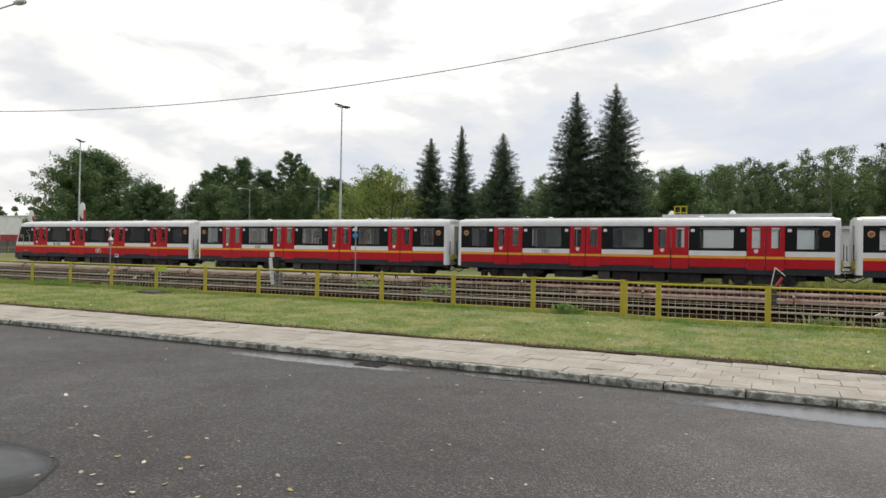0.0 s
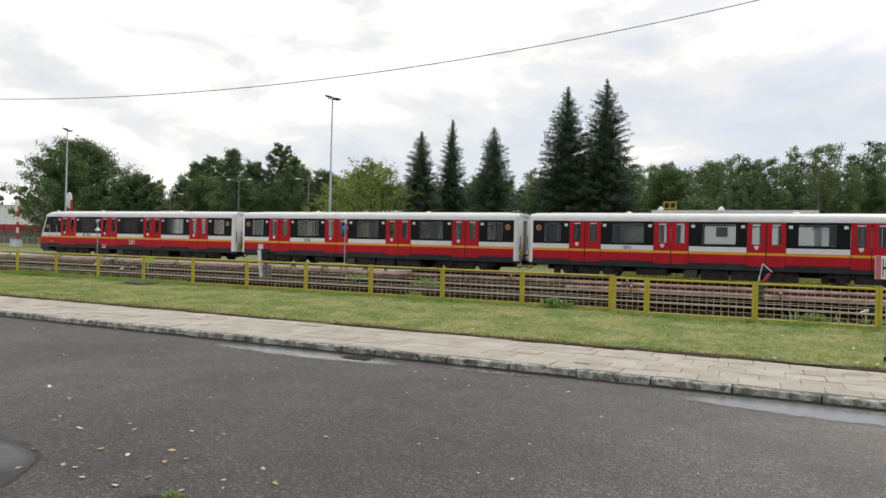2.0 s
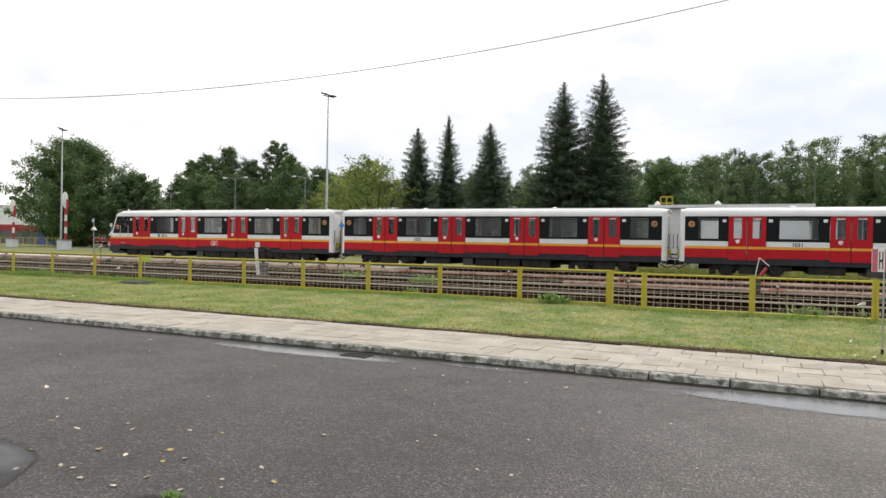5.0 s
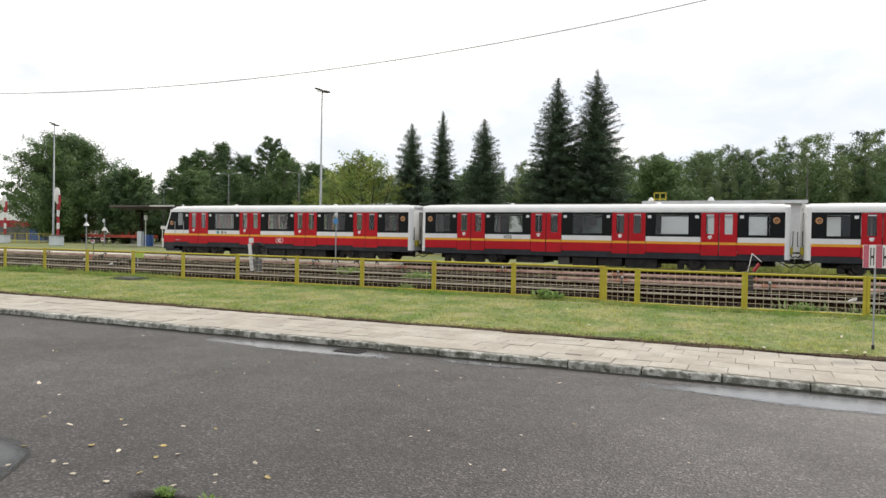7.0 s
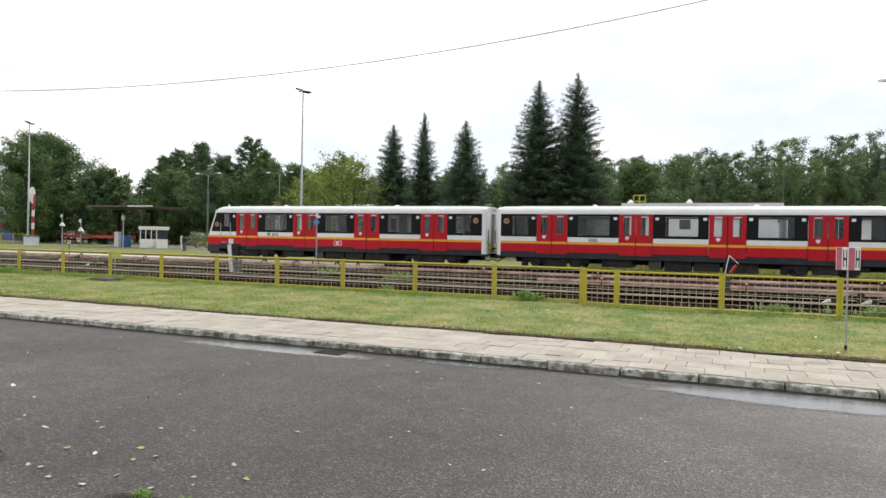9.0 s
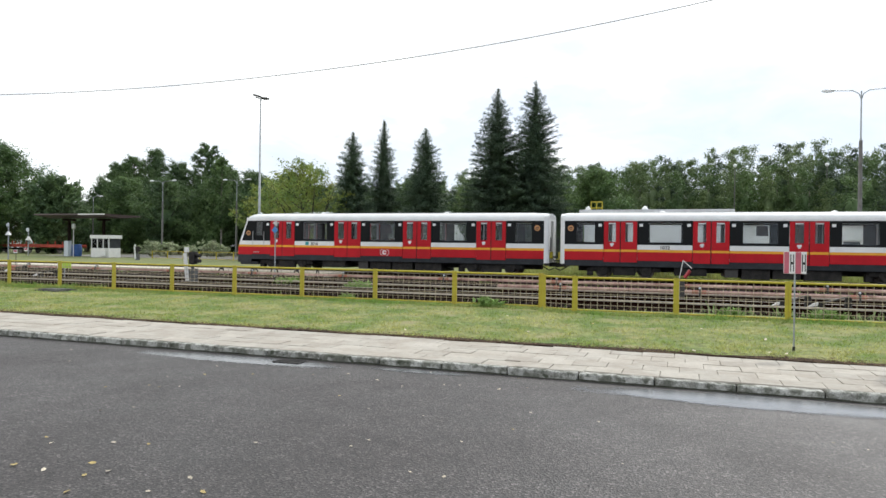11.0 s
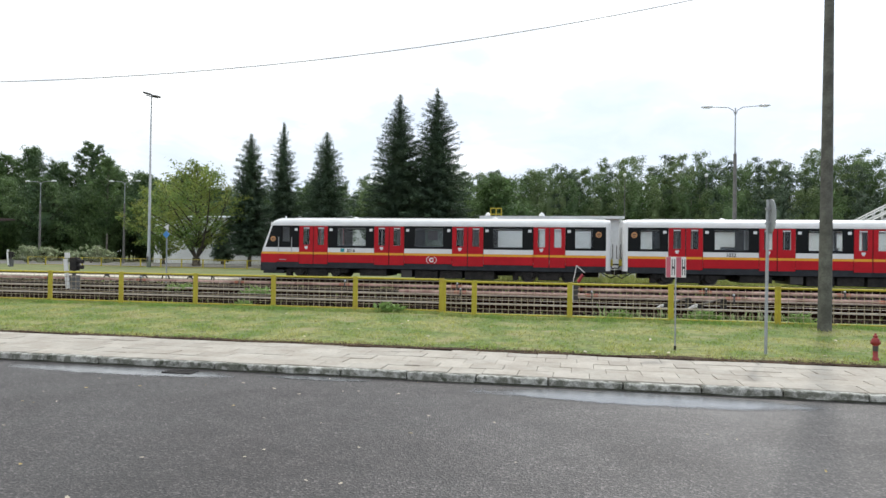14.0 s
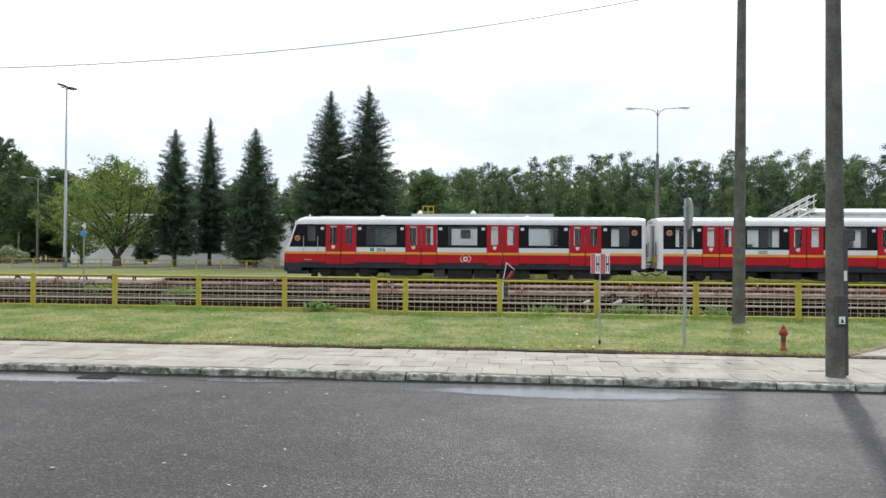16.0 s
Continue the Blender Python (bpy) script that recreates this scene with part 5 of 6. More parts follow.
def spruce(label, x, y, h, radius, seed, mat="needle", base=0.6, open_=0.0):
    """A conifer: straight trunk, whorls of drooping boughs, needle sprays along each."""
    rng = np.random.default_rng(seed)
    t = thing("spruce", label, "tree", "spruces behind the train", at=(x, y, 0.15))
    bm = B()
    tube(bm, (0, 0, -0.2), (0, 0, h * 0.99), 0.24, 0.02, seg=8)
    V = []
    n = int(640 * (h / 15.0))
    for i in range(n):
        u0 = (i + rng.random()) / n
        z = base + (h - 0.15 - base) * (1 - (1 - u0) ** 0.70)
        k = 1 - (z - base) / (h - base)
        a = i * 2.39996 + rng.normal(0, 0.3)
        L = (radius * 0.98 * min(k ** 0.60, 1.9 * k + 0.015)) * rng.uniform(0.50, 1.16) + 0.04
        if k > 0.72:
            L *= 1 - 0.7 * (k - 0.72)
        if rng.random() < open_ + 0.6 * max(0.0, k - 0.78):
            L *= 0.5
        droop = rng.uniform(-0.08, 0.12) - 0.32 + 0.54 * k
        m = max(22, int(L * 54))
        u = rng.random(m) ** 0.85
        rr = u * L
        lift = 0.14 * L * np.sin(u * 2.2) - droop * rr + 0.10 * L * u ** 3
        side = rng.normal(0, 0.045 + 0.22 * L * (1 - u) * u, m)
        c = np.stack([rr * np.cos(a) - side * np.sin(a), rr * np.sin(a) + side * np.cos(a), z + lift + rng.normal(0, 0.09, m)], 1)
        d = np.stack([np.cos(a) + rng.normal(0, 0.5, m), np.sin(a) + rng.normal(0, 0.5, m), -0.05 + rng.normal(0, 0.4, m)], 1)
        d /= np.linalg.norm(d, axis=1)[:, None]
        b = np.cross(d, rng.normal(0, 0.55, (m, 3)) + (0.35 * np.cos(a), 0.35 * np.sin(a), 1.0))
        b /= np.linalg.norm(b, axis=1)[:, None]
        s = (rng.uniform(0.14, 0.36, m) * (0.60 + 0.50 * k) * (1.15 - 0.45 * u))[:, None]
        V.append(np.stack([c - d * s * 0.9 - b * s * 0.17, c + d * s, c - d * s * 0.9 + b * s * 0.17], 1).reshape(-1, 3))
        if i % 4 == 0 and L > 0.8:
            tube(bm, (0, 0, z), (0.75 * L * np.cos(a), 0.75 * L * np.sin(a), z - droop * 0.6 * L), 0.035, 0.012, seg=4, caps=False)
    part("trunk", bm, M["bark"], t)
    v = np.concatenate(V)
    c = new("crown", raw_mesh("crown", v, np.arange(len(v)).reshape(-1, 3), M[mat]))
    c.parent = t
    # dense inner boughs round the trunk
    iv = []
    for j in range(11):
        k = 1 - j / 15
        iv.append((0, 0, base + (h - base) * (0.16 + 0.80 * j / 15), radius * 0.30 * k ** 0.7, radius * 0.30 * k ** 0.7, h * 0.055))
    cv, cf = inner_mass(rng, iv, 1.0)
    c2 = new("inner_foliage", raw_mesh("inner_foliage", cv, cf, M[mat]))
    c2.parent = c
    return t


spruce("tall dark green spruce with dense drooping boughs", -18.72, 70.0, 19.0, 4.6, 11)
spruce("tall dark green spruce with a pointed crown", -14.64, 70.0, 19.4, 4.8, 12)
spruce("slim dark green spruce of middle height", -35.95, 70.0, 15.1, 3.4, 13, "needle_mid", base=1.4)
spruce("thin open-crowned spruce behind its neighbours", -34.3, 75.0, 17.2, 3.1, 14, "needle_mid", base=1.6, open_=0.40)
spruce("dense green spruce of middle height", -26.94, 70.0, 15.1, 3.6, 15, "needle_mid", base=1.2)

spruce("small dark green spruce before the white hall", -44.3, 79.0, 5.2, 2.0, 16, "needle_mid")

broadleaf("yellowing broad-leaved tree with a spreading crown", -41.3, 68.0, 11.3, 5.9, 21, "leaf_yellow", 84, 26, 0.17, 0.24, 0.30, core=0, peak=0.42, tuft=0.85, stems=6)
broadleaf("yellow-green small tree beside the lamp mast", -51.0, 76.5, 10.2, 4.6, 22, "leaf_yellow", 60, 28, 0.17, 0.15, 0.2, core=0, tuft=0.85)
broadleaf("slender birch with a pale stem before the dark trees", -68.0, 88.0, 15.6, 2.9, 29, "leaf", 70, 44, 0.15, 0.30, 0.17, core=0, peak=0.35, tuft=1.0, bark="bark_pale")
broadleaf("large dark green broad-leaved tree with low boughs", -103.6, 76.5, 17.4, 10.0, 23, "leaf", 200, 90, 0.20, 0.05, 0.5, core=0.38, peak=0.38, tuft=0.85)
broadleaf("dark green tree at the flank of the big one", -90.2, 77.0, 11.8, 4.8, 24, "leaf_dark", 80, 60, 0.26, 0.08, 0.3)

# a belt of separate trees on the far side of the yard
BELT = [(-101, 100, 17.0, 4.2), (-97, 100, 18.2, 4.4), (-92, 100, 19.4, 4.2), (-86.5, 100, 16.6, 4.4), (-80.6, 100, 19.9, 3.6), (-75.3, 99, 15.3, 4.6), (-69, 98, 14.2, 4.6), (-62.7, 100, 14.2, 4.4), (-58.5, 102, 11.8, 4.4),
        (-90, 92, 13.0, 5.6), (-80.5, 90, 12.6, 5.4), (-72, 91, 12.0, 5.2), (-98, 95, 13.0, 5.0), (-62, 92, 11.0, 4.8), (-112, 99, 9.8, 5.2), (-31, 79, 10.5, 3.9), (-22.5, 78, 10.0, 4.0), (-8.6, 76, 10.5, 4.4), (-16, 84, 11.0, 4.2), (-38, 96, 13.0, 4.4)]
for i, (x, y, h, s) in enumerate(BELT):
    broadleaf("dark green broad-leaved tree in the belt beyond the yard", x, y, h, s, 40 + i, ("leaf_dark", "leaf", "leaf_dark", "leaf_wood")[i % 4], (110, 84, 96)[i % 3], (60, 56, 66)[i % 3], 0.17, (0.06, 0.16, 0.05)[i % 3], 0.26, "trees beyond the yard", core=0.4, peak=(0.34, 0.52, 0.26)[i % 3], tuft=(1.15, 1.0, 1.2)[i % 3], squash=(0.72, 0.42, 0.8)[i % 3])


def woods(name, label, seed, spots, size, per, clumps, mat, habit="round", bark="bark_pale"):
    """Far woodland of one habit: crowns of leaf clumps on thin stems. round, spire (narrow with a leader) or pine (flat tiers high on the stem)."""
    rng = np.random.default_rng(seed)
    pts, rad, st, mass = [], [], [], []
    for x, y, h, low in spots:
        w = rng.uniform(2.1, 3.3) * min(1.0, 0.5 + h / 16)
        peak, point = rng.uniform(0.35, 0.6), (1.9, 0.62)
        if habit == "spire":
            w, peak, point = w * 0.85, rng.uniform(0.25, 0.40), (1.35, 0.85)
        elif habit == "pine":
            w, peak, point = w * 0.90, rng.uniform(0.45, 0.62), (2.2, 0.7)
        _, _, p, r, _ = bough_points(rng, h, w, low, max(6, int(clumps * (1 - low)) // 5), peak, point)
        mass += [(x, y, h * 0.42, w * 0.8, w * 0.8, h * 0.30), (x, y, h * 0.62, w * 0.5, w * 0.5, h * 0.22)]
        pts.append(p + (x, y, 0))
        rad.append(np.maximum(0.45, r * (1.9 if habit == "spire" else 2.0)))
        st.append((x, y, h))
    v, f = leaf_cloud(rng, np.concatenate(pts), np.concatenate(rad), per, size, squash=0.55 if habit == "pine" else 0.8)
    ob = tagged(new(name, raw_mesh(name, v, f, M[mat])), label, "woods", kind="stuff")
    cv, cf = inner_mass(rng, mass, 0.55)
    c2 = new("inner_foliage", raw_mesh("inner_foliage", cv, cf, M[mat]))
    c2.parent = ob
    tagged(c2, kind="stuff")
    bm = B()
    for x, y, h in st:
        tube(bm, (x, y, 0), (x + rng.normal(0, 0.3), y, h * 0.75), 0.15, 0.05, seg=5, caps=False)
    part("stems", bm, M[bark], ob, "slender stems", kind="stuff")
    return ob


rng = np.random.default_rng(77)
spots = {"round": [], "spire": [], "pine": []}
for row, (y, step, lo, hi) in enumerate(((96, 2.2, 8.6, 12.8), (101, 1.9, 11.4, 14.6), (106, 1.5, 13.4, 15.9), (111, 1.6, 13.6, 15.4))):
    x = -124.0 + row
    while x < 78:
        if x < -60 and row == 0:
            x += 2.8
            continue
        dip = 0.78 if -66 < x < -33 else 0.93 if -33 <= x < -10 else 0.985 + 0.0015 * x
        if x < -100:
            dip = 0.62
        habit = ("round", "spire", "pine")[int(rng.choice(3, p=(0.36, 0.38, 0.26)))]
        spots[habit].append((x + rng.normal(0, 0.8), y + rng.normal(0, 1.5), rng.uniform(lo, hi) * 1.10 * dip * (1.02 if habit == "spire" else 1.0), 0.10 if row == 0 else 0.40))
        x += step * rng.uniform(0.7, 1.3)
woods("woods", "mid-green broad-leaved trees of the woodland edge beyond the depot", 78, spots["round"], 0.155, 32, 120, "leaf_wood")
woods("woods", "slender light green birches of the woodland edge", 81, spots["spire"], 0.145, 32, 120, "leaf_birch", "spire")
woods("woods", "dark green pines of the woodland edge", 82, spots["pine"], 0.155, 32, 110, "needle_pine", "pine", "bark")
spots = [(x + rng.normal(0, 0.8), rng.uniform(94, 116), rng.uniform(6.5, 10.5), 0.12) for x in np.arange(-128, 80, 1.4)]
woods("undergrowth", "dense green undergrowth at the foot of the woods", 80, spots, 0.22, 24, 62, "leaf_wood")
spots = [(x + rng.normal(0, 2), 158 + rng.normal(0, 5), rng.uniform(13, 17) * (1.25 if x < -170 else 1.0), 0.12) for x in np.arange(-330, 130, 3.4)]
woods("woods", "distant dark green woods on the skyline", 79, spots, 0.6, 24, 30, "leaf_dark")


def shrub(x, y, w, h, seed):
    rng = np.random.default_rng(seed)
    s = thing("shrub", "rounded variegated shrub with pale leaves", "shrub", "variegated shrubs", at=(x, y, 0.15))
    pts = lobes_points(rng, [(0, 0, h * 0.5, w, w * 0.8, h * 0.5), (w * 0.4, 0, h * 0.6, w * 0.6, w * 0.6, h * 0.4)], 46)
    pts = pts[pts[:, 2] > 0.1]
    v, f = leaf_cloud(rng, pts, rng.uniform(0.2, 0.45, len(pts)), 40, 0.16)
    c = new("foliage", raw_mesh("foliage", v, f, M["leaf_pale"]))
    c.parent = s
    bm = B()
    for i in range(6):
        a = i * 1.05
        tube(bm, (0, 0, 0), (0.5 * w * math.cos(a), 0.5 * w * math.sin(a), h * 0.7), 0.03, 0.01, seg=5)
    part("stems", bm, M["bark"], s)


for i, (x, y, w, h) in enumerate(((-67.0, 72.0, 1.7, 2.0), (-64.3, 72.0, 1.5, 2.1), (-62.6, 74.5, 0.9, 1.5), (-61.0, 76.0, 1.8, 2.3), (-59.6, 77.0, 1.0, 1.6))):
    shrub(x, y, w, h, 90 + i)


def weed(x, y, z, r, h, seed, n=170):
    rng = np.random.default_rng(seed)
    w = thing("weed", "bright green leafy weed growing from the ground", "weed", "weeds", at=(x, y, z))
    a = rng.uniform(0, 6.28, n)
    reach = rng.uniform(0.15, 1.0, n) ** 0.8
    base = np.stack([r * 0.8 * reach * np.cos(a), r * 0.5 * reach * np.sin(a), h * rng.uniform(0.0, 0.75, n) * (1.1 - 0.7 * reach)], 1)
    size = (0.02 + 0.34 * r) * rng.uniform(0.4, 1.0, n)
    turn = rng.uniform(0, 6.28, n)
    tip = base + np.stack([size * np.cos(turn), size * np.sin(turn), size * rng.uniform(0.1, 0.9, n)], 1)
    root, mid = base, (tip + base) / 2 + np.stack([0 * a, 0 * a, 0.15 * size], 1)
    s = np.stack([-np.sin(turn), np.cos(turn), 0 * a], 1) * (0.22 * size)[:, None]
    v = np.stack([root, mid + s, tip, mid - s], 1).reshape(-1, 3)
    c = new("foliage", raw_mesh("foliage", v, np.arange(4 * n).reshape(n, 4), M["weed_leaf"]))
    c.parent = w


for i, (x, y, z, r, h) in enumerate(((-3.62, 3.42, 0.0, 0.09, 0.07), (-3.22, 3.40, 0.0, 0.10, 0.08), (-5.05, 18.12, 0.18, 0.55, 0.34), (5.6, 18.3, 0.17, 0.45, 0.35), (-9.7, 18.6, 0.17, 0.35, 0.30), (-26.5, 18.2, 0.18, 0.6, 0.3), (1.2, 18.6, 0.17, 0.4, 0.25), (3.4, 18.7, 0.17, 0.5, 0.28), (-11.5, 23.0, 0.17, 0.7, 0.45), (-15.5, 24.5, 0.17, 0.8, 0.4))):
    weed(x, y, z, r, h, 300 + i)


# ======== buildings and things beyond the tracks ========
M["dark_conc"] = material("stained_concrete", (0.13, 0.13, 0.13), 0.9, vary=0.15, scale=0.8)
def hall(name, label, x0, x1, y0, y1, h, rise, wall, windows=(), fascia="roof_sheet", doors=()):
    """A low hall: walls with real window openings on the near side, and a shallow pitched sheet roof."""
    b = thing(name, label, "building")
    t = 0.25
    cuts = sorted(windows)
    bm = B()
    x = x0
    for (a, c, z0, z1) in cuts:
        box(bm, x, a, y0, y0 + t, 0.1, h)
        box(bm, a, c, y0, y0 + t, 0.1, z0)
        box(bm, a, c, y0, y0 + t, z1, h)
        x = c
    box(bm, x, x1, y0, y0 + t, 0.1, h)
    box(bm, x0, x1, y1 - t, y1, 0.1, h)
    box(bm, x0, x0 + t, y0 + t, y1 - t, 0.1, h)
    box(bm, x1 - t, x1, y0 + t, y1 - t, 0.1, h)
    part("wall", bm, M[wall], b)
    for (a, c, z0, z1) in cuts:
        w = part("window", box(B(), a, c, y0 + 0.12, y0 + 0.14, z0, z1), M["window_dark"], b, "dark window pane")
        fr = B()
        box(fr, a, c, y0 + 0.08, y0 + 0.12, z0, z0 + 0.06)
        box(fr, a, c, y0 + 0.08, y0 + 0.12, z1 - 0.06, z1)
        box(fr, a, a + 0.06, y0 + 0.08, y0 + 0.12, z0 + 0.06, z1 - 0.06)
        box(fr, c - 0.06, c, y0 + 0.08, y0 + 0.12, z0 + 0.06, z1 - 0.06)
        part("frame", fr, M["sign_white"], w)
        part("sill", box(B(), a - 0.05, c + 0.05, y0 - 0.06, y0, z0 - 0.06, z0), M["concrete"], w)
    ym = (y0 + y1) / 2
    part("roof", ribbon(B(), [(y0 - 0.3, h), (ym, h + rise), (y1 + 0.3, h), (y1 + 0.3, h + 0.18), (ym, h + rise + 0.18), (y0 - 0.3, h + 0.18)], x0 - 0.3, x1 + 0.3), M[fascia], b, "shallow sheet-metal roof")
    return b


shed = hall("depot_shed", "long low pale grey depot shed behind the train", -5.9, 2.7, 44.0, 52.0, 4.22, 0.12, "shed_grey", [])
for x in (-2.2, -5.75):
    part("roof_dome", lathe(B(), [(0.22, 4.2), (0.22, 4.44), (0.13, 4.60), (0.03, 4.68)], 12, (x, 44.6, 0)), M["white"], shed, "white roof vent")
bm = B()
for x in (-5.5, -5.15, -4.8):
    box(bm, x - 0.03, x + 0.03, 44.0, 44.06, 4.2, 4.95)
box(bm, -5.53, -4.77, 43.98, 44.04, 4.88, 4.95)
box(bm, -5.53, -4.77, 43.98, 44.04, 4.5, 4.56)
part("roof_ladder", bm, M["fence"], shed, "small yellow ladder rail")
hall("white_hall", "white rendered hall behind the spruces", -57.5, -29.0, 84.0, 91.0, 6.45, 0.3, "wall_white", [(-52, -50, 2.5, 4.0), (-40, -38, 2.5, 4.0), (-34, -32, 2.5, 4.0)])
hall("workshop", "large pale workshop with a light sheet roof", 26.4, 62.0, 60.0, 68.0, 5.4, 0.55, "wall_white", [(30, 32, 2, 3.2), (36, 38, 2, 3.2)])
hall("warehouse", "grey-white warehouse beyond the yard", -250.0, -186.0, 122.0, 150.0, 10.4, 0.6, "wall_white", [(-240, -236, 5, 7), (-226, -222, 5, 7), (-212, -208, 5, 7)])
wall = thing("boundary_wall", "low dark grey concrete wall beyond the yard", "wall")
for k in range(12):
    part("wall_panel", box(B(), -165 + k * 4, -165 + k * 4 + 3.95, 90.0, 90.2, 0.1, 2.75), M["dark_conc"], wall)
    part("wall_post", box(B(), -165 + k * 4 - 0.15, -165 + k * 4 + 0.15, 89.9, 90.3, 0.1, 2.9), M["dark_conc"], wall)


def container(x, y, z, l, h, mat, label):
    """A ribbed steel box with corner posts and end doors."""
    c = thing("container", label, "container", "stored containers", at=(x, y, z))
    part("body", box(B(), 0, l, 0, 2.4, 0.0, h, 0.03), M[mat], c)
    for i in range(int(l / 0.6)):
        part("rib", box(B(), 0.3 + i * 0.6, 0.5 + i * 0.6, -0.06, 0.0, 0.15, h - 0.15), M[mat], c)
    for xx in (0.0, l):
        part("corner_post", box(B(), xx - 0.08, xx + 0.08, -0.09, 0.05, 0, h), M[mat], c)


container(-160.0, 95.0, 0.2, 6.0, 4.1, "barrier_red", "red steel container behind the wall")
container(-153.2, 95.0, 0.2, 5.0, 4.1, "barrier_red", "red steel container beside a grey one")
container(-147.5, 95.5, 0.2, 4.5, 3.9, "barrier_red", "short red steel container behind the wall")
container(-125.4, 85.0, 0.2, 5.6, 2.5, "blue", "blue steel container before the wall")
hall("low_hall", "long low white hall behind the train", 3.3, 48.0, 45.5, 54.0, 3.55, 0.10, "wall_white", [(9.0, 10.0, 1.6, 2.6), (15.0, 16.0, 1.6, 2.6), (21.0, 22.0, 1.6, 2.6), (27.0, 28.0, 1.6, 2.6)])

# white outside staircase with railings by the workshop
st = thing("outside_stair", "white-painted outside staircase with railings", "staircase", at=(19.0, 58.0, 1.2))
n, tread, rise = 21, 0.30, 0.165
for i in range(n):
    part("step", box(B(), i * tread, i * tread + 0.33, 0, 1.2, 1.2 + i * rise, 1.2 + i * rise + 0.05), M["galv"], st)
for y in (0.0, 1.2):
    part("stringer", tube(B(), (0, y, 1.1), (n * tread, y, 1.1 + n * rise), 0.09, seg=6), M["sign_white"], st)
    for z in (0.55, 1.05):
        part("handrail", tube(B(), (0, y, 1.2 + z), (n * tread, y, 1.2 + z + n * rise), 0.05, seg=8), M["sign_white"], st)
    for i in range(0, n, 2):
        part("baluster", tube(B(), (i * tread + 0.1, y, 1.2 + i * rise), (i * tread + 0.1, y, 2.3 + i * rise), 0.035, seg=6), M["sign_white"], st)
for x in (0.3, 3.3, 6.0):
    part("leg", tube(B(), (x, 0.6, -1.0), (x, 0.6, 1.2 + x * rise / tread), 0.08, seg=8), M["sign_white"], st)

# fuel-stop canopy on two posts with a booth
can = thing("canopy", "dark flat canopy on two slender concrete posts", "canopy", at=Matrix.Translation((-68.6, 63.5, 0.2)) @ Matrix.Diagonal((0.92, 1, 1, 1)))
part("roof", ribbon(B(), [(-2.8, 4.98), (-2.6, 5.15), (2.6, 5.15), (2.8, 4.98), (0.4, 4.72), (-0.4, 4.72)], -6.3, 1.4), M["roof_dark"], can, "dark reddish brown roof slab")
part("roof", ribbon(B(), [(-2.8, 4.92), (-2.6, 5.10), (2.6, 5.10), (2.8, 4.92), (0, 4.70)], 1.45, 5.9), M["roof_dark"], can)
part("edge_trim", box(B(), 1.5, 5.9, -2.86, -2.81, 4.98, 5.12), M["sign_white"], can, "pale roof edge trim")
for x in (-3.4, 2.6):
    bm = B()
    box(bm, x - 0.14, x + 0.14, -0.14, 0.14, 0, 4.4, 0.02)
    box(bm, x - 0.7, x + 0.7, -0.5, 0.5, 4.4, 4.62, 0.05)
    part("post", bm, M["sleeper"], can)
booth = thing("kiosk", "small white kiosk with dark windows under the canopy", "kiosk", at=Matrix.Translation((-63.3, 60.2, 0.2)) @ Matrix.Diagonal((0.82, 0.85, 1, 1)))
part("lower_wall", box(B(), -1.65, 1.65, 0, 2.0, 0, 1.1, 0.03), M["sign_white"], booth)
for x in (-1.6, -0.55, 0.5, 1.52):
    part("mullion", box(B(), x - 0.04, x + 0.08, 0.02, 0.1, 1.1, 2.2), M["sign_white"], booth)
part("pane", box(B(), -1.6, 1.6, 0.05, 0.06, 1.1, 2.2), M["clear"], booth)
part("rear_wall", box(B(), -1.6, 1.6, 1.9, 2.0, 1.1, 2.2), M["skirt"], booth, "dark rear wall")
part("side_wall", box(B(), 1.56, 1.62, 0.1, 1.9, 1.1, 2.2), M["skirt"], booth)
part("roof", box(B(), -1.75, 1.75, -0.15, 2.15, 2.2, 2.6, 0.03), M["sign_white"], booth)
part("hatch", box(B(), 0.3, 1.3, -0.35, -0.02, 0.2, 1.05, 0.03), M["sign_white"], booth, "white cabinet at the kiosk wall")
for x, y in ((-73.4, 65.0), (-70.0, 63.2)):
    d = thing("waste_bin", "blue plastic barrel by the canopy post", "bin", "blue barrels", at=(x, y, 0.2))
    part("body", lathe(B(), [(0.42, 0), (0.48, 0.3), (0.48, 1.1), (0.42, 1.35)], 14), M["blue"], d)
    part("lid", lathe(B(), [(0.50, 1.35), (0.50, 1.42), (0.30, 1.48)], 14), M["blue"], d)
tank = thing("fuel_pump", "pale slim fuel pump under the canopy", "pump", at=(-70.6, 62.3, 0.2))
part("body", box(B(), -0.35, 0.35, -0.25, 0.25, 0, 1.9, 0.04), M["wall_grey"], tank)
part("globe_post", tube(B(), (0.9, 0, 0), (0.9, 0, 3.3), 0.05, seg=8), M["sign_white"], tank)
part("globe", lathe(B(), [(0.1, 3.3), (0.22, 3.45), (0.22, 3.9), (0.1, 4.0)], 10, (0.9, 0, 0)), M["sign_white"], tank)


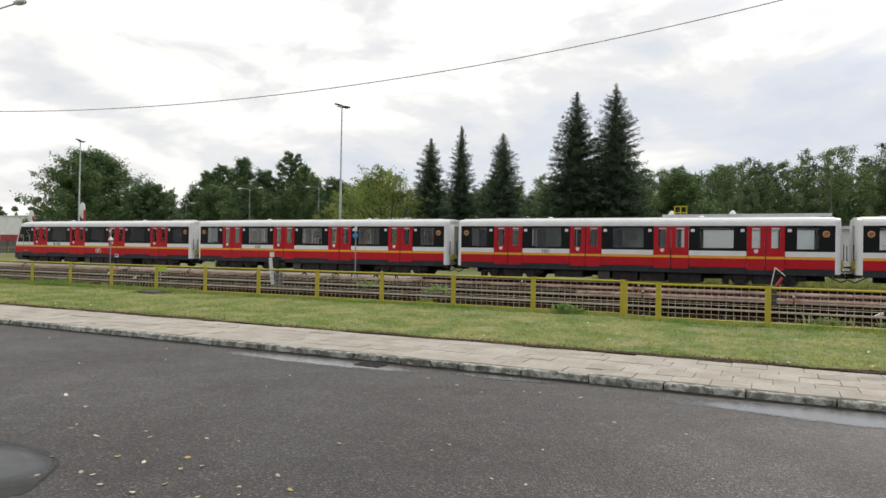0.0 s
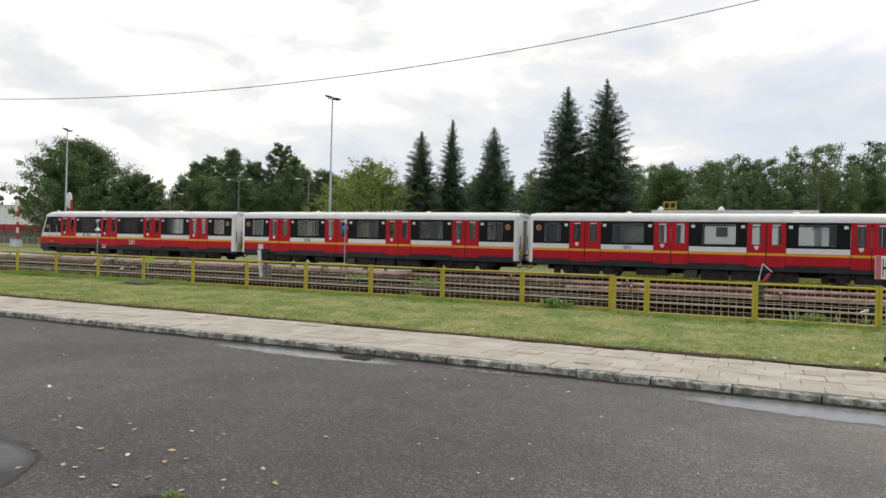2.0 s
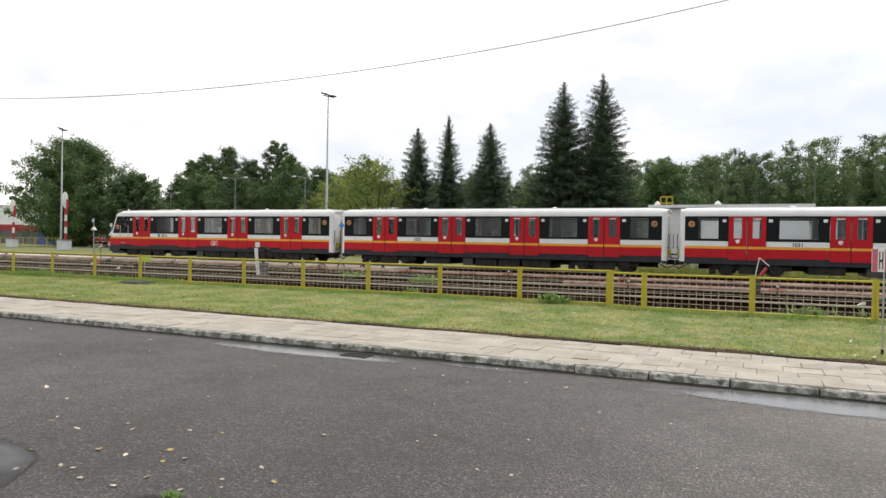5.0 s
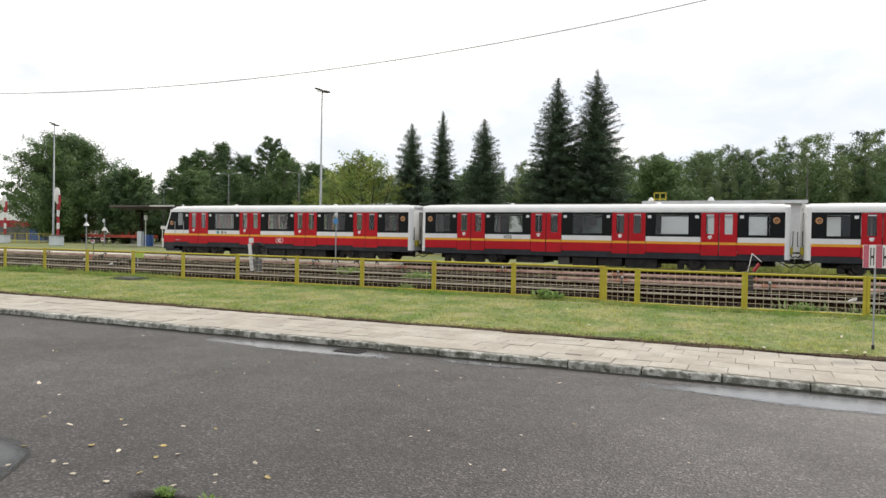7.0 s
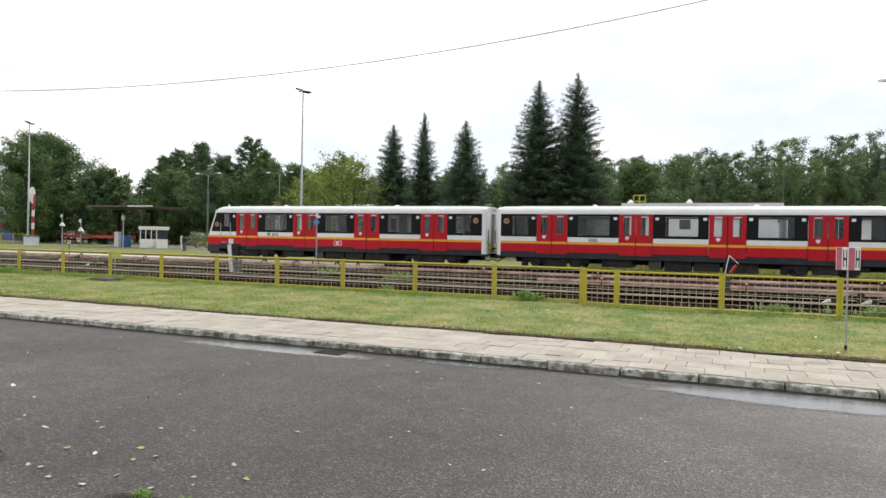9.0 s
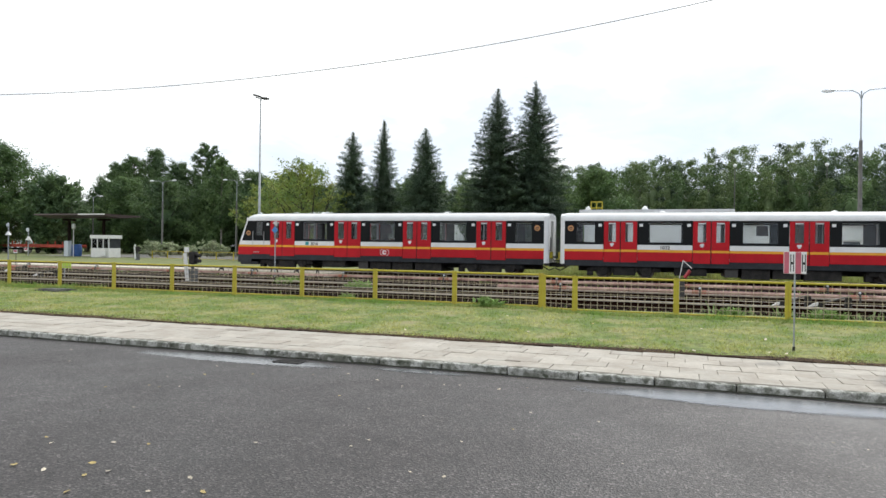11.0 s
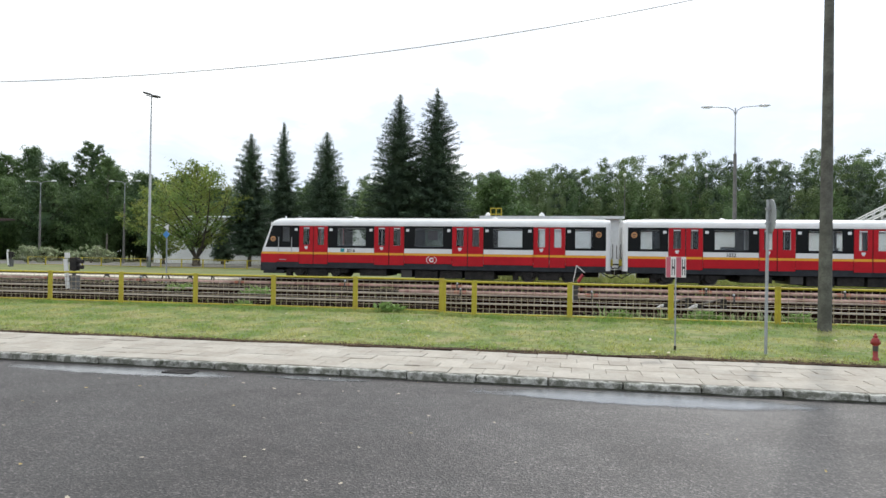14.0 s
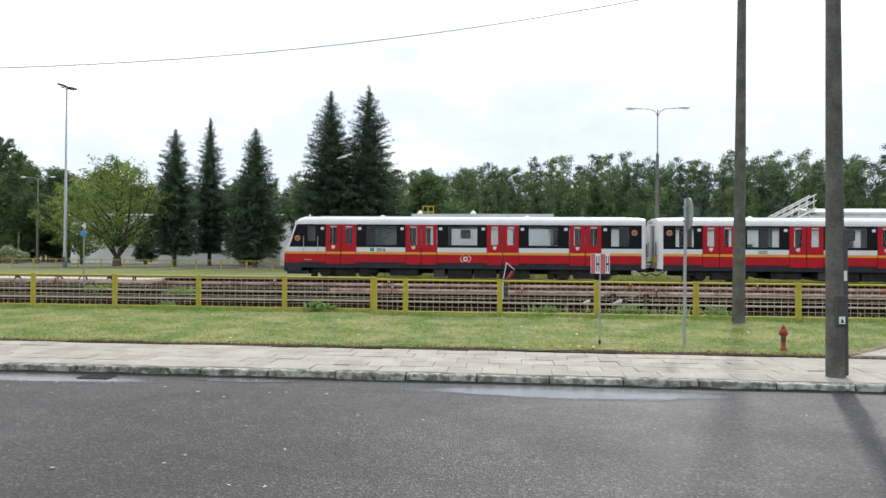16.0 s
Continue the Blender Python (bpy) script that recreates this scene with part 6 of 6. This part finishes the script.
def flat_wagon(x, y, label):
    w = thing("flat_wagon", label, "wagon", "red flat wagons", at=(x, y, 0.2))
    part("deck", box(B(), -6, 6, -1.3, 1.3, 1.15, 1.35, 0.03), M["wagon_red"], w)
    for s in (-1, 1):
        part("side_beam", box(B(), -6, 6, s * 1.32 - 0.05, s * 1.32 + 0.05, 0.95, 1.40), M["wagon_red"], w)
    for i in range(9):
        part("stake", box(B(), -5.8 + i * 1.45 - 0.05, -5.8 + i * 1.45 + 0.05, -1.42, -1.34, 1.0, 1.85), M["wagon_red"], w)
    for x2 in (-4, 4):
        for s in (-0.9, 0.9):
            for yy in (-0.75, 0.75):
                wh = part("wheel", lathe(B(), [(0.1, -0.06), (0.46, -0.05), (0.46, 0.05), (0.1, 0.06)], 18), M["steel"], w)
                wh.matrix_basis = Matrix.Translation((x2 + s, yy, 0.48)) @ Matrix.Rotation(radians(90), 4, "X")
        part("bogie_frame", box(B(), x2 - 1.5, x2 + 1.5, -1.0, 1.0, 0.55, 0.8, 0.03), M["under"], w)
    return w


flat_wagon(-90.5, 76.5, "low red flat wagon standing on a siding")
flat_wagon(-104.0, 78.5, "red flat wagon half hidden by trees")


def shield_bm(h):
    bm = B()
    bmesh.ops.create_uvsphere(bm, u_segments=16, v_segments=12, radius=1.0, matrix=Matrix.Translation((0.05, 0, h - 0.95)) @ Matrix.Diagonal((0.50, 0.22, 0.95, 1)))
    return bm


def barrier(x, y, h, label):
    """A raised level-crossing barrier with its pedestal."""
    b = thing("crossing_barrier", label, "barrier", "crossing barriers", at=(x, y, 0.2))
    part("pedestal", box(B(), -0.75, 0.75, -0.45, 0.45, 0, 1.15, 0.05), M["wall_grey"], b, "pale grey pedestal box")
    part("cap", box(B(), -0.85, 0.85, -0.55, 0.55, 1.15, 1.25, 0.03), M["concrete"], b)
    z, i = 1.25, 0
    while z < h - 1.7:
        part("boom", tube(B(), (0.25, 0, z), (0.25 + 0.02, 0, min(z + 0.75, h - 1.7)), 0.16, seg=10), M["barrier_red" if i % 2 == 0 else "sign_white"], b, "red boom section" if i % 2 == 0 else "white boom section")
        z += 0.75
        i += 1
    part("boom_shield", shield_bm(h), M["sign_white"], b, "rounded white shield at the top")
    part("shield_edge", box(B(), 0.40, 0.56, -0.12, 0.12, h - 2.3, h - 0.9, 0.03), M["barrier_red"], b)


barrier(-75.8, 54.6, 7.0, "raised red and white crossing barrier on a grey pedestal")
barrier(-94.6, 60.3, 6.7, "raised red and white barrier farther along the yard")


def crossing_signal(x, y, h, k, label):
    """A thin post with a round plate over a flared white hood; k scales its plates."""
    s = thing("signal_post", label, "signal", "signal posts", at=(x, y, 0.2))
    part("post", tube(B(), (0, 0, -0.1), (0, 0, h), 0.035 * k, seg=8), M["galv"], s)
    part("upper_plate", tube(B(), (0, -0.05 * k, h - 0.14 * k), (0, -0.07 * k, h - 0.14 * k), 0.12 * k, seg=16), M["wall_grey"], s)
    part("hood", lathe(B(), [(0.17 * k, 0.0), (0.18 * k, 0.02 * k), (0.08 * k, 0.20 * k), (0.05 * k, 0.24 * k)], 14, (0, 0, h - 0.80 * k)), M["sign_white"], s, "flared white hood")


def low_plate(x, y, z, w, label):
    s = thing("marker_plate", label, "sign", "low marker plates", at=(x, y, 0.2))
    part("post", tube(B(), (0, 0, -0.1), (0, 0, z), 0.025, seg=6), M["dark_metal"], s)
    pl = part("plate", box(B(), -w / 2, w / 2, -0.06, -0.03, z - w * 0.35, z + w * 0.35, 0.006), M["sign_white"], s)
    part("red_field", box(B(), -w * 0.42, w * 0.42, -0.066, -0.061, z - w * 0.10, z + w * 0.28), M["sign_red"], pl)


crossing_signal(-40.74, 31.5, 2.86, 1.0, "thin post with pale round signal plate before the train")
crossing_signal(-77.0, 62.2, 3.5, 2.0, "thin post with pale round signal plates beyond the tracks")
low_plate(-40.05, 31.5, 1.03, 0.32, "small white and red plate on a short post")
low_plate(-77.1, 62.0, 0.75, 0.62, "white and red plate on a short post beyond the tracks")


def dwarf_signal(x, y, z, h, label):
    d = thing("shunting_signal", label, "railway signal", "shunting signals", at=(x, y, z))
    part("base", box(B(), -0.17, 0.17, -0.16, 0.16, -0.1, h * 0.42, 0.03), M["dark_conc"], d)
    part("post", tube(B(), (0, 0, h * 0.3), (0, 0, h * 0.6), 0.07, seg=8), M["dark_metal"], d)
    hd = part("housing", box(B(), -0.12, 0.18, -0.12, 0.12, h * 0.55, h * 0.92, 0.03), M["under"], d, "black lamp housing")
    for z2 in (0.66, 0.82):
        part("hood", tube(B(), (0.16, 0, h * z2), (0.40, 0, h * z2 - 0.02), 0.08, seg=10), M["under"], hd)
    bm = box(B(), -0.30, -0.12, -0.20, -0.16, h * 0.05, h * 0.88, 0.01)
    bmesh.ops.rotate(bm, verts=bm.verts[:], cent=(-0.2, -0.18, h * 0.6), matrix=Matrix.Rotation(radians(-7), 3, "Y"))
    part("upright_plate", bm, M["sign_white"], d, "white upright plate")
    part("top_plate", box(B(), -0.29, -0.06, -0.20, -0.16, h * 0.90, h * 1.05, 0.01), M["sign_white"], d, "small white top plate")


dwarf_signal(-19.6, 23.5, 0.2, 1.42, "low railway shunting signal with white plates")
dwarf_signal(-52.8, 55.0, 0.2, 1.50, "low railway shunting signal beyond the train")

lp = thing("lime_plate_sign", "small lime and white plate on a short post", "sign", at=(-26.8, 23.5, 0.2))
part("post", tube(B(), (0, 0, 0), (0, 0, 0.55), 0.03, seg=8), M["galv"], lp)
part("white_half", box(B(), -0.42, -0.12, -0.03, 0.0, 0.45, 0.75), M["sign_white"], lp)
part("lime_half", box(B(), -0.12, 0.40, -0.03, 0.0, 0.45, 0.75), M["lime"], lp)

bs = thing("direction_sign", "slim grey post with small blue and white signs", "sign", at=(-19.82, 30.0, 0.2))
part("post", tube(B(), (0, 0, -0.1), (0, 0, 2.92), 0.032, seg=8), M["galv"], bs)
part("blue_plate", tube(B(), (0, -0.06, 2.43), (0, -0.036, 2.43), 0.19, seg=4), M["sign_blue"], bs)
bm = B()
lo, hi = ([bm.verts.new((x, y, z)) for x, z in ((-0.14, 2.79), (0.11, 2.64), (0.11, 2.94))] for y in (-0.062, -0.040))
bm.faces.new(lo)
bm.faces.new(hi)
for i in range(3):
    bm.faces.new((lo[i], lo[(i + 1) % 3], hi[(i + 1) % 3], hi[i]))
part("white_arrow", bm, M["sign_white"], bs)

# yellow cabinet on a post behind the running track
gc = thing("utility_cabinet", "small yellow utility cabinet on a post", "cabinet", at=(-0.86, 42.0, 0.15))
part("post", box(B(), -0.10, 0.10, -0.06, 0.06, -0.1, 1.2), M["sign_white"], gc)
part("body", box(B(), -0.24, 0.24, -0.14, 0.14, 1.0, 2.0, 0.04), M["fence"], gc)

# hand point lever between the tracks
lv = thing("switch_lever", "hand-operated switch lever with red and white weight", "switch lever", at=Matrix.Translation((0.0, 22.6, 0.18)) @ Matrix.Diagonal((0.8, 0.8, 0.92, 1)))
part("base", box(B(), -0.15, 0.15, -0.18, 0.18, -0.05, 0.80, 0.03), M["dark_metal"], lv)
part("lever", tube(tube(B(), (-0.05, 0, 0.85), (0.08, 0, 1.45), 0.017, seg=8), (0.08, 0, 1.45), (0.42, 0, 1.18), 0.015, seg=8), M["sign_white"], lv)
part("weight", tube(B(), (0.14, -0.06, 0.86), (0.34, -0.06, 1.12), 0.065, seg=12), M["barrier_red"], lv, "red counterweight")
part("plate", box(B(), -0.10, -0.04, -0.23, -0.2, 0.0, 0.75), M["sign_white"], lv)

for i, (x, y, k, turn) in enumerate(((-31.6, 24.5, 0.95, 8), (-26.2, 21.6, 0.7, 14), (2.50, 20.4, 0.48, 6), (3.42, 20.4, 0.62, 0))):
    pc = thing("point_lever", "hand point lever with a white wedge on the track bed", "track lever", "track levers", at=pose(x, y, 0.36, 0, 0, turn))
    bm = B()
    lo, hi = ([bm.verts.new((a * k, b, c * k)) for a, c in ((-0.30, 0.0), (0.06, 0.04), (0.16, 0.22), (-0.02, 0.17))] for b in (-0.05, 0.05))
    bm.faces.new(lo)
    bm.faces.new(hi)
    for q in range(4):
        bm.faces.new((lo[q], lo[(q + 1) % 4], hi[(q + 1) % 4], hi[q]))
    part("wedge", bm, M["sign_white"], pc, "white-painted wedge weight")
    part("arm", tube(B(), (0.10 * k, 0, 0.13 * k), (0.10 * k + 0.75, 0.1, 0.30), 0.028, 0.020, seg=8), M["sleeper_grey"], pc)
    part("base", box(B(), 0.10 * k, 0.10 * k + 0.16, -0.07, 0.10, -0.22, 0.14, 0.02), M["under"], pc)
    part("hinge", box(B(), 0.10 * k + 0.66, 0.10 * k + 0.80, 0.0, 0.20, -0.22, 0.28, 0.02), M["under"], pc)
    if i == 0:
        part("counterweight", box(B(), 0.02, 0.30, -0.10, 0.10, 0.04, 0.30, 0.05), M["cover_red"], pc, "orange counterweight")

# bent signal-wire pipes and clamps on the walkway edge
for i, x in enumerate((-24.6, -22.4, -21.1, -19.7, -18.4)):
    hp = thing("pipe_loop", "rusty bent pipe loop standing beside the concrete walkway", "pipe", "pipe loops", at=pose(x, 31.9, 0.18, 0, 0, 25 * i))
    bm = B()
    rise = 0.30 + 0.05 * (i % 3)
    loop = [(-0.20, 0.0), (-0.19, rise * 0.6), (-0.12, rise * 0.95), (0.0, rise), (0.14, rise * 0.8), (0.24, 0.0)]
    for (xa, za), (xb, zb) in zip(loop, loop[1:]):
        tube(bm, (xa, 0, za), (xb, 0, zb), 0.035, seg=6)
    part("pipe", bm, M["under"], hp)
    part("clamp", box(B(), -0.10, 0.10, -0.07, 0.07, rise - 0.05, rise + 0.09, 0.02), M["dark_metal"], hp)

# ======== fallen leaves ========
LEAVES = [(-12.63, 8.43), (-12.73, 8.67), (-9.96, 7.17), (-9.42, 6.81), (-9.64, 8.59), (-8.69, 7.73), (-10.67, 6.81), (-9.46, 6.29), (-7.62, 5.29), (-6.88, 5.01), (-6.27, 4.47), (-6.19, 4.35), (-5.73, 4.28), (-5.27, 4.5), (-5.84, 5.58), (-4.78, 4.72), (-4.46, 4.8), (-5.02, 3.95), (-4.7, 3.95), (-4.48, 4.21), (-4.3, 3.97), (-4.21, 4.11), (-5.48, 3.68), (-5.14, 3.33), (-4.92, 3.54), (-4.78, 3.54), (-4.54, 3.42), (-4.13, 3.66), (-4.19, 3.42), (-3.71, 3.58), (-3.49, 3.75), (-3.52, 4.22), (-3.23, 4.01), (-5.62, 5.82), (-6.32, 6.8), (-6.74, 6.52), (-6.14, 6.77), (-6.17, 7.67), (-11.43, 9.28), (-5.59, 7.95), (-3.61, 5.19), (-4.81, 8.25), (-4.39, 8.49), (-3.83, 8.25), (-3.37, 8.0), (-3.84, 7.21), (-2.9, 8.31), (-2.16, 8.33), (-1.55, 6.53)]
rng = np.random.default_rng(31)


def leaf_mesh(seed, mat):
    r = np.random.default_rng(seed)
    bm = B()
    n = 10
    c = bm.verts.new((0, 0, 0.006))
    ring = []
    for i in range(n):
        a = i * 2 * math.pi / n
        k = (1.0 if i % 2 == 0 else 0.72) * r.uniform(0.8, 1.15)
        ring.append(bm.verts.new((0.062 * k * math.cos(a), 0.042 * k * math.sin(a), 0.006 + r.uniform(0, 0.007))))
    for i in range(n):
        bm.faces.new((c, ring[i], ring[(i + 1) % n]))
    me = mesh_of("fallen_leaf", bm, mat)
    return me


leaf_kinds = [leaf_mesh(i, M["fallen" if i not in (2, 5) else "fallen_yellow"]) for i in range(6)]
spots = list(LEAVES) + [(rng.uniform(-14, 4), rng.uniform(3.0, 9.2)) for i in range(45)]
for i, (x, y) in enumerate(spots):
    ob = new("fallen_leaf", leaf_kinds[int(rng.integers(0, 6))])
    ob.matrix_basis = pose(x, y, 0.006, rng.normal(0, 8), rng.normal(0, 8), rng.uniform(0, 360)) @ Matrix.Diagonal((*([rng.uniform(0.32, 0.60) * (1.0 if i < len(LEAVES) else 0.65)] * 3), 1))
    tagged(ob, "pale dry fallen leaf lying on the asphalt", "leaf", "fallen leaves")
for i in range(60):
    ob = new("fallen_leaf", leaf_kinds[i % 6])
    x, y = rng.uniform(-20, 8), rng.uniform(11.9, 17.5)
    ob.matrix_basis = pose(x, y, lawn_z(x, y) + 0.03, rng.normal(0, 15), rng.normal(0, 15), rng.uniform(0, 360)) @ Matrix.Diagonal((0.6, 0.6, 0.6, 1))
    tagged(ob, "pale dry fallen leaf lying on the lawn", "leaf", "fallen leaves")

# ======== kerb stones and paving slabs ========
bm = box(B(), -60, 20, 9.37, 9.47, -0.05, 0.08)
kerb = tagged(part("kerb", bm, M["kerb_dark"], kind="structure"), "weathered concrete kerb along the road", "kerb")


def piece_mesh(name, lx, ly, lz, bevel, mat):
    return mesh_of(name, box(B(), -lx / 2, lx / 2, -ly / 2, ly / 2, -lz, 0, bevel), mat)


stone_kinds = [piece_mesh("kerb_stone", 0.980, 0.155, 0.20, 0.014 + 0.004 * i, M["kerb"]) for i in range(3)]
rng = np.random.default_rng(8)
for i in range(-46, 17):
    ob = new("kerb_stone", stone_kinds[i % 3])
    ob.parent = kerb
    ob.matrix_basis = pose(i + 0.19, 9.412 + rng.normal(0, 0.005), 0.106 + rng.normal(0, 0.005), rng.normal(0, 0.5), rng.normal(0, 0.3), rng.normal(0, 0.25))

pavement = tagged(part("pavement", box(B(), -60, 20, 9.48, 11.70, 0.0, 0.096), M["joint"], kind="structure"), "pavement of square beige concrete slabs", "pavement")
slab_kinds = [piece_mesh("paving_slab", 0.492, 0.434, 0.04, 0.004 + 0.002 * i, M["slab"]) for i in range(3)]
rest = B()
for r in range(5):
    for i in range(-118, 38):
        x, y = i * 0.5 + (0.0, 0.25, 0.08, 0.33, 0.17)[r], 9.715 + r * 0.44
        m = pose(x, y, 0.110 + rng.normal(0, 0.003), rng.normal(0, 0.5), rng.normal(0, 0.4), rng.normal(0, 0.4))
        if -41 <= i <= 18:
            ob = new("paving_slab", slab_kinds[int(rng.integers(0, 3))])
            ob.parent = pavement
            ob.matrix_basis = m
        else:
            bmesh.ops.create_cube(rest, size=1.0, matrix=m @ Matrix.Translation((0, 0, -0.02)) @ Matrix.Diagonal((0.49, 0.432, 0.04, 1)))
part("far_slabs", rest, M["slab"], pavement, kind="stuff")
# side path that leaves the pavement towards the fence along a slanting edge
def left_of_edge(bm, off=0.0):
    """Keeps what lies on the path's side of its slanting edge."""
    bmesh.ops.bisect_plane(bm, geom=bm.verts[:] + bm.edges[:] + bm.faces[:], plane_co=(5.78 + off, 11.83, 0), plane_no=(-0.70, 0.714, 0), clear_outer=True)
    bmesh.ops.holes_fill(bm, edges=[e for e in bm.edges if e.is_boundary])
    return bm


path = tagged(part("side_path", left_of_edge(ribbon(B(), [(11.77, 0.0), (15.6, 0.0), (15.6, 0.10), (11.77, 0.10)], 5.0, 14.0)), M["joint"], kind="structure"), "side path of beige slabs joining the pavement", "pavement")
for r in range(6):
    for i in range(18):
        x, y = 5.75 + 0.5 * i + (0.25 if r % 2 else 0.0), 12.04 + r * 0.55
        bm = left_of_edge(box(B(), x - 0.247, x + 0.247, y - 0.272, y + 0.272, 0.075, 0.150 + 0.003 * r + rng.normal(0, 0.002)), 0.06)
        if len(bm.faces) > 3:
            part("paving_slab", bm, M["slab"], path)
        else:
            bm.free()
bm = B()
for k in range(40):
    a0, a1 = k * 0.13, (k + 1) * 0.13
    q = [(5.78 + 0.714 * t, 11.83 + 0.70 * t) for t in (a0, a1)]
    w = [0.04 + 0.06 * noise.noise(Vector((t * 2.3, 5.0, 1.0))) for t in (a0, a1)]
    bm.faces.new([bm.verts.new((q[n][0] - 0.70 * o, q[n][1] + 0.714 * o, 0.165 + 0.012 * t)) for n, o, t in ((0, -0.07, a0), (1, -0.07, a1), (1, w[1], a1), (0, w[0], a0))])
tagged(part("soil_strip", bm, M["litter"], kind="structure"), "bare brown soil along the edge of the side path", "soil")


# ======== what moves: the train rolls along its track ========
def motions():
    turn = math.degrees(math.atan(0.023))
    ALONG = [(0, -36.61), (0.5, -35.43), (1, -34.21), (1.5, -33.02), (2, -31.84), (2.5, -30.66), (3, -29.42), (3.5, -28.14), (4, -26.82), (6.5, -19.69), (7, -18.27), (7.5, -16.87), (8, -15.5), (8.5, -14.09), (11, -7.1), (11.5, -5.7), (12, -4.31), (12.5, -2.94), (13, -1.56), (13.5, -0.21), (14, 1.16), (14.5, 2.5), (15, 3.83), (15.5, 5.19), (16, 6.53)]
    for k, car in enumerate(CARS):
        rows = []
        for t, s in ALONG:
            x = s + 19.4 * k * math.cos(radians(turn))
            rows.append((t, pose(x, 34.973 + 0.023 * x, 0.40, 0, 0, turn)))
        walk(car, rows)


motions()
